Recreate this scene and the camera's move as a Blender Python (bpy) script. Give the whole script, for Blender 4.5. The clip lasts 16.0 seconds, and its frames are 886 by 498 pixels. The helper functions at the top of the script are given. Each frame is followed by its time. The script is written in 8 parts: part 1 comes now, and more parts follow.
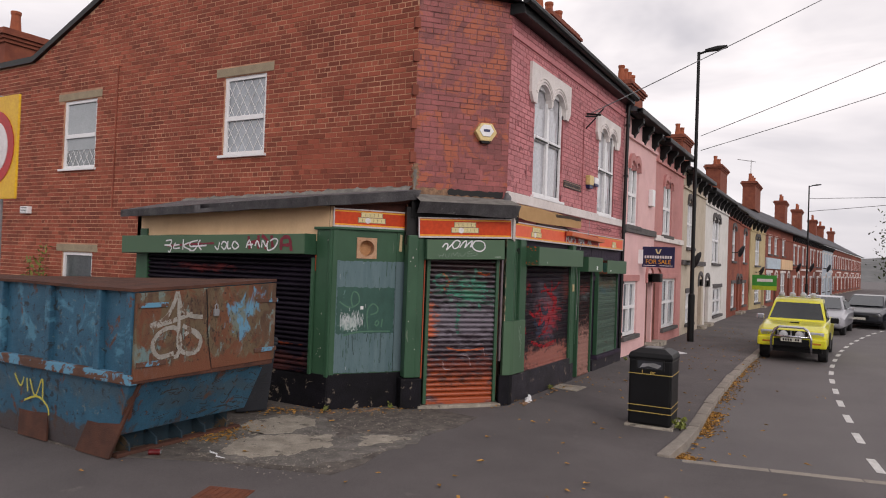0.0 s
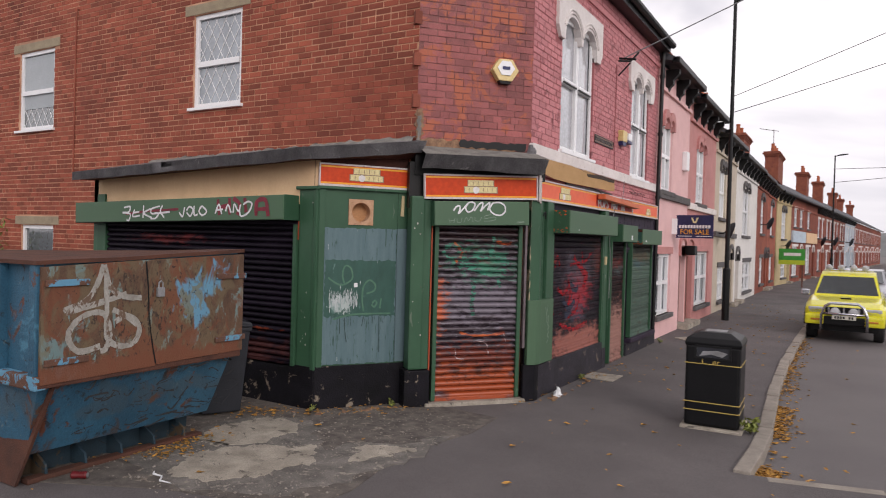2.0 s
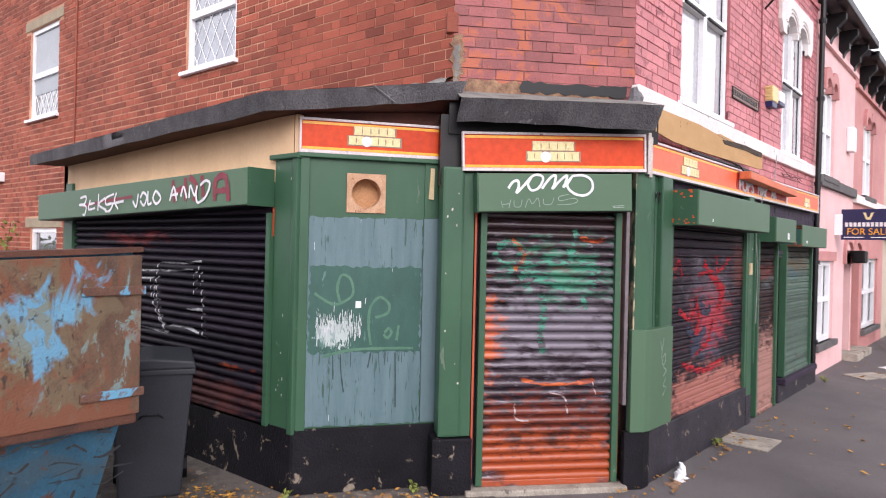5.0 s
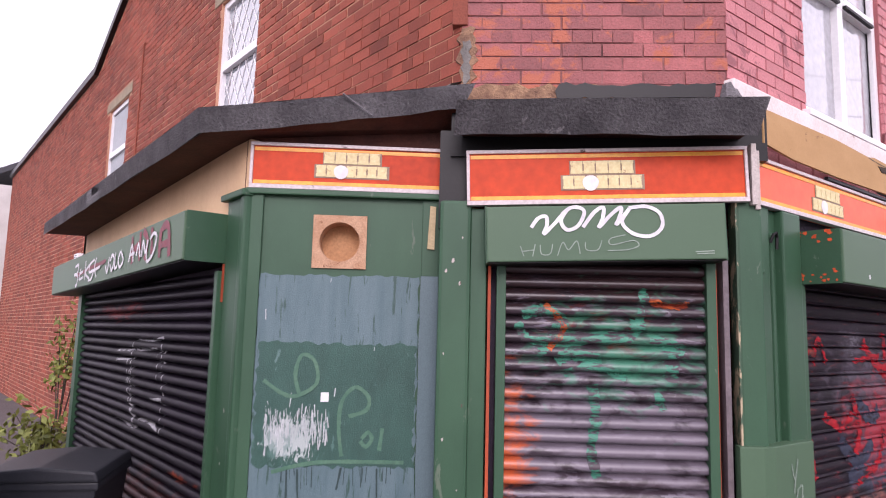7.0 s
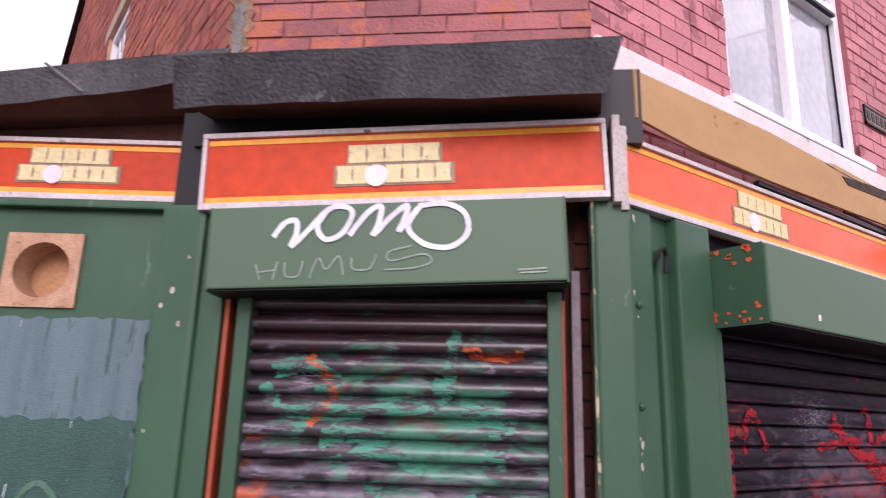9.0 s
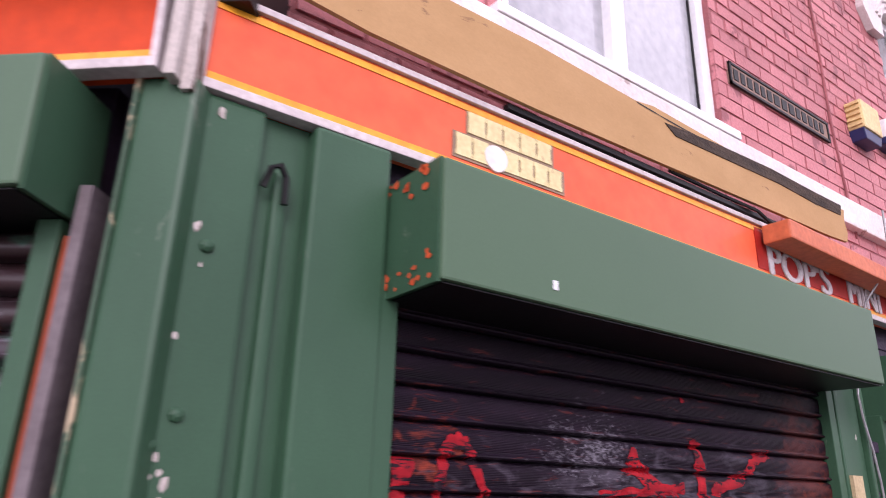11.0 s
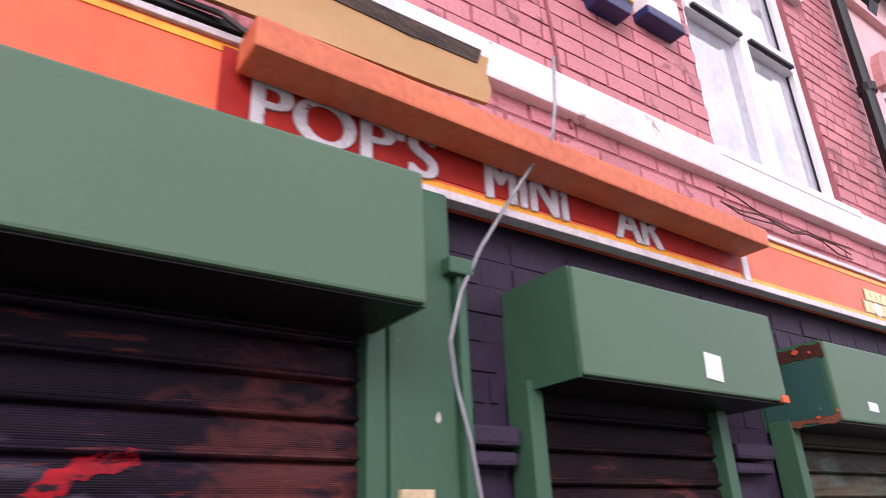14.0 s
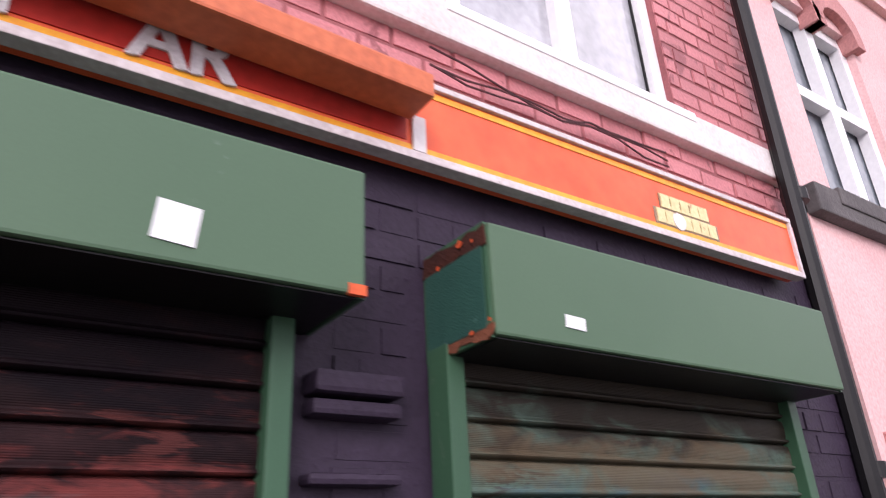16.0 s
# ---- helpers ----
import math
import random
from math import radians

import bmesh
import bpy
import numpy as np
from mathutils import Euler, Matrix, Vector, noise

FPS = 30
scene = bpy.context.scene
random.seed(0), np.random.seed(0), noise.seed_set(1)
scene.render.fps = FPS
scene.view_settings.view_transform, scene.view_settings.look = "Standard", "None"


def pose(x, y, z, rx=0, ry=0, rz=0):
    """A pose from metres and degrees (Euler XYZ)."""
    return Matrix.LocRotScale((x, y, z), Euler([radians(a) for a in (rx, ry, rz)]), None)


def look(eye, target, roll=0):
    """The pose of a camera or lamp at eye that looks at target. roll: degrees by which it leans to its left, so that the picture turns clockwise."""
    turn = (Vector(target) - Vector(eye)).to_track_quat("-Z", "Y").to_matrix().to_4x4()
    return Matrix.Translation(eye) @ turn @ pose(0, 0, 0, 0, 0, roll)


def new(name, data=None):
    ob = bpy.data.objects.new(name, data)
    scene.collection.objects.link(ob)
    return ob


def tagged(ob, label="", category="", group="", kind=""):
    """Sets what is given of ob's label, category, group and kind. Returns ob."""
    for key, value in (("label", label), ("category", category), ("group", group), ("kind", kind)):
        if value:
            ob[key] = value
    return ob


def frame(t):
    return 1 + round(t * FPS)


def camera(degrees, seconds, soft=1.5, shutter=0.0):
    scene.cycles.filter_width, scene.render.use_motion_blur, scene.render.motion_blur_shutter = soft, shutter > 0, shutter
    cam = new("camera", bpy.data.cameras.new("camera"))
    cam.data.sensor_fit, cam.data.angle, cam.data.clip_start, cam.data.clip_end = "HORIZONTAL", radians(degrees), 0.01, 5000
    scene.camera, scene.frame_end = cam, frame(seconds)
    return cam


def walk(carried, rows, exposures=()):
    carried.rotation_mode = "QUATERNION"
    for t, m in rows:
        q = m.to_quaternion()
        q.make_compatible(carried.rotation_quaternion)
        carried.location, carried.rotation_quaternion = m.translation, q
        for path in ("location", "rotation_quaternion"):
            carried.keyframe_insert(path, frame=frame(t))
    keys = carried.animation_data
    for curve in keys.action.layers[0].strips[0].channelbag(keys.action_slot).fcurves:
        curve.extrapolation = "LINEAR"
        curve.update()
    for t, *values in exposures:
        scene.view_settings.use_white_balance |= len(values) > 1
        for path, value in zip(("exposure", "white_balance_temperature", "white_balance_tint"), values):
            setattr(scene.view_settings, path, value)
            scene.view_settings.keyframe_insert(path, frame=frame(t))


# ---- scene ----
cam = camera(65.7, 16.0, 1.0, 0.4)
PATH = [
    (0, (0.553, -0.035, 2.081), (-0.449, 1.696, 2.116), 2.1),
    (0.5, (0.27, 0.315, 2.059), (-0.708, 2.059, 2.109), 2.5),
    (1, (0.054, 0.655, 2.021), (-0.917, 2.403, 2.05), 1.3),
    (1.5, (-0.127, 1.091, 1.978), (-1.097, 2.84, 1.974), 2.2),
    (2, (-0.372, 1.519, 1.934), (-1.395, 3.238, 1.906), 1.6),
    (2.5, (-0.549, 1.97, 1.884), (-1.63, 3.653, 1.859), 1.3),
    (3, (-0.733, 2.438, 1.867), (-1.852, 4.093, 1.789), 1.8),
    (3.5, (-0.98, 2.929, 1.91), (-2.1, 4.583, 1.806), 1.7),
    (4, (-1.095, 3.402, 1.872), (-2.329, 4.976, 1.883), 1.7),
    (4.5, (-1.295, 3.861, 1.839), (-2.548, 5.42, 1.817), 2.4),
    (5, (-1.483, 4.294, 1.816), (-2.768, 5.826, 1.814), 1.3),
    (5.2, (-1.526, 4.479, 1.801), (-2.858, 5.969, 1.864), 1.6),
    (7.3, (-2.130, 6.269, 1.718), (-3.698, 7.470, 2.031), 1.8),
    (7.5, (-2.219, 6.420, 1.721), (-3.788, 7.602, 2.093), 2.3),
    (8, (-2.258, 6.805, 1.712), (-3.822, 7.981, 2.122), 0.7),
    (8.2, (-2.240, 6.996, 1.706), (-3.818, 8.142, 2.149), 0.9),
    (10.3, (-2.287, 8.671, 1.638), (-3.855, 9.777, 2.201), 2.6),
    (10.5, (-2.338, 8.818, 1.64), (-3.878, 9.932, 2.264), 3.4),
    (11, (-2.384, 9.267, 1.623), (-3.916, 10.366, 2.291), 1.6),
    (11.5, (-2.357, 9.681, 1.665), (-3.925, 10.714, 2.354), 0.4),
    (12, (-2.41, 10.043, 1.655), (-3.923, 11.089, 2.441), 0.9),
    (12.5, (-2.375, 10.409, 1.659), (-3.896, 11.474, 2.402), 0.3),
    (13, (-2.396, 10.803, 1.65), (-3.918, 11.869, 2.388), -1.9),
    (13.5, (-2.526, 11.154, 1.66), (-4.003, 12.273, 2.412), -1.7),
    (14, (-2.482, 11.503, 1.625), (-3.962, 12.594, 2.411), -2.6),
    (14.5, (-2.414, 11.871, 1.618), (-3.948, 12.925, 2.35), -2.6),
    (15, (-2.446, 12.208, 1.561), (-3.932, 13.267, 2.378), -1.4),
    (15.5, (-2.465, 12.609, 1.507), (-3.918, 13.684, 2.362), -3.2),
    (16, (-2.478, 13.035, 1.505), (-3.971, 14.083, 2.324), -3.0),
]
EXPOSURES = [(0.0, 0.18, 6800, 17), (1.0, 0.20, 6800, 17), (2.0, 0.42, 6700, 17), (2.5, 0.64, 6500, 18), (3.5, 1.05, 6400, 19), (4.5, 1.30, 6400, 19), (5.0, 1.30, 6400, 20), (7.5, 1.03, 6400, 33), (8.0, 0.98, 6400, 33), (10.5, 1.22, 6350, 35), (12.7, 1.16, 6050, 31), (13.5, 1.28, 6150, 31), (14.5, 1.32, 6300, 29), (16.0, 1.3, 6400, 27)]
walk(cam, [(t, look(eye, target, roll)) for t, eye, target, roll in PATH], EXPOSURES)

# ---- world, sun, exposure ----
def world_sky():
    w = bpy.data.worlds.new("overcast_sky")
    scene.world = w
    w.use_nodes = True
    nt = w.node_tree
    nt.nodes.clear()
    out = nt.nodes.new("ShaderNodeOutputWorld")
    bg = nt.nodes.new("ShaderNodeBackground")
    sky = nt.nodes.new("ShaderNodeTexSky")
    sky.sky_type = "NISHITA"
    sky.sun_disc = False
    sky.sun_elevation = radians(26)
    sky.sun_rotation = radians(127)
    hs = nt.nodes.new("ShaderNodeHueSaturation")
    hs.inputs["Saturation"].default_value = 0.18
    hs.inputs["Value"].default_value = 1.0
    tc = nt.nodes.new("ShaderNodeTexCoord")
    mp = nt.nodes.new("ShaderNodeMapping")
    mp.inputs["Scale"].default_value = (1.0, 1.0, 3.2)
    n1 = nt.nodes.new("ShaderNodeTexNoise")
    n1.inputs["Scale"].default_value = 2.3
    n1.inputs["Detail"].default_value = 5
    n1.inputs["Roughness"].default_value = 0.55
    n1.inputs["Distortion"].default_value = 0.4
    ramp = nt.nodes.new("ShaderNodeValToRGB")
    e = ramp.color_ramp.elements
    e[0].position, e[0].color = 0.36, (5.5, 5.65, 6.1, 1)
    e[1].position, e[1].color = 0.62, (9.4, 9.4, 9.5, 1)
    mix = nt.nodes.new("ShaderNodeMix")
    mix.data_type = "RGBA"
    mix.inputs[0].default_value = 0.86
    ln = nt.links.new
    ln(tc.outputs["Generated"], mp.inputs[0])
    ln(mp.outputs[0], n1.inputs["Vector"])
    ln(n1.outputs["Fac"], ramp.inputs[0])
    ln(sky.outputs[0], hs.inputs["Color"])
    ln(hs.outputs[0], mix.inputs[6])
    ln(ramp.outputs[0], mix.inputs[7])
    ln(mix.outputs[2], bg.inputs[0])
    bg.inputs[1].default_value = SKY
    ln(bg.outputs[0], out.inputs[0])


SKY = 0.105
world_sky()
sun = new("sun", bpy.data.lights.new("sun", "SUN"))
sun.data.energy = 0.9
sun.data.angle = radians(25)
sun.data.color = (1.0, 0.97, 0.92)
sun.matrix_world = look((16, -6, 12), (-4, 9, 0))


# ---- materials ----
def mat(name, base, dark=None, rough=0.75, scale=6.0, fine=60.0, bump=0.15, metal=0.0, wear=None, wear_amt=0.0, wear_scale=3.0, streak=1.0, random_amt=0.0, spec=0.4, grain=0.35):
    """A worn painted or mineral surface: coarse mottling, fine grain, and patches of a second colour."""
    m = bpy.data.materials.new(name)
    m.use_nodes = True
    nt = m.node_tree
    b = nt.nodes["Principled BSDF"]
    N, ln = nt.nodes.new, nt.links.new
    geo = N("ShaderNodeNewGeometry")
    mp = N("ShaderNodeMapping")
    mp.inputs["Scale"].default_value = (1, 1, 1.0 / streak)
    ln(geo.outputs["Position"], mp.inputs[0])
    n1 = N("ShaderNodeTexNoise")
    n1.inputs["Scale"].default_value = scale
    n1.inputs["Detail"].default_value = 6
    n1.inputs["Roughness"].default_value = 0.6
    ln(mp.outputs[0], n1.inputs["Vector"])
    n2 = N("ShaderNodeTexNoise")
    n2.inputs["Scale"].default_value = fine
    n2.inputs["Detail"].default_value = 3
    ln(geo.outputs["Position"], n2.inputs["Vector"])
    dark = dark or tuple(c * 0.72 for c in base)
    mx = N("ShaderNodeMix")
    mx.data_type = "RGBA"
    mx.inputs[6].default_value = (*dark, 1)
    mx.inputs[7].default_value = (*base, 1)
    rr = N("ShaderNodeMapRange")
    rr.inputs[1].default_value, rr.inputs[2].default_value = 0.3, 0.68
    ln(n1.outputs["Fac"], rr.inputs[0])
    ln(rr.outputs[0], mx.inputs[0])
    col = mx.outputs[2]
    fx = N("ShaderNodeMix")
    fx.data_type = "RGBA"
    fx.blend_type = "OVERLAY"
    fx.inputs[0].default_value = grain
    ln(col, fx.inputs[6])
    ln(n2.outputs["Fac"], fx.inputs[7])
    col = fx.outputs[2]
    if random_amt:
        oi = N("ShaderNodeObjectInfo")
        ad = N("ShaderNodeMath")
        ad.operation = "ADD"
        ln(oi.outputs["Random"], ad.inputs[0])
        ln(geo.outputs["Random Per Island"], ad.inputs[1])
        fr = N("ShaderNodeMath")
        fr.operation = "FRACT"
        ln(ad.outputs[0], fr.inputs[0])
        mr = N("ShaderNodeMapRange")
        mr.inputs[3].default_value, mr.inputs[4].default_value = 1 - random_amt, 1 + random_amt
        ln(fr.outputs[0], mr.inputs[0])
        h = N("ShaderNodeHueSaturation")
        ln(mr.outputs[0], h.inputs["Value"])
        ln(col, h.inputs["Color"])
        col = h.outputs[0]
    if wear:
        n3 = N("ShaderNodeTexNoise")
        n3.inputs["Scale"].default_value = wear_scale
        n3.inputs["Detail"].default_value = 8
        n3.inputs["Roughness"].default_value = 0.68
        n3.inputs["Distortion"].default_value = 0.5
        ln(mp.outputs[0], n3.inputs["Vector"])
        wr = N("ShaderNodeMapRange")
        wr.inputs[1].default_value = 0.72 - wear_amt * 0.45
        wr.inputs[2].default_value = wr.inputs[1].default_value + 0.035
        ln(n3.outputs["Fac"], wr.inputs[0])
        wm = N("ShaderNodeMix")
        wm.data_type = "RGBA"
        ln(wr.outputs[0], wm.inputs[0])
        ln(col, wm.inputs[6])
        wm.inputs[7].default_value = (*wear, 1)
        col = wm.outputs[2]
    ln(col, b.inputs["Base Color"])
    b.inputs["Roughness"].default_value = rough
    b.inputs["Metallic"].default_value = metal
    b.inputs["Specular IOR Level"].default_value = spec
    if bump:
        bp = N("ShaderNodeBump")
        bp.inputs["Strength"].default_value = bump
        bp.inputs["Distance"].default_value = 0.01
        sm = N("ShaderNodeMath")
        sm.operation = "ADD"
        ln(n1.outputs["Fac"], sm.inputs[0])
        ln(n2.outputs["Fac"], sm.inputs[1])
        ln(sm.outputs[0], bp.inputs["Height"])
        ln(bp.outputs[0], b.inputs["Normal"])
    return m


def paint_layers(m, layers, stretch=1.0, soft=0.07):
    """Colour patches on a material, from sprayed paint and rust to painted-in shade: each layer is (colour, centre,
    radii, noise scale, threshold, strength).
    """
    nt = m.node_tree
    b = nt.nodes["Principled BSDF"]
    N, ln = nt.nodes.new, nt.links.new
    col = b.inputs["Base Color"].links[0].from_socket
    geo = N("ShaderNodeNewGeometry")
    for colour, centre, radii, nscale, thr, amt in layers:
        sub = N("ShaderNodeVectorMath")
        sub.operation = "SUBTRACT"
        sub.inputs[1].default_value = centre
        ln(geo.outputs["Position"], sub.inputs[0])
        dv = N("ShaderNodeVectorMath")
        dv.operation = "DIVIDE"
        dv.inputs[1].default_value = radii
        ln(sub.outputs[0], dv.inputs[0])
        le = N("ShaderNodeVectorMath")
        le.operation = "LENGTH"
        ln(dv.outputs[0], le.inputs[0])
        n = N("ShaderNodeTexNoise")
        n.inputs["Scale"].default_value = nscale
        n.inputs["Detail"].default_value = 6
        n.inputs["Roughness"].default_value = 0.6
        n.inputs["Distortion"].default_value = 0.7
        sc = N("ShaderNodeVectorMath")
        sc.operation = "MULTIPLY"
        sc.inputs[1].default_value = (1, 1, stretch)
        ln(sub.outputs[0], sc.inputs[0])
        ln(sc.outputs[0], n.inputs["Vector"])
        mm = N("ShaderNodeMath")
        mm.operation = "MULTIPLY_ADD"
        mm.inputs[1].default_value = -0.45
        ln(le.outputs["Value"], mm.inputs[0])
        ln(n.outputs["Fac"], mm.inputs[2])
        r = N("ShaderNodeMapRange")
        r.inputs[1].default_value, r.inputs[2].default_value = thr, thr + soft
        r.inputs[4].default_value = amt
        ln(mm.outputs[0], r.inputs[0])
        mx = N("ShaderNodeMix")
        mx.data_type = "RGBA"
        ln(r.outputs[0], mx.inputs[0])
        ln(col, mx.inputs[6])
        mx.inputs[7].default_value = (*colour, 1)
        col = mx.outputs[2]
    ln(col, b.inputs["Base Color"])
    return m


BRICK = mat("red_brick", (0.31, 0.077, 0.044), (0.20, 0.048, 0.030), 0.88, 1.1, 90, 0.5, random_amt=0.30)
BRICK_OLD = mat("old_brick", (0.30, 0.085, 0.05), (0.18, 0.05, 0.035), 0.88, 1.6, 90, 0.4, random_amt=0.25)
MORTAR = mat("mortar", (0.60, 0.34, 0.22), (0.30, 0.14, 0.09), 0.95, 2, 120, 0.3)
BRICK_PAINT = mat("maroon_painted_brick", (0.31, 0.084, 0.080), (0.185, 0.048, 0.047), 0.5, 2.5, 80, 0.5, random_amt=0.22, wear=(0.38, 0.095, 0.045), wear_amt=0.45, wear_scale=2.0)
MORTAR_PAINT = mat("maroon_painted_joint", (0.34, 0.13, 0.12), (0.08, 0.024, 0.024), 0.7, 5, 90, 0.3)
BRICK_PINK = mat("dusky_pink_painted_brick", (0.54, 0.20, 0.21), (0.44, 0.155, 0.165), 0.6, 2.2, 80, 0.3, random_amt=0.1, wear=(0.28, 0.09, 0.10), wear_amt=0.3, wear_scale=4)
JOINT_PINK = mat("dusky_pink_painted_joint", (0.36, 0.115, 0.12), (0.22, 0.065, 0.07), 0.7, 3, 90, 0.2)
GREEN = mat("green_gloss_paint", (0.038, 0.100, 0.055), (0.026, 0.074, 0.040), 0.45, 2.6, 160, 0.04, grain=0.12, wear=(0.10, 0.14, 0.10), wear_amt=0.17, wear_scale=9, streak=2.0, spec=0.3)
GREEN_BOX = mat("green_powder_coat", (0.067, 0.128, 0.073), (0.058, 0.115, 0.066), 0.5, 0.8, 160, 0.0, grain=0.08, wear=(0.10, 0.155, 0.115), wear_amt=0.05, wear_scale=14, spec=0.35)
BOARD = mat("blue_grey_board", (0.105, 0.168, 0.185), (0.068, 0.124, 0.138), 0.5, 14, 200, 0.2, streak=9, wear=(0.030, 0.075, 0.062), wear_amt=0.30, wear_scale=30)
BOARD_PLAIN = mat("smooth_blue_grey_paint", (0.105, 0.160, 0.178), (0.085, 0.138, 0.152), 0.5, 5, 160, 0.12, streak=4, wear=(0.03, 0.06, 0.055), wear_amt=0.10, wear_scale=22)
# Near-black joints for the set-back brick return.
MORTAR_DARK = mat("sooty_joint", (0.05, 0.02, 0.016), (0.02, 0.012, 0.01), 0.95, 8, 90, 0.4)
BOARD_DARK = mat("dark_green_overpaint", (0.026, 0.088, 0.068), (0.017, 0.064, 0.050), 0.45, 9, 200, 0.3, streak=2, wear=(0.09, 0.17, 0.16), wear_amt=0.18, wear_scale=16)
PLINTH = mat("black_plinth_paint", (0.012, 0.011, 0.015), (0.006, 0.006, 0.007), 0.6, 4, 60, 0.6, wear=(0.22, 0.18, 0.14), wear_amt=0.255, wear_scale=5, spec=0.12)
# Lighter copy of PLINTH: the street side's extra light is in the colour.
PLINTH_LIT = mat("faded_grey_plinth_paint", (0.038, 0.034, 0.043), (0.020, 0.018, 0.022), 0.6, 4, 60, 0.6, wear=(0.22, 0.18, 0.14), wear_amt=0.235, wear_scale=5, spec=0.2)
PURPLE = mat("dark_purple_painted_wall", (0.034, 0.023, 0.042), (0.022, 0.014, 0.027), 0.6, 4, 60, 0.4, spec=0.25)
FELT = mat("roofing_felt", (0.165, 0.158, 0.165), (0.075, 0.071, 0.076), 0.7, 5, 70, 1.0, wear=(0.26, 0.25, 0.255), wear_amt=0.20, wear_scale=6, streak=1.6, spec=0.4, grain=0.6)
LEAD = mat("grey_weathered_coping", (0.24, 0.23, 0.21), (0.12, 0.115, 0.105), 0.85, 7, 80, 0.6)
CREAM = mat("cream_fascia_board", (0.74, 0.51, 0.31), (0.62, 0.41, 0.24), 0.75, 2.5, 50, 0.06, streak=3, grain=0.1, wear=(0.26, 0.14, 0.08), wear_amt=0.09, wear_scale=5)
TAN = mat("tan_plywood", (0.47, 0.285, 0.13), (0.38, 0.22, 0.09), 0.8, 2, 120, 0.06, grain=0.1, wear=(0.24, 0.13, 0.065), wear_amt=0.16, wear_scale=7, streak=0.5)
# Street sign orange: faded, and paled further by a painted-in sky reflection.
ORANGE_PALE = mat("faded_orange_sign_face", (0.80, 0.125, 0.05), (0.72, 0.10, 0.03), 0.4, 0.8, 12, 0.02, spec=0.35)
ORANGE = mat("orange_sign_face", (0.60, 0.058, 0.009), (0.50, 0.044, 0.007), 0.5, 1.5, 20, 0.02, spec=0.25)
SIGN_WHITE = mat("white_sign_trim", (0.62, 0.55, 0.55), (0.48, 0.42, 0.42), 0.45, 6, 60, 0.1, wear=(0.12, 0.09, 0.08), wear_amt=0.14, wear_scale=14)
SIGN_YELLOW = mat("yellow_sign_stripe", (0.80, 0.36, 0.02), (0.72, 0.30, 0.02), 0.35, 4, 30, 0.0)
SIGN_CREAM = mat("cream_sign_lettering", (0.72, 0.62, 0.33), (0.60, 0.50, 0.25), 0.5, 18, 60, 0.05, wear=(0.45, 0.30, 0.16), wear_amt=0.24, wear_scale=30)
SIGN_GREY = mat("sign_letter_shadow", (0.30, 0.20, 0.13), None, 0.5, 9, 60, 0.0)
SIGN_RED = mat("red_sign_panel", (0.36, 0.018, 0.010), (0.28, 0.014, 0.008), 0.5, 2, 30, 0.02, spec=0.25)
WHITE_TXT = mat("white_cut_letters", (0.75, 0.72, 0.72), (0.62, 0.58, 0.58), 0.4, 8, 40, 0.02)
LIGHTBOX = mat("faded_orange_light_trough", (0.60, 0.16, 0.065), (0.48, 0.11, 0.045), 0.5, 2.4, 40, 0.1, streak=0.5)
UPVC = mat("white_upvc", (0.80, 0.80, 0.81), (0.74, 0.74, 0.75), 0.3, 3, 40, 0.0)
WHITE_PAINT = mat("white_masonry_paint", (0.74, 0.69, 0.67), (0.60, 0.55, 0.53), 0.7, 3.5, 60, 0.25, wear=(0.34, 0.26, 0.24), wear_amt=0.17, wear_scale=5)
STONE = mat("sandstone_lintel", (0.34, 0.28, 0.19), (0.25, 0.2, 0.14), 0.9, 6, 90, 0.4)
GALV = mat("galvanised_rail", (0.30, 0.30, 0.31), (0.2, 0.2, 0.2), 0.5, 8, 60, 0.1, metal=0.4)
RUST = mat("rust", (0.20, 0.065, 0.03), (0.11, 0.035, 0.02), 0.9, 8, 90, 0.6)
ORANGE_PRIMER = mat("orange_primer", (0.62, 0.10, 0.025), (0.5, 0.07, 0.02), 0.6, 10, 60, 0.1)
# Black metal; also the flat black for shaded gaps, rooms and box undersides.
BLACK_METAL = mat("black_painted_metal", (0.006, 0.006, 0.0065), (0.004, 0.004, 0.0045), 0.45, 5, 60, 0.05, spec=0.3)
BLACK_PLASTIC = mat("black_plastic", (0.007, 0.007, 0.008), (0.005, 0.005, 0.0055), 0.42, 4, 80, 0.12, spec=0.2)
GREY_PLASTIC = mat("charcoal_plastic", (0.027, 0.029, 0.036), (0.020, 0.022, 0.027), 0.5, 4, 90, 0.15, spec=0.3)
GOLD = mat("gold_band", (0.50, 0.36, 0.10), (0.4, 0.28, 0.07), 0.4, 6, 50, 0.0)
ASPHALT = mat("road_asphalt", (0.150, 0.137, 0.135), (0.122, 0.110, 0.110), 0.85, 0.6, 160, 0.5, wear=(0.105, 0.095, 0.095), wear_amt=0.12, wear_scale=0.7)
ASPHALT_PAVE = mat("pavement_asphalt", (0.132, 0.117, 0.116), (0.090, 0.080, 0.080), 0.82, 0.7, 110, 0.7, wear=(0.14, 0.124, 0.12), wear_amt=0.15, wear_scale=1.6, spec=0.3, grain=0.6)
ASPHALT_ROUGH = mat("broken_forecourt_asphalt", (0.165, 0.142, 0.125), (0.066, 0.057, 0.051), 0.95, 7, 130, 1.0, wear=(0.25, 0.21, 0.17), wear_amt=0.26, wear_scale=8)
CONCRETE = mat("worn_concrete", (0.40, 0.355, 0.295), (0.22, 0.195, 0.16), 0.92, 5, 90, 0.8, wear=(0.12, 0.105, 0.09), wear_amt=0.30, wear_scale=7, grain=0.6)
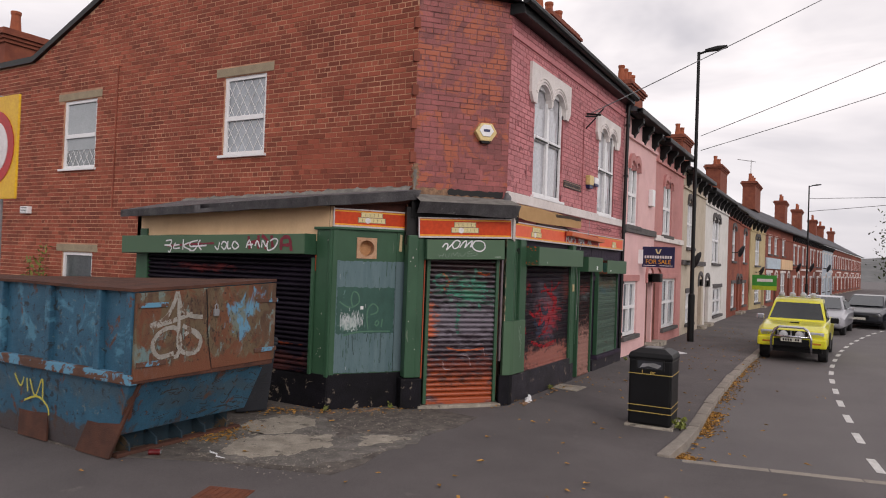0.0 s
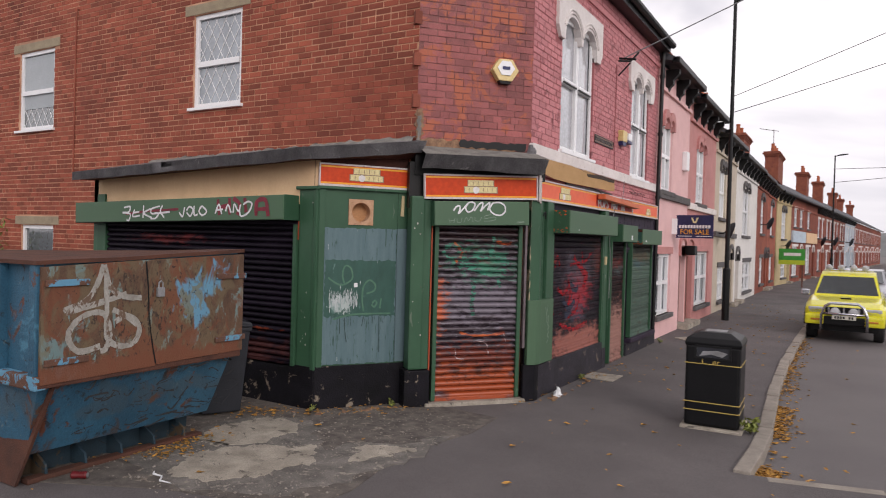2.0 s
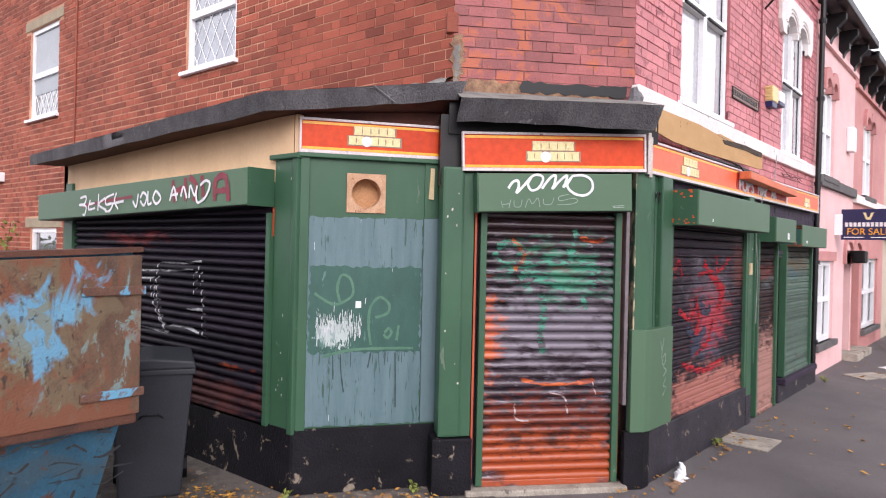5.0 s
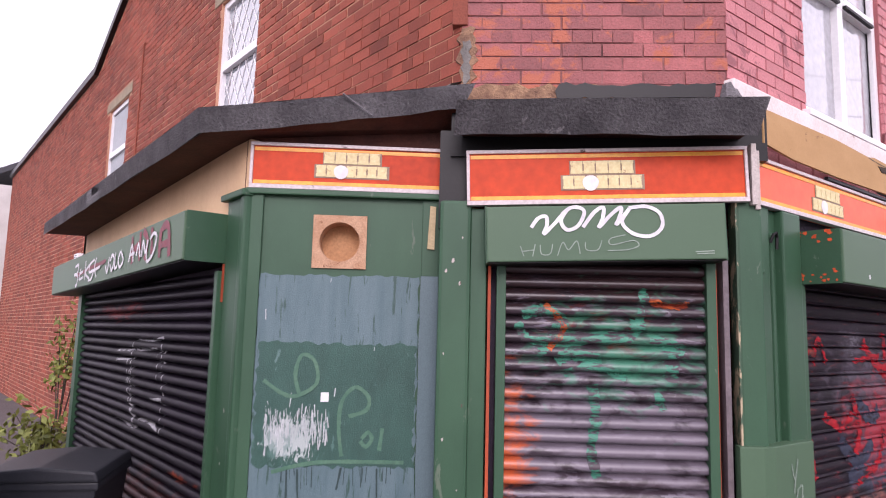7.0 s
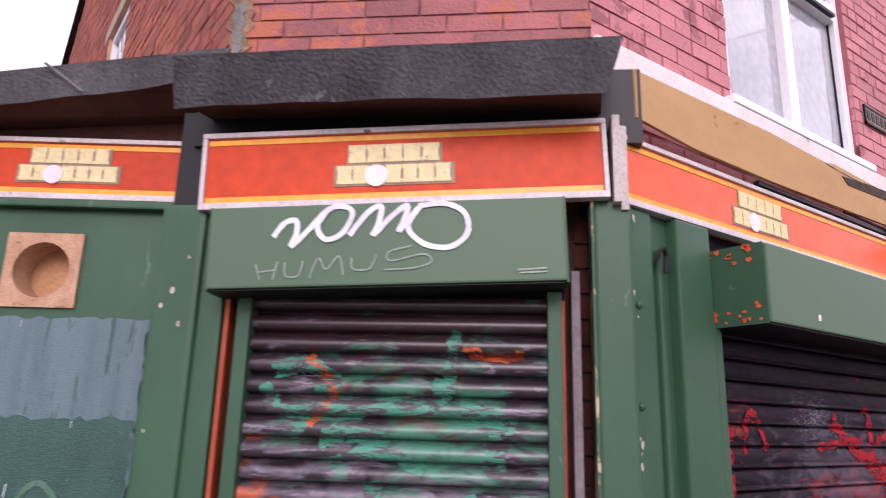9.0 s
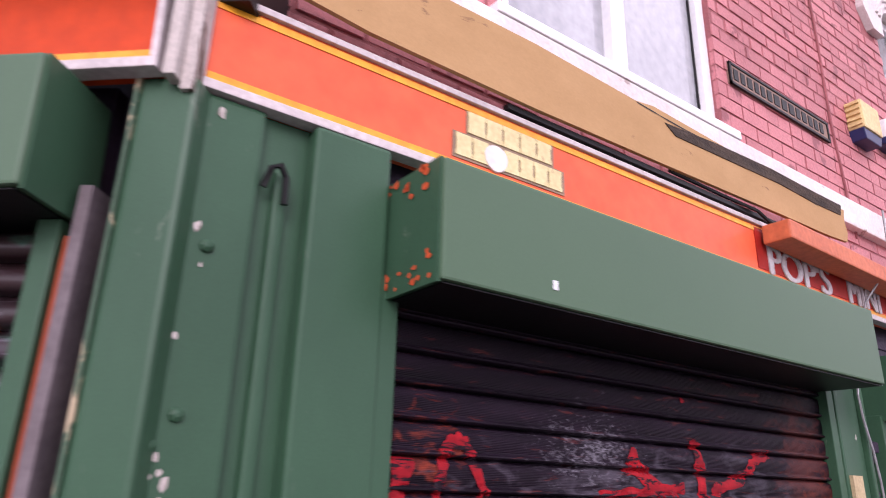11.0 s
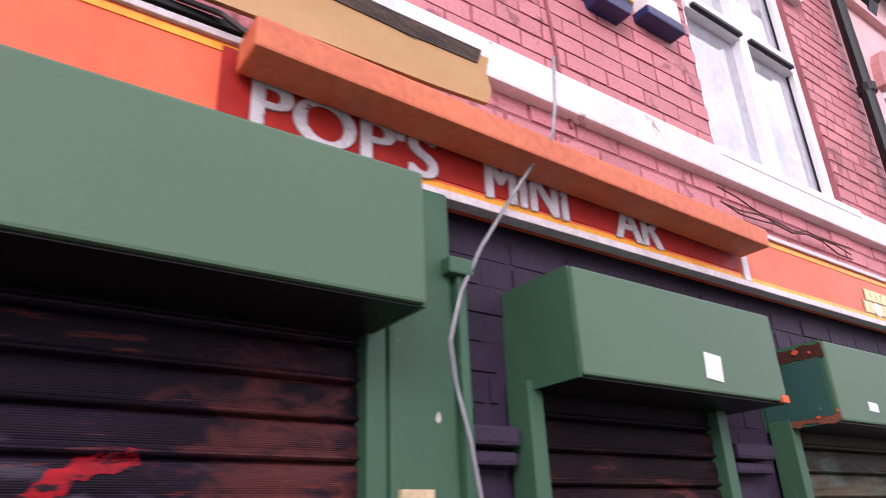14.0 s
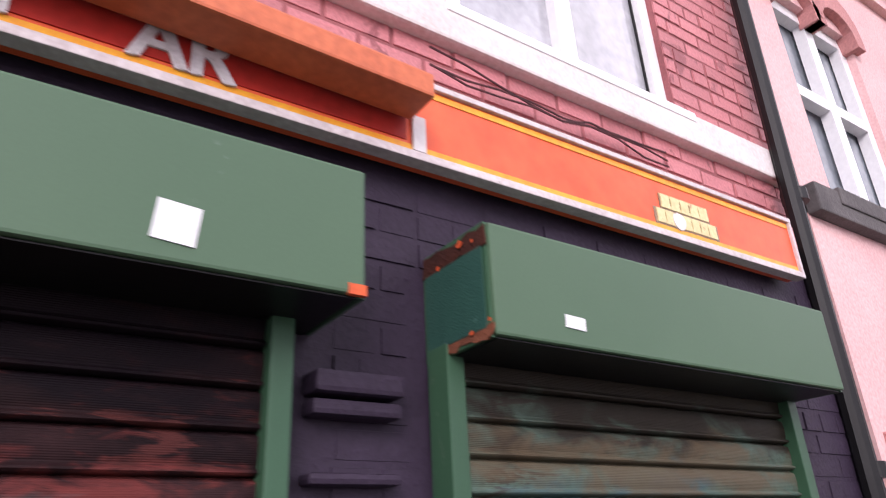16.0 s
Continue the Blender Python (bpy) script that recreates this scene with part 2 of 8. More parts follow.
APRON = mat("worn_grey_apron", (0.19, 0.172, 0.155), (0.085, 0.077, 0.070), 0.92, 5, 90, 0.8, wear=(0.27, 0.24, 0.20), wear_amt=0.30, wear_scale=9, grain=0.6)
KERB = mat("kerb_stone", (0.30, 0.265, 0.225), (0.2, 0.175, 0.15), 0.9, 4, 110, 0.5, random_amt=0.1)
LINE_WHITE = mat("white_road_paint", (0.66, 0.65, 0.63), (0.5, 0.49, 0.47), 0.7, 9, 80, 0.2)
LEAF = mat("fallen_leaf", (0.48, 0.26, 0.05), (0.22, 0.10, 0.03), 0.7, 30, 120, 0.1, random_amt=0.4)
SLATE = mat("grey_slate", (0.075, 0.075, 0.085), (0.05, 0.05, 0.058), 0.7, 4, 60, 0.3, random_amt=0.2)
TERRACOTTA = mat("terracotta_pot", (0.36, 0.10, 0.045), (0.26, 0.07, 0.035), 0.8, 5, 60, 0.2)
PAPER = mat("white_paper", (0.74, 0.75, 0.76), (0.62, 0.63, 0.64), 0.7, 20, 60, 0.0)


def ribbed(m, pitch=0.0042, depth=0.35):
    """Fine rolled ribs along a shutter slat."""
    nt = m.node_tree
    N, ln = nt.nodes.new, nt.links.new
    b = nt.nodes["Principled BSDF"]
    geo = N("ShaderNodeNewGeometry")
    sep = N("ShaderNodeSeparateXYZ")
    ln(geo.outputs["Position"], sep.inputs[0])
    mul = N("ShaderNodeMath")
    mul.operation = "MULTIPLY"
    mul.inputs[1].default_value = 2 * math.pi / pitch
    ln(sep.outputs["Z"], mul.inputs[0])
    sn = N("ShaderNodeMath")
    sn.operation = "SINE"
    ln(mul.outputs[0], sn.inputs[0])
    bp = N("ShaderNodeBump")
    bp.inputs["Strength"].default_value = depth
    bp.inputs["Distance"].default_value = 0.0012
    ln(sn.outputs[0], bp.inputs["Height"])
    if b.inputs["Normal"].links:
        ln(b.inputs["Normal"].links[0].from_socket, bp.inputs["Normal"])
    ln(bp.outputs[0], b.inputs["Normal"])
    return m


def glass(name, tint=(0.10, 0.12, 0.13), rough=0.06, curtain=0.0):
    """Window glass backed by a dim room or a pale curtain: dark, with a clear reflection of the sky."""
    m = mat(name, tint, tuple(c * 0.6 for c in tint), rough, 2.5, 20, 0.0, streak=3)
    b = m.node_tree.nodes["Principled BSDF"]
    b.inputs["Coat Weight"].default_value = 1.0
    b.inputs["Coat Roughness"].default_value = 0.02
    b.inputs["Specular IOR Level"].default_value = 0.8
    return m


GLASS = glass("window_glass")
GLASS_CURTAIN = glass("curtained_window_glass", (0.40, 0.41, 0.44))
GLASS_NET = glass("net_curtain_glass", (0.30, 0.34, 0.38))


# ---- building helpers ----
def thing(name, label, category, m=None, group="", kind=""):
    ob = new(name)
    ob.empty_display_size = 0.1
    if m is not None:
        ob.matrix_world = m
    return tagged(ob, label, category, group, kind)


def part(name, bm, material, parent, label="", smooth=False, bevel=0.0, matrix=None):
    if bevel:
        bmesh.ops.bevel(bm, geom=bm.edges[:], offset=bevel, segments=2, affect="EDGES", profile=0.6, clamp_overlap=True)
    bmesh.ops.recalc_face_normals(bm, faces=bm.faces[:])
    me = bpy.data.meshes.new(name)
    bm.to_mesh(me)
    bm.free()
    me.materials.append(material)
    if smooth:
        for p in me.polygons:
            p.use_smooth = True
    ob = new(name, me)
    ob.parent = parent
    if matrix is not None:
        ob.matrix_basis = matrix
    if label:
        ob["label"] = label
    return ob


def again(ob, parent, matrix):
    """Another object on the same mesh."""
    o = new(ob.name.split(".")[0], ob.data)
    o.parent = parent
    o.matrix_basis = matrix
    return o


def bx(bm, x0, x1, y0, y1, z0, z1):
    v = [bm.verts.new((x, y, z)) for z in (z0, z1) for x, y in ((x0, y0), (x1, y0), (x1, y1), (x0, y1))]
    for f in ((3, 2, 1, 0), (4, 5, 6, 7), (0, 1, 5, 4), (1, 2, 6, 5), (2, 3, 7, 6), (3, 0, 4, 7)):
        bm.faces.new([v[i] for i in f])
    return v


def one(x0, x1, y0, y1, z0, z1):
    bm = bmesh.new()
    bx(bm, x0, x1, y0, y1, z0, z1)
    return bm


def prism(points, y0, y1, bm=None):
    """A plate from an outline in local x, z, between two depths."""
    bm = bm or bmesh.new()
    a = [bm.verts.new((x, y0, z)) for x, z in points]
    b = [bm.verts.new((x, y1, z)) for x, z in points]
    n = len(points)
    bm.faces.new(a)
    bm.faces.new(b[::-1])
    for i in range(n):
        bm.faces.new((a[i], b[i], b[(i + 1) % n], a[(i + 1) % n]))
    return bm


def slab(points, z0, z1, bm=None):
    """A plate from an outline in x, y, between two heights."""
    bm = bm or bmesh.new()
    a = [bm.verts.new((x, y, z0)) for x, y in points]
    b = [bm.verts.new((x, y, z1)) for x, y in points]
    n = len(points)
    bm.faces.new(a[::-1])
    bm.faces.new(b)
    for i in range(n):
        bm.faces.new((a[i], a[(i + 1) % n], b[(i + 1) % n], b[i]))
    return bm


def tube(bm, pts, r, n=8):
    """A round bar along a line of points."""
    rings = []
    for i, p in enumerate(pts):
        p = Vector(p)
        d = (Vector(pts[min(i + 1, len(pts) - 1)]) - Vector(pts[max(i - 1, 0)])).normalized()
        s = d.cross(Vector((0.31, 0.17, 0.93))).normalized()
        if s.length < 0.5:
            s = Vector((1, 0, 0))
        t = d.cross(s)
        rr = r[i] if isinstance(r, (list, tuple)) else r
        rings.append([bm.verts.new(p + rr * (s * math.cos(a) + t * math.sin(a))) for a in (2 * math.pi * k / n for k in range(n))])
    for a, b in zip(rings, rings[1:]):
        for k in range(n):
            bm.faces.new((a[k], a[(k + 1) % n], b[(k + 1) % n], b[k]))
    bm.faces.new(rings[0][::-1])
    bm.faces.new(rings[-1])
    return bm


def lathe(bm, profile, n=16, at=(0, 0, 0)):
    rings = [[bm.verts.new((at[0] + r * math.cos(2 * math.pi * k / n), at[1] + r * math.sin(2 * math.pi * k / n), at[2] + z)) for k in range(n)] for r, z in profile]
    for a, b in zip(rings, rings[1:]):
        for k in range(n):
            bm.faces.new((a[k], a[(k + 1) % n], b[(k + 1) % n], b[k]))
    bm.faces.new(rings[0][::-1])
    bm.faces.new(rings[-1])
    return bm


def ragged(u0, u1, z0, z1, jag, seed, step=0.05):
    """A torn-edged outline in local x, z."""
    r = random.Random(seed)
    n = max(2, int((u1 - u0) / step))
    m = max(2, int((z1 - z0) / step))
    j = lambda: r.uniform(-jag, jag)
    pts = [(u0 + (u1 - u0) * k / n, z0 + j()) for k in range(n)] + [(u1 + j(), z0 + (z1 - z0) * k / m) for k in range(m)]
    return pts + [(u1 - (u1 - u0) * k / n, z1 + j()) for k in range(n)] + [(u0 + j(), z1 - (z1 - z0) * k / m) for k in range(m)]


def smooth_line(pts, steps=6):
    """Catmull-Rom through 2D points."""
    out = []
    q = [pts[0], *pts, pts[-1]]
    for i in range(1, len(q) - 2):
        p0, p1, p2, p3 = (Vector(a) for a in q[i - 1:i + 3])
        for k in range(steps):
            t = k / steps
            out.append(0.5 * ((2 * p1) + (p2 - p0) * t + (2 * p0 - 5 * p1 + 4 * p2 - p3) * t * t + (3 * p1 - p0 - 3 * p2 + p3) * t ** 3))
    return out + [Vector(pts[-1])]


import itertools

LAYER = itertools.count()


def stroke(bm, pts, w, y=-0.003, rough=0.0, steps=6):
    """A painted stroke in local x, z, each lying a hair over the one before."""
    line = smooth_line(pts, steps)
    y -= 0.00025 * (next(LAYER) % 9)
    prev = None
    for i, p in enumerate(line):
        d = (line[min(i + 1, len(line) - 1)] - line[max(i - 1, 0)])
        d = d.normalized() if d.length > 1e-6 else Vector((1, 0))
        n = Vector((-d.y, d.x)) * w * 0.5 * (1 + rough * (random.random() - 0.5))
        y -= 0.00003
        a, b = bm.verts.new((p.x + n.x, y, p.y + n.y)), bm.verts.new((p.x - n.x, y, p.y - n.y))
        if prev:
            bm.faces.new((prev[0], a, b, prev[1]))
        prev = (a, b)
    return bm


def slat_y(z, z0, h, prof):
    """Depth of a roller shutter's face at height z."""
    f = ((z - z0) / h) % 1.0
    for (a, ya), (b, yb) in zip(prof, prof[1:]):
        if a <= f <= b:
            return ya + (yb - ya) * (f - a) / (b - a)
    return 0.0


SLAT_FLAT = [(0.0, 0.012), (0.03, -0.004), (0.07, -0.015), (0.12, -0.016), (0.17, -0.010), (0.21, -0.003), (0.27, -0.007), (0.60, -0.009), (0.88, -0.006), (0.94, 0.004), (1.0, 0.012)]
SLAT = [(0.0, 0.027), (0.04, 0.004), (0.10, -0.009), (0.22, -0.0155), (0.42, -0.0165), (0.60, -0.0125), (0.72, -0.005), (0.79, 0.008), (0.85, 0.024), (1.0, 0.029)]


def slat_stroke(pts, w, y, z0, h, rough=0.3, prof=None):
    """A sprayed stroke that follows the slats of a shutter."""
    bm = bmesh.new()
    line = smooth_line(pts, 16)
    n = max(2, int(w / 0.007))
    off = 0.0022 + 0.0002 * (next(LAYER) % 8)
    prev = None
    for i, p in enumerate(line):
        d = (line[min(i + 1, len(line) - 1)] - line[max(i - 1, 0)])
        d = d.normalized() if d.length > 1e-6 else Vector((1, 0))
        r = 0.5 * w * (1 + rough * noise.noise(Vector((i * 0.31, pts[0][0] * 9, 0))))
        row = []
        for k in range(n + 1):
            q = p + Vector((-d.y, d.x)) * r * (2 * k / n - 1)
            row.append(bm.verts.new((q.x, y + slat_y(q.y, z0, h, prof or SLAT) - off - 0.00001 * i, q.y)))
        if prev:
            for k in range(n):
                bm.faces.new((prev[k], row[k], row[k + 1], prev[k + 1]))
        prev = row
    return bm


def wall_cells(bm, u0, u1, z0, z1, y0, y1, holes):
    """A wall with rectangular openings right through it."""
    us = sorted({u0, u1, *(h[i] for h in holes for i in (0, 1) if u0 < h[i] < u1)})
    zs = sorted({z0, z1, *(h[i] for h in holes for i in (2, 3) if z0 < h[i] < z1)})
    for a, b in zip(us, us[1:]):
        start = None
        for c, d in zip(zs, zs[1:]):
            um, zm = (a + b) / 2, (c + d) / 2
            solid = not any(h[0] < um < h[1] and h[2] < zm < h[3] for h in holes)
            if solid and start is None:
                start = c
            if not solid and start is not None:
                bx(bm, a, b, y0, y1, start, c)
                start = None
        if start is not None:
            bx(bm, a, b, y0, y1, start, z1)
    return bm


def brick_wall(parent, u0, u1, z0, z1, holes, material, top=None, single=None, proud=0.006, course=0.082, length=0.232, seed=1):
    """Bricks of a wall face in local x, z. Those inside the stretch `single` are objects of their own, the others one mesh."""
    rnd = random.Random(seed)
    verts, faces = [], []
    shared = {}
    rows = int((z1 - z0) / course)
    for r in range(rows):
        za, zb = z0 + r * course, z0 + (r + 1) * course - 0.010
        header = r % 5 == 4
        step = length / 2 if header else length
        u = u0 - (step / 2 if r % 2 else 0) + (length / 4 if header else 0)
        while u < u1:
            a, b = max(u, u0) + 0.0, min(u + step - 0.010, u1)
            u += step
            if b - a < 0.03 or (top and zb > top((a + b) / 2)):
                continue
            clash = [h for h in holes if h[0] < b and h[1] > a and h[2] < zb - 0.02 and h[3] > za + 0.02]
            if clash:
                h = clash[0]
                if a < h[0] - 0.03:
                    b = h[0]
                elif b > h[1] + 0.03:
                    a = h[1]
                else:
                    continue
            p = proud + rnd.uniform(-0.003, 0.003)
            if single and single[0] < (a + b) / 2 < single[1] and single[2] < za < single[3]:
                key = round(b - a, 2)
                if key not in shared:
                    bm = bmesh.new()
                    bx(bm, 0, key, -proud, 0.02, 0, course - 0.010)
                    bmesh.ops.delete(bm, geom=[f for f in bm.faces if f.normal.y > 0.5 or all(v.co.y > 0.01 for v in f.verts)], context="FACES")
                    shared[key] = part("brick", bm, material, parent)
                    shared[key].matrix_basis = pose(a, p - proud, za)
                else:
                    again(shared[key], parent, pose(a, rnd.uniform(-0.003, 0.003), za, rnd.uniform(-0.6, 0.6), 0, rnd.uniform(-0.5, 0.5)))
                continue
            k = len(verts)
            e = 0.004
            verts += [(a, 0.01, za), (b, 0.01, za), (b, 0.01, zb), (a, 0.01, zb), (a + e, -p, za + e), (b - e, -p, za + e), (b - e, -p, zb - e), (a + e, -p, zb - e)]
            faces += [(k + 4, k + 5, k + 6, k + 7), (k, k + 1, k + 5, k + 4), (k + 1, k + 2, k + 6, k + 5), (k + 2, k + 3, k + 7, k + 6), (k + 3, k, k + 4, k + 7)]
    me = bpy.data.meshes.new("bricks")
    me.from_pydata(verts, [], faces)
    me.materials.append(material)
    ob = new("bricks", me)
    ob.parent = parent
    ob["kind"] = "stuff"
    return ob


def text_part(name, body, size, material, parent, m, depth=0.004, label="", sx=1.0):
    cu = bpy.data.curves.new(name, "FONT")
    cu.body, cu.size, cu.extrude, cu.offset = body, size, depth, 0.0
    cu.align_x, cu.align_y = "CENTER", "CENTER"
    tmp = new(name, cu)
    me = bpy.data.meshes.new_from_object(tmp)
    bpy.data.objects.remove(tmp)
    me.materials.append(material)
    ob = new(name, me)
    ob.parent = parent
    ob.matrix_basis = m @ Matrix.Rotation(radians(90), 4, "X") @ Matrix.Diagonal((sx, 1, 1, 1))
    if label:
        ob["label"] = label
    return ob


# local frames: x along the face from its left end as seen from outside, y into the wall, z up
SIDE = pose(-9.90, 7.53, 0)
PANEL = pose(-5.63, 7.55, 0, 0, 0, math.degrees(math.atan2(0.90, 0.63)))
CHAMF = pose(-4.76, 8.43, 0, 0, 0, math.degrees(math.atan2(1.16, 0.99)))
STREET = pose(-3.80, 9.59, 0, 0, 0, 90)
GABLE = pose(-26.0, 8.48, 0)
UCHAM = pose(-4.93, 8.48, 0, 0, 0, math.degrees(math.atan2(1.13, 1.0)))
USTREET = pose(-3.93, 9.61, 0, 0, 0, 90)
PAVE, ROAD = -0.07, -0.17


# ---- ground ----
def ground():
    tagged(part("road", one(-400, 400, -300, 500, ROAD - 0.5, ROAD), ASPHALT, None), "worn grey asphalt carriageway of a residential street", "road", kind="structure")
    kx = [(-1.20, 8.10), (-1.17, 9.0), (-1.18, 9.9), (-1.28, 11.76), (-1.34, 13.5), (-1.38, 15.3), (-1.39, 18.0), (-1.37, 20.6)]
    kx += [(-1.37 + 0.0034 * (y - 21) ** 2, y) for y in range(24, 96, 4)]
    outline = [(-120, -60), (60, -60), (60, 22.8), (-0.85, 8.16)] + kx + [(kx[-1][0], 140), (-120, 140)]
    tagged(part("pavement", slab(outline, ROAD - 0.3, PAVE), ASPHALT_PAVE, None), "dark asphalt pavement with patches and litter", "pavement", kind="structure")
    kerb = thing("kerb", "worn stone kerb edging with leaves in the gutter", "kerb", kind="structure")
    mesh = None
    line = [Vector((*p, 0)) for p in kx]
    seg = 0
    count = 0
    while seg < len(line) - 1 and count < 70:
        a, b = line[seg], line[seg + 1]
        L = (b - a).length
        n = max(1, round(L / 0.9))
        ang = math.degrees(math.atan2((b - a).y, (b - a).x))
        for k in range(n):
            p = a + (b - a) * (k / n)
            m = pose(p.x, p.y, random.uniform(-0.008, 0.008), random.uniform(-1, 1), random.uniform(-0.6, 0.6), ang + random.uniform(-0.8, 0.8)) @ Matrix.Diagonal((L / n / 0.9, 1, 1, 1))
            if mesh is None:
                mesh = part("kerb_stone", one(0.004, 0.892, -0.125, 0.02, ROAD - 0.1, PAVE + 0.025), KERB, kerb, bevel=0.012, matrix=m)
            else:
                again(mesh, kerb, m)
            count += 1
        seg += 1
    edge = thing("flush_kerb", "flush row of pale stone setts across the road mouth", "kerb", kind="structure")
    first = None
    a, b = Vector((-0.95, 8.13, 0)), Vector((22, 13.78, 0))
    for k in range(26):
        p = a + (b - a) * (k / 26)
        m = pose(p.x, p.y, 0, 0, 0, math.degrees(math.atan2(5.65, 22.95)))
        if first is None:
            first = part("kerb_stone", one(0.004, 0.9, -0.11, 0.01, ROAD - 0.05, PAVE + 0.004), KERB, edge, bevel=0.008, matrix=m)
        else:
            again(first, edge, m)
    # broken forecourt in front of the shop, with pale concrete patches
    tagged(part("forecourt", slab([(-9.9, 7.6), (-9.9, 4.9), (-7.6, 4.4), (-6.1, 4.4), (-5.5, 4.7), (-4.9, 5.0), (-4.3, 5.15), (-3.75, 5.35), (-3.7, 5.8), (-3.82, 6.4), (-3.85, 7.1), (-3.7, 7.8), (-3.75, 8.5), (-4.9, 8.6)], PAVE - 0.1, PAVE + 0.008), ASPHALT_ROUGH, None), "broken grey asphalt forecourt with loose grit", "pavement", kind="structure")
    for o in ([(-5.85, 6.1), (-5.88, 6.6), (-5.8, 6.97), (-5.45, 7.0), (-5.22, 6.86), (-5.15, 6.5), (-5.26, 6.15), (-5.5, 5.95)],
              [(-5.45, 5.65), (-5.2, 5.3), (-4.95, 5.22), (-4.68, 5.32), (-4.5, 5.7), (-4.42, 6.1), (-4.6, 6.4), (-4.8, 6.48), (-5.1, 6.2), (-5.3, 6.0)],
              [(-4.12, 6.35), (-3.96, 6.6), (-3.86, 6.95), (-4.12, 6.92), (-4.34, 6.75), (-4.28, 6.52)]):
        pts = [tuple(p) for p in smooth_line(o + [o[0]], 16)][:-1]
        pts = [(p.x + 0.10 * noise.noise(Vector((p.x * 5, p.y * 5, 1))) + 0.05 * noise.noise(Vector((p.x * 19, p.y * 19, 3))) + random.uniform(-0.012, 0.012), p.y + 0.10 * noise.noise(Vector((p.x * 5, p.y * 5, 7))) + 0.05 * noise.noise(Vector((p.x * 19, p.y * 19, 5))) + random.uniform(-0.012, 0.012)) for p in (Vector((*q, 0)) for q in pts)]
        tagged(part("concrete_patch", slab(pts, PAVE - 0.05, PAVE + 0.016), CONCRETE, None), "pale worn concrete patch set in asphalt", "pavement", kind="structure")
    rim = smooth_line([(-5.9, 5.3), (-5.3, 5.12), (-4.9, 5.08), (-4.45, 5.2), (-4.1, 5.45), (-3.88, 5.9), (-3.78, 6.4), (-3.76, 6.9), (-3.78, 7.4), (-3.95, 7.5), (-4.02, 7.1), (-4.35, 6.9), (-4.5, 6.5), (-4.9, 6.7), (-5.1, 7.05), (-5.6, 7.1), (-5.95, 6.9), (-5.95, 6.0)], 8)
    rim = [(p.x + 0.16 * noise.noise(Vector((p.x * 4, p.y * 4, 2))) + 0.06 * noise.noise(Vector((p.x * 15, p.y * 15, 4))), p.y + 0.16 * noise.noise(Vector((p.x * 4, p.y * 4, 6))) + 0.06 * noise.noise(Vector((p.x * 15, p.y * 15, 8)))) for p in rim]
    tagged(part("apron", slab(rim, PAVE - 0.05, PAVE + 0.0115), APRON, None), "worn grey concrete apron with broken edges", "pavement", kind="structure")
    dash = None
    for x, y, ang in [(0.98, 9.7, 98), (0.83, 11.2, 96), (0.72, 12.6, 95), (0.62, 14.0, 94), (0.54, 15.4, 93), (0.47, 16.8, 92), (0.44, 18.2, 90), (0.45, 19.6, 88), (0.5, 21.0, 87), (0.57, 22.4, 86), (0.66, 23.8, 85), (0.79, 25.2, 84), (0.94, 26.6, 83), (1.12, 28.0, 82), (1.32, 29.4, 81), (1.55, 30.8, 80), (1.8, 32.2, 79), (2.1, 33.6, 77)]:
        m = pose(x, y, 0, 0, 0, ang)
        if dash is None:
            dash = tagged(part("bay_marking", one(-0.32, 0.32, -0.05, 0.05, ROAD - 0.01, ROAD + 0.004), LINE_WHITE, None, matrix=m), "short white painted dash of a parking bay line", "road marking", group="parking bay dashes")
        else:
            tagged(again(dash, None, m), "short white painted dash of a parking bay line", "road marking", group="parking bay dashes")


ground()


# ---- upper walls of the corner building ----
def gable_top(u):
    x = u - 26.0
    if x < -15:
        return 6.14
    return 6.16 + 0.424 * (x + 15) if x < -9.4 else 8.53 - 0.46 * (x + 9.4)


GX = 26.0
G_HOLES = [(GX - 13.81, GX - 12.67, 3.73, 5.17), (GX - 8.98, GX - 7.96, 3.80, 5.19), (GX - 13.66, GX - 12.61, 0.75, 1.99)]


BROKEN = mat("broken_plaster", (0.36, 0.22, 0.13), (0.13, 0.07, 0.05), 0.95, 14, 90, 0.9)


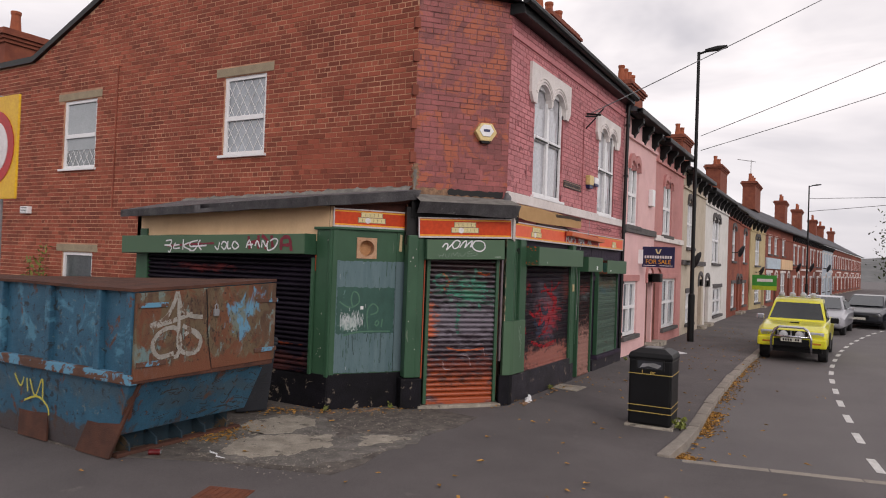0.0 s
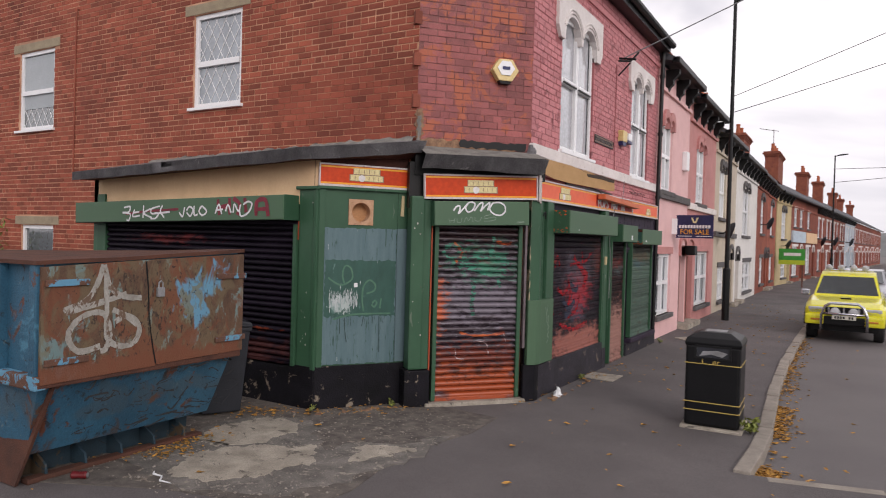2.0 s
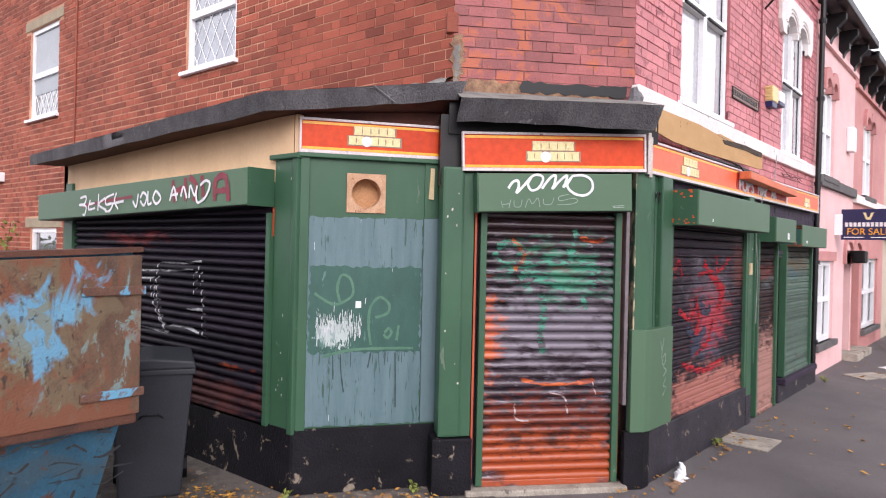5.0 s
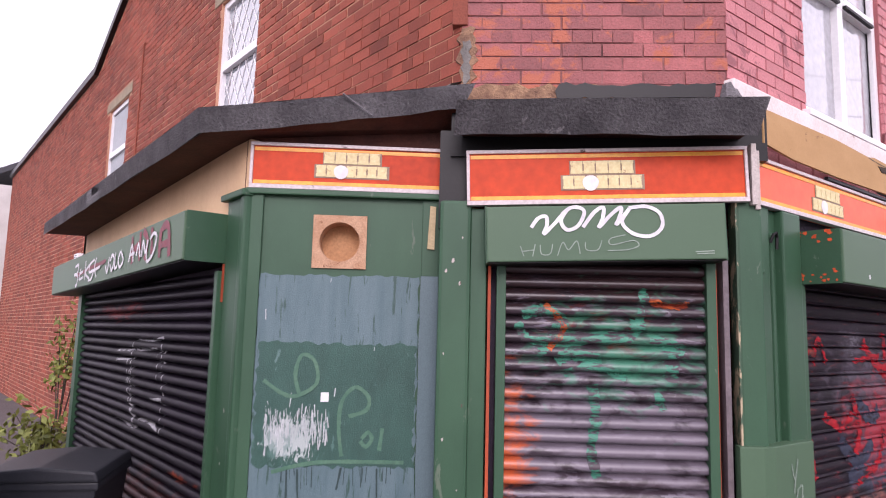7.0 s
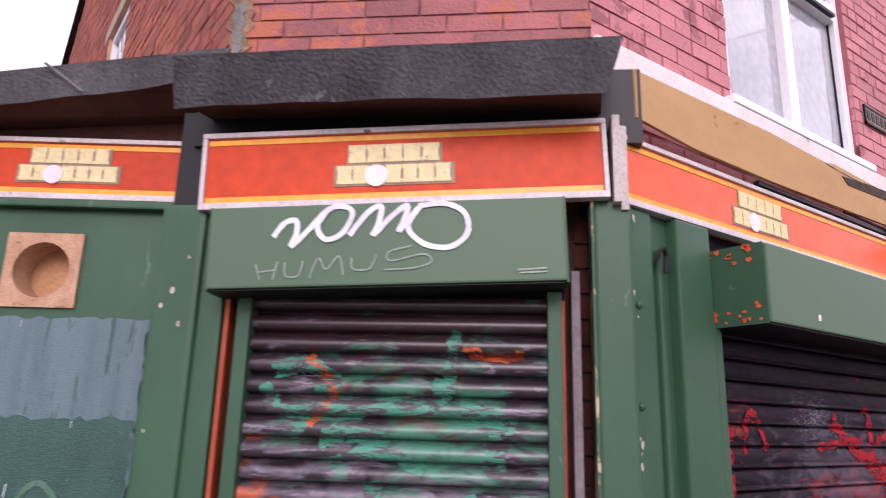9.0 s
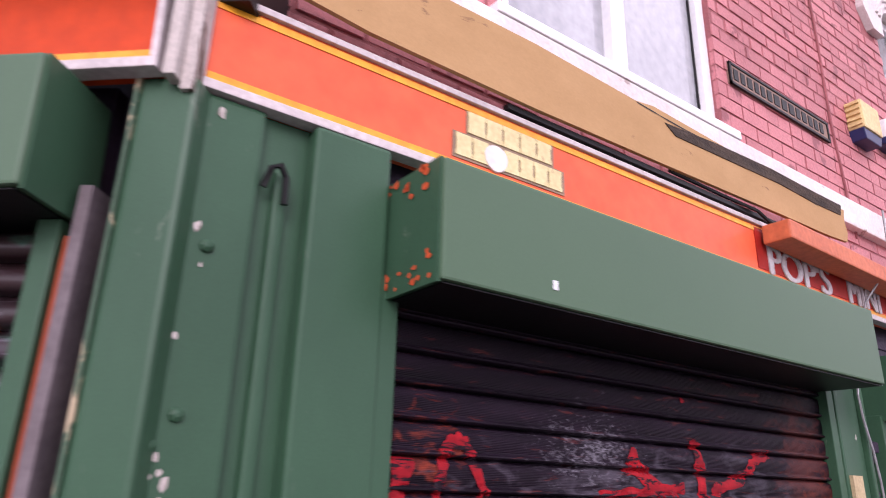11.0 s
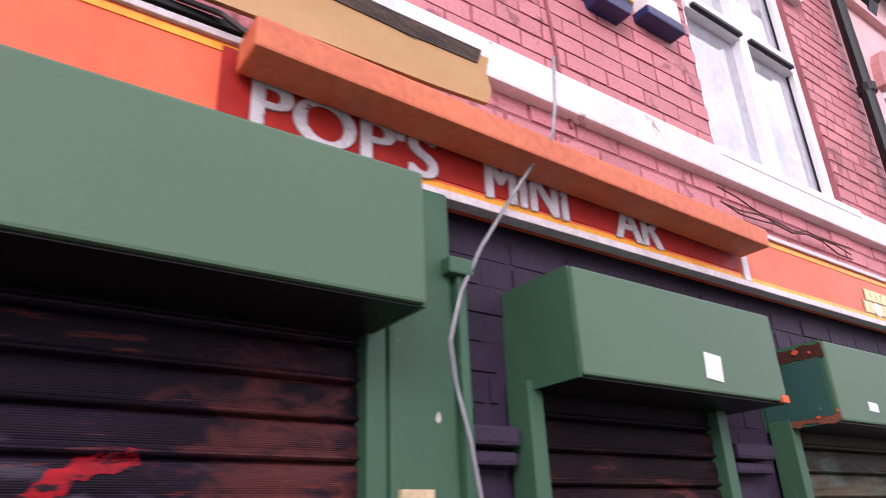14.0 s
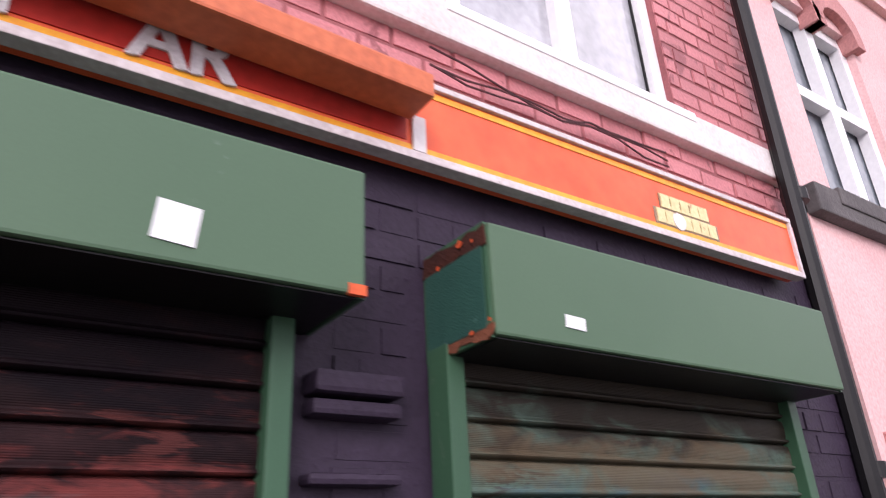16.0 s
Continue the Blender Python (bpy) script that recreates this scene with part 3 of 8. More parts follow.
def upper_walls():
    w = thing("wall_gable", "red brick gable end wall with pale mortar joints", "wall", GABLE, kind="structure")
    bm = bmesh.new()
    wall_cells(bm, 0, 21.07, -0.3, 5.9, 0, 0.30, G_HOLES)
    prism([(0, 5.9), (21.07, 5.9), (21.07, gable_top(21.07)), (16.6, 8.53), (11.0, 6.16), (0, 6.14)], 0, 0.30, bm)
    part("backing", bm, MORTAR, w)
    lint = [(h[0] - 0.2, h[1] + 0.16, h[3], h[3] + 0.16) for h in G_HOLES]
    brick_wall(w, 0, 21.07, -0.2, 8.5, G_HOLES + lint, BRICK, gable_top, single=(18.6, 21.1, 3.1, 4.0), seed=3)
    for h in lint:
        part("lintel", one(h[0], h[1], -0.012, 0.25, h[2] + 0.01, h[3]), STONE, w, "weathered sandstone lintel", bevel=0.006)
    # verge boards along the gable
    bm = bmesh.new()
    prism([(-0.1, 6.12), (11.0, 6.14), (16.6, 8.51), (21.3, 6.34), (21.3, 6.46), (16.6, 8.63), (11.0, 6.27), (-0.1, 6.25)], -0.08, 0.35, bm)
    part("verge", bm, BLACK_METAL, w, "dark verge edge of the roof")
    bm = bmesh.new()
    tube(bm, [(13.985, -0.02, 2.9), (13.99, -0.02, 4.2), (14.0, -0.02, 5.6), (14.03, -0.02, 5.74), (14.08, -0.02, 5.72)], 0.012, 6)
    part("cable", bm, BRICK_OLD, w, "thin brown cable clipped to brick")
    w2 = thing("wall_chamfer", "chamfered corner wall of maroon painted brick, paint flaking", "wall", UCHAM, kind="structure")
    part("backing", one(0.004, 1.505, 0, 0.28, 2.9, 6.4), MORTAR_PAINT, w2)
    brick_wall(w2, 0.0, 1.509, 3.09, 6.4, [], BRICK_PAINT, single=(0, 1.6, 3.0, 4.4), seed=4)
    # toothed brick ends standing proud at the gable corner
    for z in (3.52, 4.02, 4.52, 5.02, 5.52):
        part("tooth_brick", one(-0.06, 0.03, -0.02, 0.06, z, z + 0.16), BRICK_OLD, w2, "dark toothed brick end at the corner", bevel=0.006)
    part("broken_mortar", prism(ragged(-0.015, 0.075, 3.08, 3.5, 0.022, 3, 0.03), -0.012, 0.02), BROKEN, w2, "crumbling mortar and broken brick patch")
    part("broken_mortar", prism(ragged(0.0, 0.045, 3.1, 3.42, 0.018, 6, 0.03), -0.017, 0.02), LEAD, w2, "grey mortar smear")
    part("scar", prism(ragged(0.02, 1.30, 3.0, 3.15, 0.022, 8, 0.06), -0.010, 0.01), BROKEN, w2, "pale scar of old plaster under the brick")
    part("scar", prism(ragged(0.55, 1.44, 3.08, 3.165, 0.014, 9, 0.05), -0.016, 0.01), BLACK_METAL, w2, "blackened tar edge")
    w3 = thing("wall_street", "dusky pink painted brick street wall with white band", "wall", USTREET, kind="structure")
    holes = [(0.99, 2.36, 3.24, 5.16), (4.53, 5.72, 3.20, 5.06)]
    bm = bmesh.new()
    wall_cells(bm, 0, 6.5, 2.3, 6.1, 0, 0.28, holes)
    part("backing", bm, JOINT_PINK, w3)
    lint = [(0.73, 2.62, 4.72, 5.42), (4.27, 6.0, 4.70, 5.30)]
    brick_wall(w3, 0, 6.5, 2.72, 6.1, holes + lint + [(0, 6.5, 3.03, 3.2)], BRICK_PINK, single=(0, 4.5, 3.2, 3.72), proud=0.005, seed=5)
    part("band", one(-0.02, 6.5, -0.055, 0.05, 3.035, 3.195), WHITE_PAINT, w3, "white painted sill band, flaking", bevel=0.012)
    for (a, b, c, d), h in zip(lint, holes):
        # white lintel block with two arched heads
        mid = (h[0] + h[1]) / 2
        pts = [(a, d), (a, c + 0.2), (a + 0.10, c + 0.05), (h[0] + 0.0, c + 0.05)]
        for lo, hi in ((h[0], mid - 0.03), (mid + 0.03, h[1])):
            for k in range(9):
                t = math.pi * (1 - k / 8)
                pts.append(((lo + hi) / 2 + (hi - lo) / 2 * math.cos(t), c + 0.12 + (h[3] - c - 0.12) * math.sin(t)))
        pts += [(h[1], c + 0.05), (b - 0.10, c + 0.05), (b, c + 0.2), (b, d)]
        part("lintel", prism(pts, -0.05, 0.06), WHITE_PAINT, w3, "white painted stone lintel with two arched heads")
        for lo, hi in ((h[0], mid - 0.03), (mid + 0.03, h[1])):
            for off in (0.05, 0.10):
                bm = bmesh.new()
                tube(bm, [((lo + hi) / 2 + ((hi - lo) / 2 + off * 0.8) * math.cos(t), -0.055, c + 0.12 + (h[3] - c - 0.12 + off) * math.sin(t)) for t in (math.pi * (1 - k / 10) for k in range(1, 10))], 0.014, 6)
                part("arch_moulding", bm, WHITE_PAINT, w3)
    part("string_course", one(0, 6.5, -0.03, 0.02, 5.62, 5.70), BRICK_PINK, w3, bevel=0.006)
    gut = thing("gutter", "black painted gutter and fascia under the eaves", "gutter", USTREET)
    part("fascia", one(-0.05, 6.5, -0.22, 0.02, 5.93, 6.10), BLACK_METAL, gut)
    bm = bmesh.new()
    tube(bm, [(-0.1, -0.27, 6.12), (6.5, -0.27, 6.06)], 0.065, 10)
    part("trough", bm, BLACK_METAL, gut)
    gc = thing("gutter", "black painted gutter over the chamfered corner", "gutter", UCHAM)
    part("fascia", one(-0.1, 1.6, -0.12, 0.02, 6.12, 6.3), BLACK_METAL, gc)
    # roof
    roof = thing("roof", "grey slate pitched roof of the corner building", "roof", kind="structure")
    bm = bmesh.new()
    yb = 16.12
    a = [bm.verts.new(p) for p in ((-3.6, 9.6, 6.05), (-3.6, yb, 6.05), (-9.4, yb, 8.6), (-9.4, 8.45, 8.6), (-4.85, 8.42, 6.4))]
    bm.faces.new(a)
    b = [bm.verts.new(p) for p in ((-26, 8.45, 6.2), (-15, 8.45, 6.22), (-15, yb, 6.22), (-26, yb, 6.2))]
    bm.faces.new((b[0], b[1], b[2], b[3]))
    bm.faces.new((b[1], a[3], a[2], b[2]))
    bmesh.ops.solidify(bm, geom=bm.faces[:], thickness=0.06)
    part("slates", bm, SLATE, roof)
    # plain walls that close the block behind
    tagged(part("wall_back", one(-26, -4.3, 16.05, 16.15, -0.3, 6.0), BRICK_OLD, None), "plain brick party wall", "wall", kind="structure")
    tagged(part("wall_west", one(-26.2, -26.0, 8.5, 16.1, -0.3, 6.1), BRICK_OLD, None), "plain brick end wall", "wall", kind="structure")


upper_walls()


def sash(name, m, u0, u1, z0, z1, label, glass_mat, lights=1, lead=False, split=0.5, blind=0.0, parent=None, vents=False):
    """A white framed window in an opening: frame, transom, panes, sill."""
    if parent is None:
        w = thing(name, label, "window", m, kind="structure")
    else:
        # Black backing sheet in place of the unlit room behind.
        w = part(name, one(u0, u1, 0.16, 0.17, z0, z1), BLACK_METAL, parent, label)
    f = 0.065
    bm = bmesh.new()
    wall_cells(bm, u0, u1, z0, z1, 0.03, 0.10, [(u0 + f, u1 - f, z0 + f, z1 - f)])
    part("window_frame", bm, UPVC, w, "white plastic window frame")
    n = lights
    zs = z0 + (z1 - z0) * split
    for i in range(n):
        a = u0 + f + (u1 - u0 - 2 * f) * i / n
        b = u0 + f + (u1 - u0 - 2 * f) * (i + 1) / n
        if i:
            part("mullion", one(a - 0.045, a + 0.045, 0.022, 0.10, z0 + 0.01, z1 - 0.01), UPVC, w)
        part("transom", one(a + 0.01, b - 0.01, 0.02, 0.098, zs - 0.04, zs + 0.04), UPVC, w)
        for lo, hi in ((z0 + f, zs - 0.04), (zs + 0.04, z1 - f)):
            part("pane", one(a, b, 0.07, 0.078, lo, hi), glass_mat, w, "window pane")
            if lead:
                bm = bmesh.new()
                W, H = b - a, hi - lo
                st = 0.19
                for s in (1, -1):
                    c = -H * 0.62
                    while c < W + H * 0.62:
                        # diagonal from (c,0) up, clipped to the pane
                        pts = []
                        for t in (0.0, 1.0):
                            pts.append((c + t * H * 0.62, t * H) if s > 0 else (W - c - t * H * 0.62, t * H))
                        (xa, za), (xb, zb) = pts
                        lo_t, hi_t = 0.0, 1.0
                        dx = xb - xa
                        ts = sorted(((0 - xa) / dx, (W - xa) / dx))
                        lo_t, hi_t = max(lo_t, ts[0]), min(hi_t, ts[1])
                        if hi_t - lo_t > 0.03:
                            p, q = [(a + xa + t * dx, 0.066, lo + t * H) for t in (lo_t, hi_t)]
                            tube(bm, [p, q], 0.005, 4)
                        c += st
                part("leading", bm, UPVC, w, "diamond leading strips")
    if vents:
        for i in range(n):
            a = u0 + f + (u1 - u0 - 2 * f) * (i + 0.08) / n
            b = u0 + f + (u1 - u0 - 2 * f) * (i + 0.92) / n
            part("vent_rail", one(a, b, -0.008, 0.02, zs - 0.012, zs + 0.03), UPVC, w, "bottom rail of the ajar top light", bevel=0.004)
            # The shadow below the open sash, made as a thin black strip.
            part("vent_gap", one(a, b, -0.006, 0.02, zs - 0.030, zs - 0.0125), BLACK_METAL, w, "black strip for the shadow under the ajar light")
        part("gasket", one((u0 + u1) / 2 + 0.047, (u0 + u1) / 2 + 0.055, 0.06, 0.072, z0 + f, z1 - f), BLACK_METAL, w)
        part("gasket", one(u1 - f - 0.010, u1 - f - 0.002, 0.06, 0.072, z0 + f, z1 - f), BLACK_METAL, w)
    if parent is None:
        part("sill", one(u0 - 0.06, u1 + 0.05, -0.06, 0.10, z0 - 0.045, z0), UPVC, w, "white window sill", bevel=0.006)
        # The room is only a black sheet that gives its darkness.
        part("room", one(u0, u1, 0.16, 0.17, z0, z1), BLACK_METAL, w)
    return w


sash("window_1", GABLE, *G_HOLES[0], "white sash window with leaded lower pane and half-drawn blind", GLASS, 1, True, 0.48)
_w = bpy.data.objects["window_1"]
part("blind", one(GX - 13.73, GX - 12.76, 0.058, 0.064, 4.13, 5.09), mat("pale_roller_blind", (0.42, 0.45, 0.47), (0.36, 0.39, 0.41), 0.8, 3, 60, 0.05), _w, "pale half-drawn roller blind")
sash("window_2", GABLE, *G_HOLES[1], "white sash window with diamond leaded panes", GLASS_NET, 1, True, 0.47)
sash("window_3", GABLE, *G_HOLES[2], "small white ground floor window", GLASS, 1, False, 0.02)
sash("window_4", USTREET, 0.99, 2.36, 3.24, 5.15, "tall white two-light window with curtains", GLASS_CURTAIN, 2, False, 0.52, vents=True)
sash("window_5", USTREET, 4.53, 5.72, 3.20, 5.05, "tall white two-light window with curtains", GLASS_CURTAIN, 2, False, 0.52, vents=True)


# ---- shopfront ----
def sign_board(m, u0, u1, z0, z1, label, logos=(), back=0.05, face=None):
    s = thing("shop_sign", label, "shop sign", m)
    part("sign_panel", one(u0, u1, -0.012, back, z0, z1), face or ORANGE, s)
    t = 0.017
    for a, b, c, d in ((u0 - 0.01, u1 + 0.01, z0 - 0.008, z0 + t), (u0 - 0.01, u1 + 0.01, z1 - t * 0.8, z1 + 0.006)):
        part("trim", one(a, b, -0.026, 0.02, c, d), SIGN_WHITE, s, "white edging strip", bevel=0.003)
    for a in (u0 - 0.01, u1 - t + 0.01):
        part("trim", one(a, a + t, -0.025, 0.02, z0 + t, z1 - t * 0.8), SIGN_WHITE, s, "white edging strip", bevel=0.003)
    for c in (z0 + t + 0.003, z1 - t - 0.024):
        part("stripe", one(u0 + 0.012, u1 - 0.012, -0.015, -0.010, c, c + 0.020), SIGN_YELLOW, s, "yellow stripe")
    for lu, lz, w in logos:
        emblem(s, lu, lz, w)
    return s


def emblem(s, u, z, w):
    """The two-line emblem as plain blocks in its colours, with a round badge in the lower line."""
    h = w * 0.165
    rnd = random.Random(round(w * 1000))
    for row, (half, n) in enumerate(((0.40, 5), (0.5, 7))):
        zc = z + (0.5 - row) * h * 1.16
        pw = 2 * half * w / n
        for k in range(n):
            if row == 1 and k == 2:
                continue
            a, b = u - half * w + k * pw + pw * 0.01, u - half * w + (k + 1) * pw - pw * 0.03
            e, q = h * 0.5, pw * rnd.uniform(0.02, 0.07)
            bar = [(a, zc - e), (b, zc - e), (b, zc - e * 0.6), (b - q, zc - e * 0.5), (b - q, zc + e * 0.5), (b, zc + e * 0.6), (b, zc + e), (a, zc + e), (a, zc + e * 0.6), (a + q, zc + e * 0.5), (a + q, zc - e * 0.5), (a, zc - e * 0.6)]
            part("emblem_block", prism(bar, -0.0185, -0.011), SIGN_CREAM, s)
    bm = prism([(u - half * w - 0.01, z - h * 1.2), (u + half * w + 0.012, z - h * 1.2), (u + half * w + 0.012, z - h * 0.02), (u + 0.42 * w, z), (u + 0.42 * w, z + h * 1.1), (u - 0.41 * w, z + h * 1.1), (u - 0.41 * w, z), (u - half * w - 0.01, z - h * 0.02)], -0.0152, -0.011)
    part("emblem_shadow", bm, SIGN_GREY, s)
    cu = u - half * w + 2.45 * 2 * half * w / 7
    pts = [(cu + h * 0.62 * math.cos(a), z - h * 0.56 + h * (0.72 if math.sin(a) < 0 else 0.5) * math.sin(a)) for a in (2 * math.pi * k / 14 for k in range(14))]
    part("emblem_badge", prism(pts, -0.021, -0.012), WHITE_TXT, s)


sign_board(PANEL @ pose(0, -0.015, 0), -0.005, 1.085, 2.52, 2.77, "orange shop sign board with yellow stripes and pale emblem", [(0.553, 2.662, 0.40)])
# the boards and boxes have sagged a little to one side
sign_board(CHAMF @ pose(-0.015, -0.055, 2.41, 0, -1.9, 0), 0.0, 1.465, 0.005, 0.29, "orange shop sign board over the corner door", [(0.71, 0.155, 0.42)])
SR = sign_board(STREET, 0.0, 6.13, 2.47, 2.725, "long orange street sign board, faded and pale with reflection, partly covered", [(0.928, 2.605, 0.426), (5.43, 2.576, 0.33)], face=ORANGE_PALE)
part("red_panel", one(2.27, 4.262, -0.016, -0.008, 2.521, 2.70), SIGN_RED, SR, "red lettering panel")
# Letter white greyed for dirt and for the shade of the trough.
DULL_TXT = mat("dirty_white_letter", (0.58, 0.55, 0.56), (0.42, 0.39, 0.40), 0.5, 14, 90, 0.05, wear=(0.22, 0.08, 0.05), wear_amt=0.2, wear_scale=16)
for body, u, w in (("POP'S", 2.60, 1.12), ("MINI", 3.19, 0.86), ("AR", 3.685, 0.95)):
    for k in range(3):
        text_part("letters", body, 0.19, DULL_TXT, SR, pose(u + (k - 1) * 0.0055, -0.020 - 0.0006 * k, 2.565 + (k - 1) * 0.001), 0.003, "white cut-out lettering", w)
part("letters", one(4.28, 4.32, -0.024, -0.014, 2.49, 2.60), WHITE_TXT, SR)


def shutter(name_label, m, u0, u1, z0, z1, y, material, pitch=0.074, rails=0.05, rail_mat=None, bottom=None, prof=None):
    """A roller shutter: curved slats in two guide rails."""
    s = thing("roller_shutter", name_label, "shutter", m)
    n = max(3, round((z1 - z0) / pitch))
    h = (z1 - z0) / n
    prof = prof or SLAT_FLAT
    bm = bmesh.new()
    rows = [[bm.verts.new((u, yy, f * h)) for f, yy in prof] for u in (0, u1 - u0)]
    back = [[bm.verts.new((u, 0.036, 0)), bm.verts.new((u, 0.036, h))] for u in (0, u1 - u0)]
    for i in range(len(prof) - 1):
        bm.faces.new((rows[0][i], rows[1][i], rows[1][i + 1], rows[0][i + 1]))
    bm.faces.new((back[0][0], back[0][1], back[1][1], back[1][0]))
    slat = part("slat", bm, material, s)
    for p in slat.data.polygons:
        p.use_smooth = True
    slat.matrix_basis = pose(u0, y, z0)
    for k in range(1, n):
        again(slat, s, pose(u0, y + random.uniform(-0.0008, 0.0008), z0 + k * h))
    for a in (u0 - rails, u1):
        part("guide_rail", one(a, a + rails, y - 0.045, y + 0.04, z0 - 0.02, z1), rail_mat or GREEN, s, bevel=0.004)
    part("bottom_rail", one(u0, u1, y - 0.02, y + 0.02, z0 - 0.035, z0 + 0.012), bottom or material, s, bevel=0.006)
    return s


def housing(m, u0, u1, y0, y1, z0, z1, label, material=None):
    """The folded metal box above a shutter."""
    s = thing("shutter_housing", label, "shutter box", m)
    bm = bmesh.new()
    bx(bm, u0, u1, y0, y1, z0, z1)
    part("body", bm, material or GREEN_BOX, s, bevel=0.007)
    # A black sheet stands in for the shade inside the open box.
    part("underside", one(u0 + 0.012, u1 - 0.012, y0 + 0.014, y1, z0 - 0.005, z0 - 0.002), BLACK_METAL, s, "black sheet for the shaded open underside")
    part("end_plate", one(u0 - 0.006, u0 + 0.004, y0 + 0.012, y1, z0 - 0.004, z1 + 0.004), GREEN, s, "darker end plate")
    part("end_plate", one(u1 - 0.004, u1 + 0.006, y0 + 0.012, y1, z0 - 0.004, z1 + 0.004), GREEN, s, "darker end plate")
    return s


SH_DOOR = paint_layers(mat("shutter_corner_door", (0.050, 0.034, 0.044), (0.018, 0.012, 0.016), 0.34, 5, 50, 0.04, wear=(0.15, 0.13, 0.16), wear_amt=0.36, wear_scale=6, streak=0.2, spec=0.5, random_amt=0.38), [
    ((0.19, 0.165, 0.20), (-4.25, 9.0, 1.2), (3, 3, 0.5), 6, 0.20, 0.72),
    # Dark top slats: the box's shade, mixed into the door's colours.
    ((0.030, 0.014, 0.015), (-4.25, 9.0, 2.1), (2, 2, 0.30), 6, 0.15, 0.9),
    ((0.20, 0.035, 0.025), (-4.25, 9.0, 1.75), (0.9, 0.9, 0.5), 9, 0.42, 0.75),
    ((0.05, 0.23, 0.145), (-4.2, 9.05, 1.65), (0.9, 0.9, 0.6), 7, 0.30, 0.8),
    ((0.55, 0.11, 0.03), (-4.62, 8.55, 1.15), (0.22, 0.22, 0.65), 6, 0.18, 0.9),
    ((0.38, 0.072, 0.020), (-4.25, 9.0, 0.16), (1.6, 1.6, 0.52), 4.5, 0.14, 0.88),
    ((0.15, 0.030, 0.018), (-4.25, 9.0, 0.50), (1.6, 1.6, 0.40), 9, 0.26, 0.85),
    ((0.035, 0.014, 0.012), (-4.25, 9.0, 0.35), (1.6, 1.6, 0.5), 12, 0.36, 0.8)], 2.0, 0.2)
SH_SIDE = paint_layers(mat("shutter_side_bay", (0.012, 0.008, 0.015), (0.006, 0.004, 0.008), 0.5, 3, 50, 0.04, random_amt=0.25, spec=0.12), [
    ((0.085, 0.028, 0.026), (-6.9, 7.5, 0.55), (1.6, 2, 0.28), 4, 0.2, 0.75), ((0.30, 0.055, 0.022), (-6.4, 7.5, 0.80), (0.40, 2, 0.05), 6, 0.26, 0.8), ((0.16, 0.03, 0.03), (-8.2, 7.5, 1.85), (1.5, 2, 0.14), 5, 0.3, 0.8)], 2.0, 0.2)
SH_STREET = paint_layers(mat("shutter_street_bay", (0.014, 0.0075, 0.015), (0.005, 0.003, 0.006), 0.5, 3, 50, 0.08, wear=(0.075, 0.018, 0.018), wear_amt=0.28, wear_scale=6, streak=0.10, random_amt=0.25, spec=0.14), [
    ((0.30, 0.28, 0.33), (-3.8, 10.85, 1.74), (1, 0.55, 0.30), 40, 0.40, 0.6),
    ((0.20, 0.19, 0.22), (-3.8, 11.6, 1.45), (1, 0.6, 0.25), 26, 0.42, 0.6),
    ((0.26, 0.04, 0.02), (-3.8, 10.25, 1.7), (1, 0.5, 0.5), 16, 0.44, 0.8),
    ((0.20, 0.04, 0.022), (-3.8, 12.1, 1.6), (1, 0.4, 0.5), 16, 0.34, 0.8),
    ((0.05, 0.06, 0.09), (-3.8, 11.2, 1.0), (1, 0.6, 0.5), 5, 0.18, 0.7),
    ((0.36, 0.022, 0.032), (-3.8, 11.25, 1.2), (1, 0.9, 0.55), 6, 0.20, 0.75), ((0.10, 0.085, 0.11), (-3.8, 11.2, 1.5), (1, 1.4, 0.5), 9, 0.26, 0.6),
    ((0.08, 0.022, 0.020), (-3.8, 12.05, 1.75), (1, 0.30, 0.45), 11, 0.20, 0.8),
    ((0.36, 0.135, 0.105), (-3.8, 11.2, 0.48), (1, 1.6, 0.32), 5, 0.10, 0.85)], 2.5, 0.2)
SH_NARROW = paint_layers(mat("shutter_narrow_door", (0.030, 0.014, 0.015), (0.008, 0.005, 0.006), 0.55, 4, 50, 0.08, wear=(0.065, 0.020, 0.018), wear_amt=0.34, wear_scale=5, streak=0.3, random_amt=0.25, spec=0.08), [
    # The near-black third layer paints the shade below the box.
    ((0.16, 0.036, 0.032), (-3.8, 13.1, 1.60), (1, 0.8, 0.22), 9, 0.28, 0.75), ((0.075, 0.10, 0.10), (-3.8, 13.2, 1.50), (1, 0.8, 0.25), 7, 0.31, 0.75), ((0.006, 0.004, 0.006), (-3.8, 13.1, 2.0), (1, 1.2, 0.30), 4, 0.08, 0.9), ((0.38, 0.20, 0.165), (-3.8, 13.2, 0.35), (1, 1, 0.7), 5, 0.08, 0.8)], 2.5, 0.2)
SH_GREEN = paint_layers(mat("shutter_green_bay", (0.072, 0.112, 0.086), (0.047, 0.078, 0.062), 0.55, 4, 50, 0.08, wear=(0.05, 0.045, 0.035), wear_amt=0.3, wear_scale=4, streak=0.2, random_amt=0.25, spec=0.2), [
    # First layer: box shade painted over the upper green slats.
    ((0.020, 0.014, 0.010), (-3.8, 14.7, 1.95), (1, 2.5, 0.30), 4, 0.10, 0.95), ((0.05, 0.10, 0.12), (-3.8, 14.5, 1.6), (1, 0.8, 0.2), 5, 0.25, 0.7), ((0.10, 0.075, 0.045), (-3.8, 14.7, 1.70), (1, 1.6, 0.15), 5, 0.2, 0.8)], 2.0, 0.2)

for _m in (SH_STREET, SH_NARROW, SH_GREEN):
    ribbed(_m)


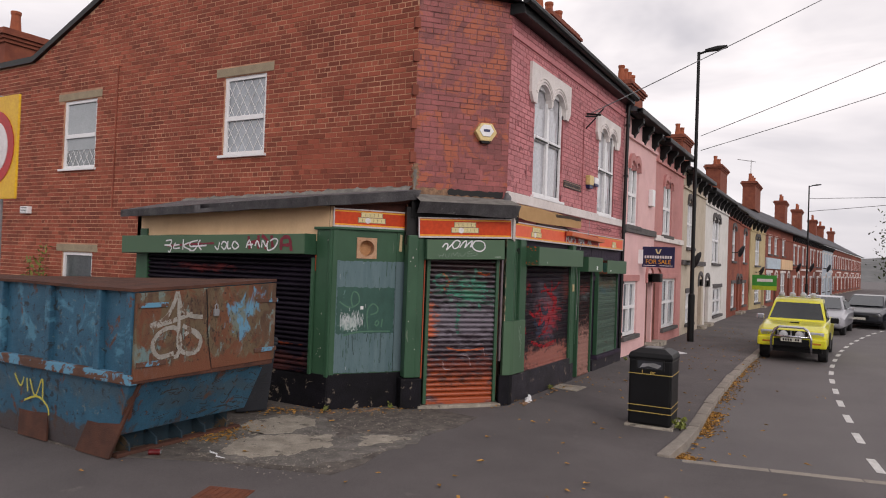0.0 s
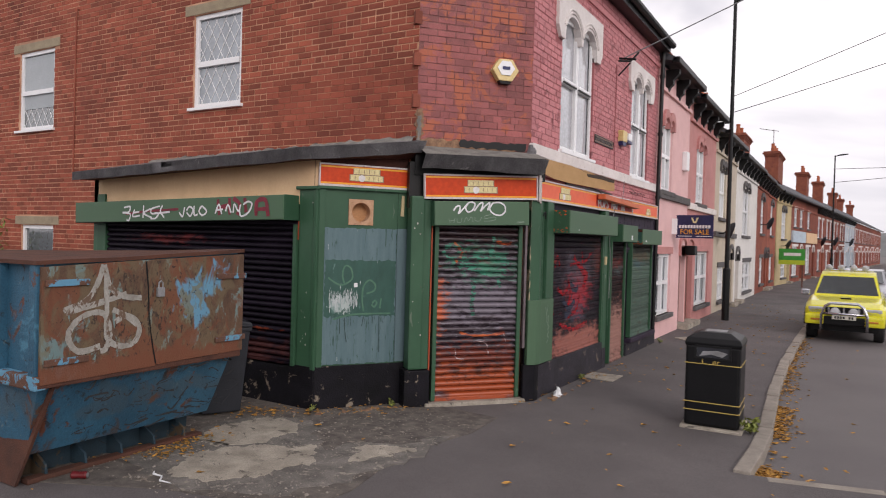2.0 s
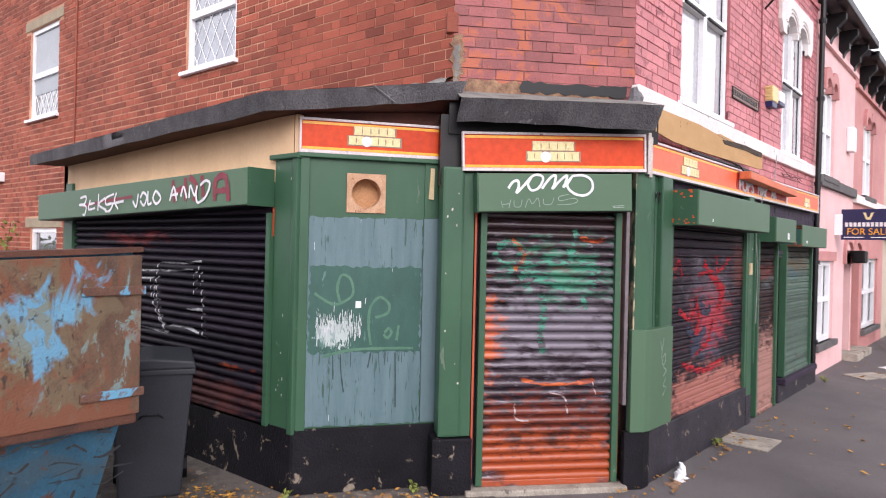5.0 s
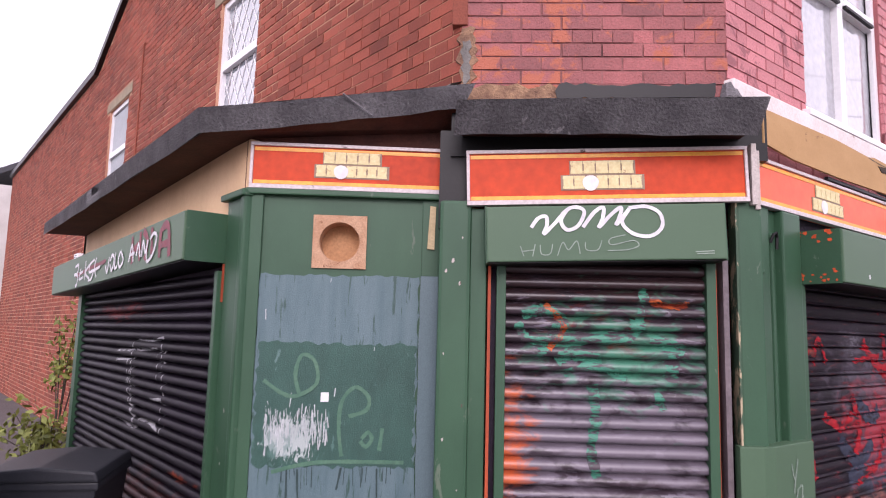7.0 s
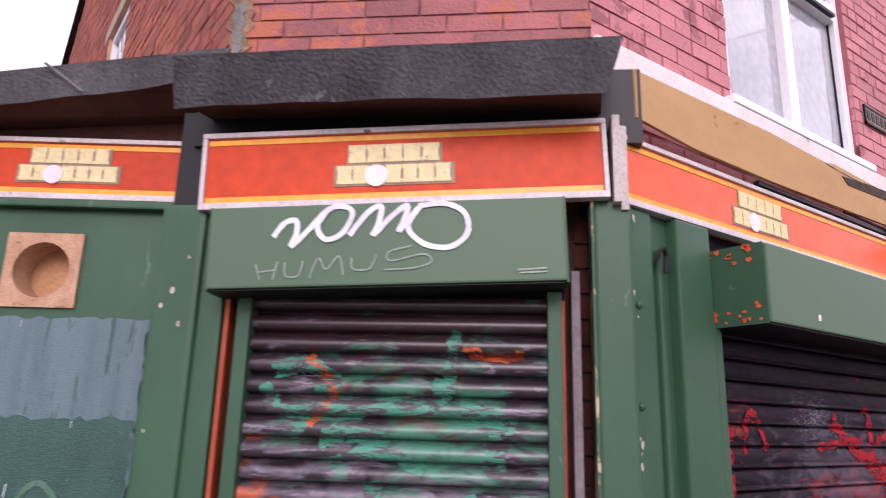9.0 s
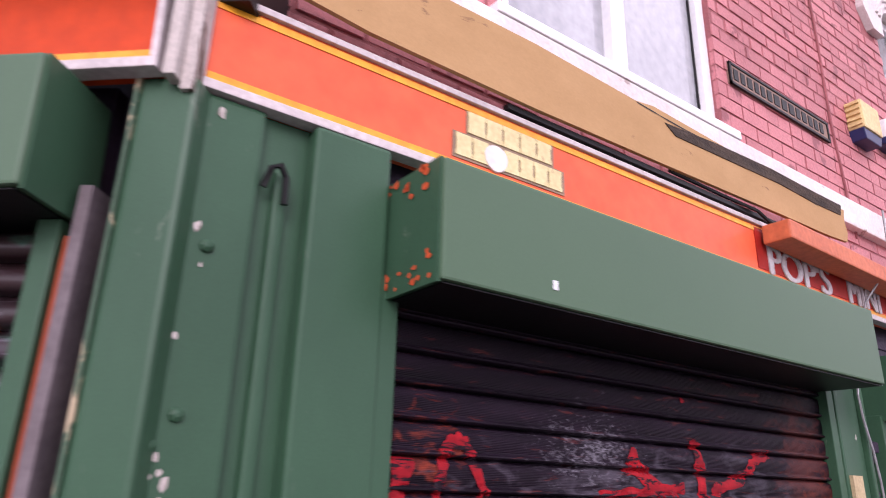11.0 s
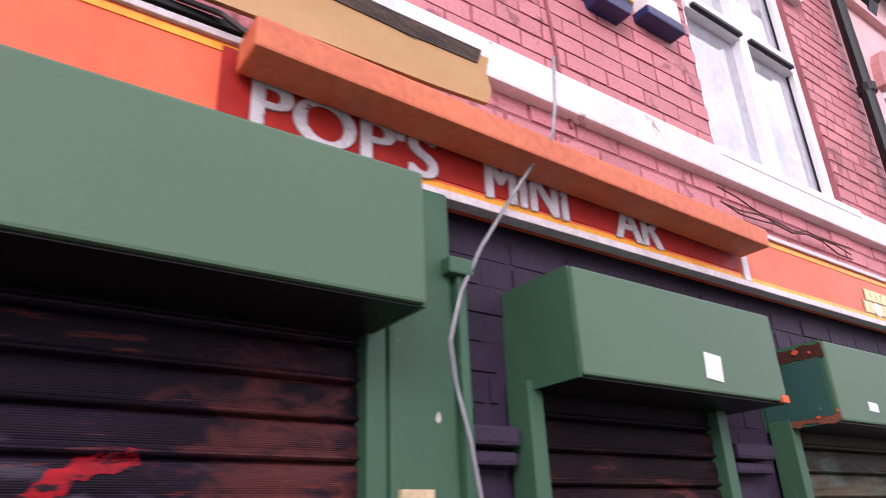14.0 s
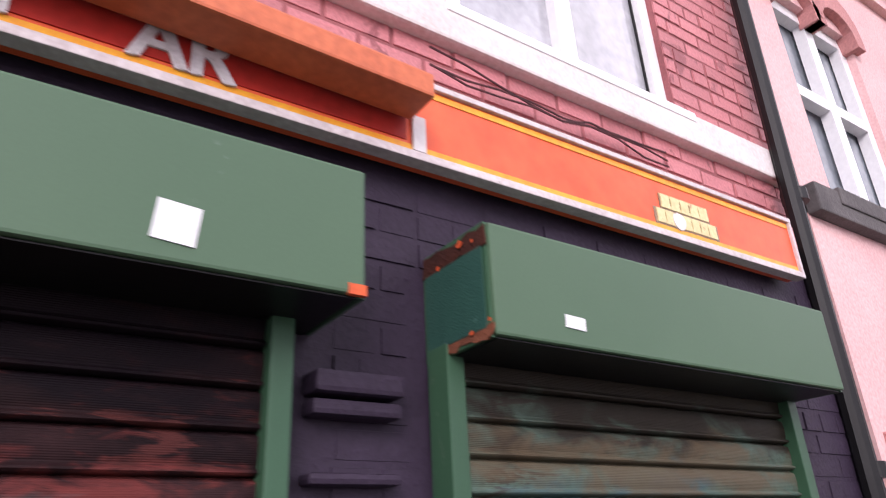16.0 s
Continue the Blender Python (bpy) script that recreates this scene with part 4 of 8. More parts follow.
def shopfront():
    # walls behind the shop bays
    shop = thing("wall_shopfront", "green painted timber shopfront with black plinth", "wall", kind="structure")
    side = new("side_wall")
    side.parent, side.matrix_basis = shop, SIDE
    pan = new("panel_wall")
    pan.parent, pan.matrix_basis = shop, PANEL
    ch = new("corner_wall")
    ch.parent, ch.matrix_basis = shop, CHAMF
    st = new("street_wall")
    st.parent, st.matrix_basis = shop, STREET
    part("cream_fascia", one(0.0, 4.255, 0.0, 0.10, 2.30, 2.80), CREAM, side, "cream painted fascia boards")
    part("cream_fascia", one(0.7, 3.3, -0.02, 0.0, 2.36, 2.43), CREAM, side, "cream batten")
    part("backing", one(0.1, 4.2, 0.06, 0.14, -0.1, 2.4), PURPLE, side)
    part("end_wall", one(0.0, 0.1, 0.0, 0.9, -0.1, 2.8), GREEN, side)
    part("plinth", one(0.0, 4.27, -0.02, 0.12, -0.2, 0.425), PLINTH, side, "black painted plinth, chipped", bevel=0.008)
    part("post", one(0.12, 0.30, -0.03, 0.1, 0.40, 2.45), GREEN, side, "green painted post", bevel=0.01)
    part("post", one(4.0, 4.25, -0.012, 0.1, 0.39, 2.49), GREEN, side, "green painted corner post", bevel=0.012)
    part("post_bead", one(4.225, 4.285, -0.028, 0.06, 0.39, 2.49), GREEN, side, bevel=0.014)
    part("post_cap", one(3.97, 4.30, -0.05, 0.06, 2.465, 2.505), GREEN, side, "moulded green cap under the sign", bevel=0.012)
    part("primed_edge", one(3.9915, 3.999, -0.02, 0.05, 1.88, 2.10), RED_OXIDE, side, "orange primed edge strip")
    # panel between the side bay and the corner door
    bm = wall_cells(bmesh.new(), 0.0, 1.12, 0.38, 2.5, 0.0, 0.03, [(0.37, 0.63, 2.095, 2.355)])
    part("green_panel", bm, GREEN, pan)
    part("blue_board", prism(ragged(0.068, 0.952, 0.445, 2.035, 0.008, 21, 0.03), -0.012, 0.0), BOARD, pan, "blue-grey painted board, streaked and flaking")
    part("blue_stile", prism(ragged(0.960, 1.085, 0.445, 2.045, 0.003, 23, 0.05), -0.016, 0.0), BOARD_PLAIN, pan, "smooth blue-grey painted door stile")
    part("overpainted_patch", prism(ragged(0.085, 0.945, 1.0, 1.66, 0.012, 22, 0.025), -0.0142, -0.011), BOARD_DARK, pan, "dark green overpainted patch")
    part("frame_strip", one(0.0, 0.07, -0.022, 0.0, 0.40, 2.48), GREEN, pan, bevel=0.006)
    part("frame_strip", one(0.962, 1.085, -0.013, 0.0, 2.045, 2.48), GREEN, pan, bevel=0.004)
    part("frame_strip", one(1.088, 1.12, -0.022, 0.0, 0.40, 2.48), GREEN, pan, bevel=0.006)
    part("drip_mould", one(-0.03, 1.12, -0.045, 0.0, 2.478, 2.512), GREEN, pan, "dark green drip moulding under the sign", bevel=0.008)
    part("plinth", one(-0.02, 1.2, -0.022, 0.1, -0.2, 0.43), PLINTH, pan, "black painted plinth, chipped", bevel=0.008)
    # square collar with a round flue hole
    bm = bmesh.new()
    c, r, hs = (0.5, 2.225), 0.112, 0.15
    ring = [(c[0] + r * math.cos(a), c[1] + r * math.sin(a)) for a in (2 * math.pi * k / 24 for k in range(24))]
    sq = []
    for k in range(24):
        a = 2 * math.pi * k / 24
        q = max(abs(math.cos(a)), abs(math.sin(a)))
        sq.append((c[0] + hs * math.cos(a) / q, c[1] + hs * math.sin(a) / q))
    vi, vo, vd = ([bm.verts.new((p[0], yy, p[1])) for p in pts] for pts, yy in ((ring, -0.014), (sq, -0.014), (ring, 0.12)))
    vb = [bm.verts.new((p[0], 0.0, p[1])) for p in sq]
    for k in range(24):
        j = (k + 1) % 24
        bm.faces.new((vi[k], vi[j], vo[j], vo[k]))
        bm.faces.new((vi[k], vd[k], vd[j], vi[j]))
        bm.faces.new((vo[k], vo[j], vb[j], vb[k]))
    part("flue_collar", bm, COLLAR, pan, "bare wooden square round a flue hole")
    bm = prism([(0.3, 2.0), (0.7, 2.0), (0.7, 2.45), (0.3, 2.45)], 0.12, 0.13)
    part("flue_back", bm, CREAM_WOOD, pan, "pale wood behind the hole")
    bm = prism([(0.992, 2.20), (1.032, 2.195), (1.036, 2.44), (1.004, 2.445)], -0.028, -0.012)
    part("peeled_strip", bm, TAN_PALE, pan, "peeled pale timber strip")
    # pillar left of the corner door
    part("pillar", one(-0.17, 0.0, -0.055, 0.14, 0.38, 2.44), GREEN, ch, "green painted pillar", bevel=0.02)
    part("pillar_return", one(-0.005, 0.085, -0.03, 0.14, 0.38, 2.40), GREEN, ch, "set-back strip of the pillar", bevel=0.008)
    part("pillar_base", one(-0.21, 0.10, -0.062, 0.14, -0.2, 0.37), PLINTH, ch, "black chipped pillar base", bevel=0.012)
    # A black block fills the slit between the signs as its shade.
    part("gap", one(-0.18, 0.0, 0.04, 0.14, 2.3, 2.85), BLACK_METAL, ch)
    # Filler boards added behind the signs to shut out sky light.
    part("sign_backing", one(-0.12, 1.60, 0.02, 0.34, 2.70, 3.0), BLACK_METAL, ch)
    part("sign_backing", one(-0.05, 1.16, 0.03, 0.10, 2.5, 2.96), SOFFIT, pan)
    part("door_jamb", one(0.094, 0.110, -0.02, 0.1, 0.05, 2.10), RED_OXIDE, ch, "orange primed edge strip")
    part("door_recess", one(0.10, 1.29, 0.07, 0.12, -0.1, 2.5), PURPLE, ch)
    part("threshold", one(0.05, 1.35, -0.10, 0.1, -0.2, -0.025), CONCRETE, ch, "worn stone threshold", bevel=0.012)
    part("rusty_jamb", one(1.302, 1.32, 0.05, 0.12, 0.05, 2.2), RUST_DARK, ch, "rusty steel jamb")
    part("orange_edge", one(1.2905, 1.300, -0.004, 0.08, 0.05, 2.10), RED_OXIDE, ch, "orange primed edge strip")
    part("edge_strip", one(1.322, 1.350, -0.035, 0.08, 0.6, 2.2), STRIP, ch, "pale metal edge strip")
    part("corner_post", one(1.405, 1.535, -0.03, 0.1, 0.95, 2.46), GREEN, ch, "green painted corner post, white worn edge", bevel=0.012)
    part("worn_edge", one(1.395, 1.405, -0.034, 0.06, 0.95, 2.46), WORN_EDGE, ch, "worn pale timber edge")
    part("corner_batten", one(1.472, 1.50, -0.075, 0.0, 2.44, 2.77), PEELED_WHITE, ch, "dirty white peeling batten between the signs", bevel=0.004)
    part("corner_batten", one(1.50, 1.528, -0.045, 0.0, 2.42, 2.74), PEELED_WHITE, ch, "bare timber batten between the signs", bevel=0.004)
    part("brick_return", one(1.29, 1.47, 0.13, 0.2, -0.1, 2.45), MORTAR_DARK, ch, "dark joints of the bare brick return")
    for k in range(13):
        part("brick", one(1.35, 1.45, 0.118, 0.15, 1.2 + k * 0.095, 1.283 + k * 0.095), RUST_DARK, ch, bevel=0.006)
    # street side
    part("purple_wall", one(0.0, 6.5, 0.075, 0.2, -0.2, 2.55), PURPLE, st, "dark purple painted brick wall")
    part("corner_post", one(-0.02, 0.165, -0.01, 0.1, 0.95, 2.46), GREEN, st, "green painted ribbed corner post", bevel=0.012)
    part("corner_post", one(0.285, 0.50, -0.03, 0.1, 0.95, 2.46), GREEN, st, "green painted post", bevel=0.012)
    part("post_groove", one(0.16, 0.29, 0.02, 0.1, 0.4, 2.46), GREEN, st)
    part("groove_bead", one(0.205, 0.24, 0.0, 0.04, 0.4, 2.33), GREEN, st, "rounded bead in the groove", bevel=0.012)
    part("plinth", one(0.0, 2.72, -0.03, 0.1, -0.2, 0.36), PLINTH_LIT, st, "black painted street plinth, lightened, chipped", bevel=0.012)
    part("plinth", one(4.2, 6.3, -0.0, 0.1, -0.2, 0.16), PLINTH_LIT, st, "black painted street plinth, lightened", bevel=0.012)
    part("sill", one(4.25, 6.05, -0.07, 0.1, 0.16, 0.24), PURPLE, st, "dark painted window sill", bevel=0.012)
    part("post", one(2.70, 2.885, -0.03, 0.1, 0.25, 2.47), GREEN, st, "green painted post", bevel=0.01)
    part("post_base", one(2.70, 2.885, -0.035, 0.1, -0.2, 0.25), PLINTH_LIT, st)
    part("pipe_chase", one(2.888, 2.915, -0.05, 0.0, 0.6, 2.25), GREEN, st, "thin green pipe chase", bevel=0.006)
    bw = new("purple_brick_wall")
    bw.parent, bw.matrix_basis = shop, pose(*STREET.translation, 0, 0, 90) @ pose(0, 0.075, 0)
    brick_wall(bw, 2.95, 6.4, -0.1, 2.47, [(3.1, 4.1, -0.2, 2.2), (4.3, 5.9, 0.1, 2.2)], PURPLE, seed=9, proud=0.0045)
    for a, b in ((4.03, 4.25), (2.93, 3.10)):
        for y, z, h in ((0.01, 1.79, 0.035), (-0.005, 1.835, 0.05), (0.02, 1.65, 0.025)):
            part("corbel", one(a, b, y, 0.08, z, z + h), PURPLE, st, "moulded corbel band", bevel=0.012)
    part("frieze", one(0.0, 6.3, 0.05, 0.18, 2.66, 2.76), FRIEZE, st, "flaking pink painted ledge behind the sign")
    part("cover_board", prism([(0.05, 2.80), (0.4, 2.768), (1.0, 2.762), (1.7, 2.772), (2.4, 2.785), (2.85, 2.79), (3.03, 2.80), (3.05, 2.85), (3.035, 2.91), (3.05, 2.97), (2.8, 2.965), (2.5, 2.985), (2.2, 2.975), (1.6, 3.0), (1.5, 2.985), (1.0, 3.005), (0.05, 2.995)], -0.055, -0.04), TAN, st, "tan plywood cover board, warped")
    part("rotten_edge", prism([(1.66, 2.95), (1.72, 2.915), (2.1, 2.925), (2.45, 2.935), (2.75, 2.925), (3.0, 2.93), (3.02, 2.985), (2.7, 2.985), (2.4, 2.99), (2.0, 2.975)], -0.059, -0.045), ROTTEN, st, "dark rotten timber showing behind the ply")
    for pts in ([(1.5, 2.98), (1.8, 2.965), (2.1, 2.968), (2.45, 2.955), (2.6, 2.97)], [(2.66, 2.96), (2.7, 2.93), (2.78, 2.92)]):
        part("crack", stroke(bmesh.new(), pts, 0.004, -0.0565, 1.2), BLACK_METAL, st, "dark split in the plywood")
    part("board_edge", one(0.9, 3.0, -0.034, -0.01, 2.738, 2.756), BLACK_METAL, st, "dark rotten timber edge")


RED_OXIDE = mat("red_oxide_primer", (0.42, 0.072, 0.022), (0.26, 0.045, 0.018), 0.65, 7, 70, 0.15, streak=4)
ROTTEN = mat("rotten_timber", (0.075, 0.05, 0.035), (0.025, 0.018, 0.014), 0.9, 9, 90, 0.6, streak=0.2)
PEELED_WHITE = mat("peeling_white_paint", (0.55, 0.50, 0.47), (0.38, 0.33, 0.30), 0.7, 8, 90, 0.3, wear=(0.09, 0.06, 0.045), wear_amt=0.36, wear_scale=9, streak=2.0)
WORN_EDGE = mat("worn_green_edge", (0.045, 0.095, 0.055), (0.03, 0.07, 0.04), 0.6, 8, 90, 0.2, wear=(0.42, 0.34, 0.22), wear_amt=0.46, wear_scale=8, streak=2.5)
SOFFIT = mat("red_brown_soffit", (0.10, 0.030, 0.018), (0.05, 0.016, 0.011), 0.8, 4, 60, 0.2)
FRIEZE = mat("flaking_pink_paint", (0.40, 0.15, 0.15), (0.31, 0.11, 0.115), 0.7, 5, 70, 0.25, grain=0.15, wear=(0.22, 0.075, 0.08), wear_amt=0.24, wear_scale=8, streak=0.5)
# Darker rust, and below it the edge strip, toned down for the door recess shade.
RUST_DARK = mat("dark_rust", (0.075, 0.022, 0.014), (0.03, 0.012, 0.01), 0.9, 8, 90, 0.5, spec=0.2)
STRIP = mat("dull_metal_strip", (0.17, 0.14, 0.15), (0.09, 0.07, 0.075), 0.6, 6, 60, 0.1)
COLLAR = mat("chipped_plaster_board", (0.52, 0.33, 0.21), (0.38, 0.20, 0.11), 0.85, 14, 120, 0.4, wear=(0.22, 0.10, 0.055), wear_amt=0.2, wear_scale=16)
CREAM_WOOD = mat("bare_softwood", (0.50, 0.27, 0.13), (0.40, 0.20, 0.09), 0.75, 6, 70, 0.15)
TAN_PALE = mat("peeled_timber", (0.55, 0.44, 0.26), (0.42, 0.32, 0.18), 0.8, 10, 90, 0.3)
shopfront()
shutter("closed dark side bay shutter with white and red graffiti", SIDE, 0.35, 3.94, 0.43, 2.06, 0.0, SH_SIDE, 0.072, prof=SLAT)
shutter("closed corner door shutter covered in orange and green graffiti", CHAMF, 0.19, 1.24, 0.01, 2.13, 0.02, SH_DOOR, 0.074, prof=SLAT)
shutter("closed street bay shutter with red graffiti on dark slats", STREET, 0.545, 2.645, 0.37, 2.12, 0.02, SH_STREET, 0.083)
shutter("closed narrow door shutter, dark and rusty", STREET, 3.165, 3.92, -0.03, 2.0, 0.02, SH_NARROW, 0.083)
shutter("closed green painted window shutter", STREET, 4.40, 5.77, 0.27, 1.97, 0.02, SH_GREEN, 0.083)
H_SIDE = housing(SIDE @ pose(-0.05, 0, 2.03, 0, -1.15, 0), 0.0, 4.03, -0.25, 0.06, 0.0, 0.282, "long green shutter box with white and red graffiti")
H_DOOR = housing(CHAMF @ pose(0.083, 0, 2.095, 0, -2.0, 0), 0.0, 1.215, -0.18, 0.06, 0.0, 0.287, "green shutter box with white graffiti over corner door")
H_BAY = housing(STREET, 0.513, 2.655, -0.25, 0.06, 2.064, 2.362, "green shutter box over the street bay, orange primer showing")
H_NARROW = housing(STREET, 3.14, 4.04, -0.20, 0.08, 1.98, 2.26, "green shutter box with a paper label")
H_GREEN = housing(STREET, 4.365, 5.82, -0.20, 0.08, 1.945, 2.22, "green shutter box with a small label, open rusty end")


def canopy():
    roof = thing("canopy", "sagging black felt canopy roof above the shopfront", "canopy")
    A, A2 = Vector((-9.82, 7.14, 2.615)), Vector((-9.82, 7.14, 2.735))
    B, B2 = Vector((-5.66, 7.24, 2.772)), Vector((-5.645, 7.22, 2.91))
    C, C2 = Vector((-4.77, 8.36, 2.95)), Vector((-4.735, 8.42, 3.10))
    def strip(name, pts, th=0.035, material=FELT, label="", wavy=0.008):
        """A fascia strip through (bottom, top) pairs, a little uneven."""
        bm = bmesh.new()
        cols = []
        for (b0, t0), (b1, t1) in zip(pts, pts[1:]):
            n = 10
            for k in range(n + (1 if (b1, t1) == pts[-1] else 0)):
                f = k / n
                j = Vector((0, 0, random.uniform(-wavy, wavy)))
                cols.append((bm.verts.new(b0.lerp(b1, f) + j), bm.verts.new(t0.lerp(t1, f) + j * 0.5)))
        for a, b in zip(cols, cols[1:]):
            bm.faces.new((a[0], b[0], b[1], a[1]))
        bmesh.ops.solidify(bm, geom=bm.faces[:], thickness=th)
        return part(name, bm, material, roof, label)
    strip("fascia", [(A, A2), (B, B2), (C, C2)], label="black felt wrapped fascia edge")
    bm = bmesh.new()
    pts = [A2, B2, C2, Vector((-4.93, 8.47, 3.12)), Vector((-9.95, 8.47, 3.02))]
    bm.faces.new([bm.verts.new(p) for p in pts])
    bmesh.ops.triangulate(bm, faces=bm.faces[:])
    part("roof_felt", bm, FELT, roof, "felted roof slope")
    bm = bmesh.new()
    pts = [A + Vector((0.0, 0.02, 0.02)), B + Vector((0, 0.03, 0.02)), C + Vector((0, 0.02, 0.02)), Vector((-4.95, 8.47, 2.9)), Vector((-9.95, 8.47, 2.7))]
    bm.faces.new([bm.verts.new(p) for p in pts])
    bmesh.ops.triangulate(bm, faces=bm.faces[:])
    part("soffit", bm, SOFFIT, roof, "reddish brown soffit boards")
    D, D2 = Vector((-4.68, 8.225, 2.757)), Vector((-4.60, 8.18, 2.915))
    E, E2 = Vector((-3.625, 9.335, 2.757)), Vector((-3.565, 9.36, 2.945))
    strip("fascia", [(D, D2), (E, E2)], label="black felt wrapped fascia over the corner door")
    bm = bmesh.new()
    bm.faces.new([bm.verts.new(p) for p in (D2, E2, Vector((-3.90, 9.66, 3.07)), Vector((-4.93, 8.50, 3.07)))])
    part("roof_felt", bm, LEAD, roof, "weathered grey top of the door canopy")
    bm = bmesh.new()
    bm.faces.new([bm.verts.new(p) for p in (D + Vector((0, 0.02, 0.03)), E + Vector((-0.02, 0, 0.03)), Vector((-3.9, 9.62, 2.83)), Vector((-4.9, 8.5, 2.83)))])
    part("soffit", bm, SOFFIT, roof)
    # one crumbling mortar fillet along the wall
    bm = bmesh.new()
    cols = []
    for k in range(121):
        x, z = -9.85 + k * 4.93 / 120, 3.0 + 0.12 * k / 120
        j = [0.022 * noise.noise(Vector((x * 7, q * 3.1, 0))) + random.uniform(-0.008, 0.008) for q in range(3)]
        cols.append([bm.verts.new((x, 8.34 + j[0], z - 0.05)), bm.verts.new((x, 8.40 + j[1], z + 0.03 + j[2])), bm.verts.new((x, 8.49, z + 0.065 + j[0] + j[2]))])
    for a, b in zip(cols, cols[1:]):
        for q in range(2):
            bm.faces.new((a[q], b[q], b[q + 1], a[q + 1]))
    part("flashing", bm, LEAD, roof, "crumbling grey mortar flashing")
    # lapped seams and a lead upstand
    for f in (0.66,):
        p, q = B.lerp(C, f), B2.lerp(C2, f - 0.14)
        part("felt_seam", tube(bmesh.new(), [p + Vector((0.02, -0.014, 0)), q + Vector((0.02, -0.014, 0.0))], 0.006, 6), FELT, roof, "lapped felt seam")
    up = Vector((-3.93, 9.60, 3.0))
    part("lead_upstand", tube(bmesh.new(), [up, up + Vector((0.02, 0.01, 0.09)), up + Vector((0.01, 0.0, 0.17))], [0.07, 0.06, 0.03], 7), FELT, roof, "folded felt upstand at the corner")


canopy()


# ---- shopfront details ----
def shop_details():
    tr = thing("light_trough", "faded orange sign light trough, slightly tilted", "sign light", STREET)
    part("trough_body", prism([(2.30, 2.622), (4.27, 2.572), (4.27, 2.645), (2.30, 2.705)], -0.15, -0.03), LIGHTBOX, tr, bevel=0.008)
    bm = bmesh.new()
    tube(bm, [(2.33, -0.07, 2.70), (2.25, -0.05, 2.755), (2.05, -0.03, 2.77), (1.7, -0.03, 2.775)], 0.008, 6)
    part("cable", bm, BLACK_METAL, tr, "black feed cable")
    # green metal cover at the foot of the corner
    PDv, d, n = Vector((-4.76, 8.43)), Vector((0.649, 0.761)), Vector((0.761, -0.649))
    a0, a1 = PDv + d * 1.37 + n * 0.0, PDv + d * 1.37 + n * 0.075
    cv = tagged(new("corner_cover"), "green painted metal cover at the shop corner with faint scribble", "cover")
    part("cover_plate", slab([tuple(a0), tuple(a1), (-3.735, 9.52), (-3.72, 9.60), (-3.72, 10.03), (-3.80, 10.03), (-3.80, 9.62)], 0.39, 1.20), GREEN_BOX, cv, bevel=0.006)
    for pts in ([(0.10, 1.10), (0.13, 1.02), (0.17, 1.12), (0.13, 1.0), (0.12, 0.95)], [(0.15, 0.96), (0.21, 0.98), (0.19, 0.9), (0.14, 0.91), (0.16, 0.96)], [(0.22, 0.93), (0.17, 0.88), (0.23, 0.84), (0.16, 0.80)], [(0.22, 0.78), (0.17, 0.72), (0.23, 0.70), (0.16, 0.64)]):
        part("scribble", stroke(bmesh.new(), pts, 0.010), SPRAY_GREY, cv, "faint grey marker scribble", matrix=pose(-3.72, 9.66, 0, 0, 0, 90))
    # plinth at the same corner
    tagged(part("corner_plinth", slab([tuple(PDv + d * 1.33 + n * 0.0), tuple(PDv + d * 1.33 + n * 0.06), (-3.75, 9.53), (-3.75, 9.66), (-3.85, 9.66)], -0.2, 0.39), PLINTH, None, bevel=0.01), "black chipped plinth block at the corner", "plinth", kind="structure")
    # sprayed tags on the shutter boxes
    def box_tag(parent, strokes, w, u0, us, z0, zs, material, y, name="graffiti", label="", rough=0.15):
        for s in strokes:
            part(name, stroke(bmesh.new(), [(u0 + a * us, z0 + b * zs) for a, b in s], w, y, rough), material, parent, label)
    tag = [[(0.229, 0.174), (0.264, 0.221), (0.305, 0.23), (0.309, 0.186), (0.292, 0.14), (0.353, 0.199), (0.414, 0.264), (0.466, 0.276), (0.501, 0.25), (0.467, 0.18), (0.41, 0.16), (0.381, 0.207), (0.414, 0.264)],
           [(0.491, 0.172), (0.552, 0.249), (0.599, 0.272), (0.591, 0.21), (0.573, 0.171), (0.636, 0.235), (0.689, 0.272), (0.678, 0.221), (0.661, 0.183), (0.727, 0.261)],
           [(0.732, 0.266), (0.691, 0.196), (0.744, 0.136), (0.832, 0.122), (0.891, 0.168), (0.883, 0.238), (0.817, 0.274), (0.727, 0.268)]]
    box_tag(H_DOOR, tag, 0.019, 0, 1, 0, 1, SPRAY_WHITE, -0.183, "graffiti", "looping white spray tag")
    hum = [[(0.171, 0.08), (0.187, 0.028)], [(0.247, 0.089), (0.232, 0.026)], [(0.177, 0.052), (0.238, 0.059)], [(0.272, 0.084), (0.278, 0.038), (0.321, 0.038), (0.335, 0.088)], [(0.358, 0.027), (0.387, 0.096), (0.415, 0.057), (0.458, 0.102), (0.473, 0.036)],
           [(0.501, 0.095), (0.506, 0.056), (0.562, 0.055), (0.585, 0.102)], [(0.705, 0.13), (0.628, 0.111), (0.634, 0.08), (0.742, 0.1), (0.77, 0.074), (0.713, 0.054), (0.612, 0.05)], [(1.053, 0.038), (1.149, 0.042)], [(1.06, 0.028), (1.149, 0.030)]]
    box_tag(H_DOOR, hum, 0.0055, 0, 1, 0, 1, SPRAY_GREY, -0.1825, "graffiti", "thin grey marker tag")
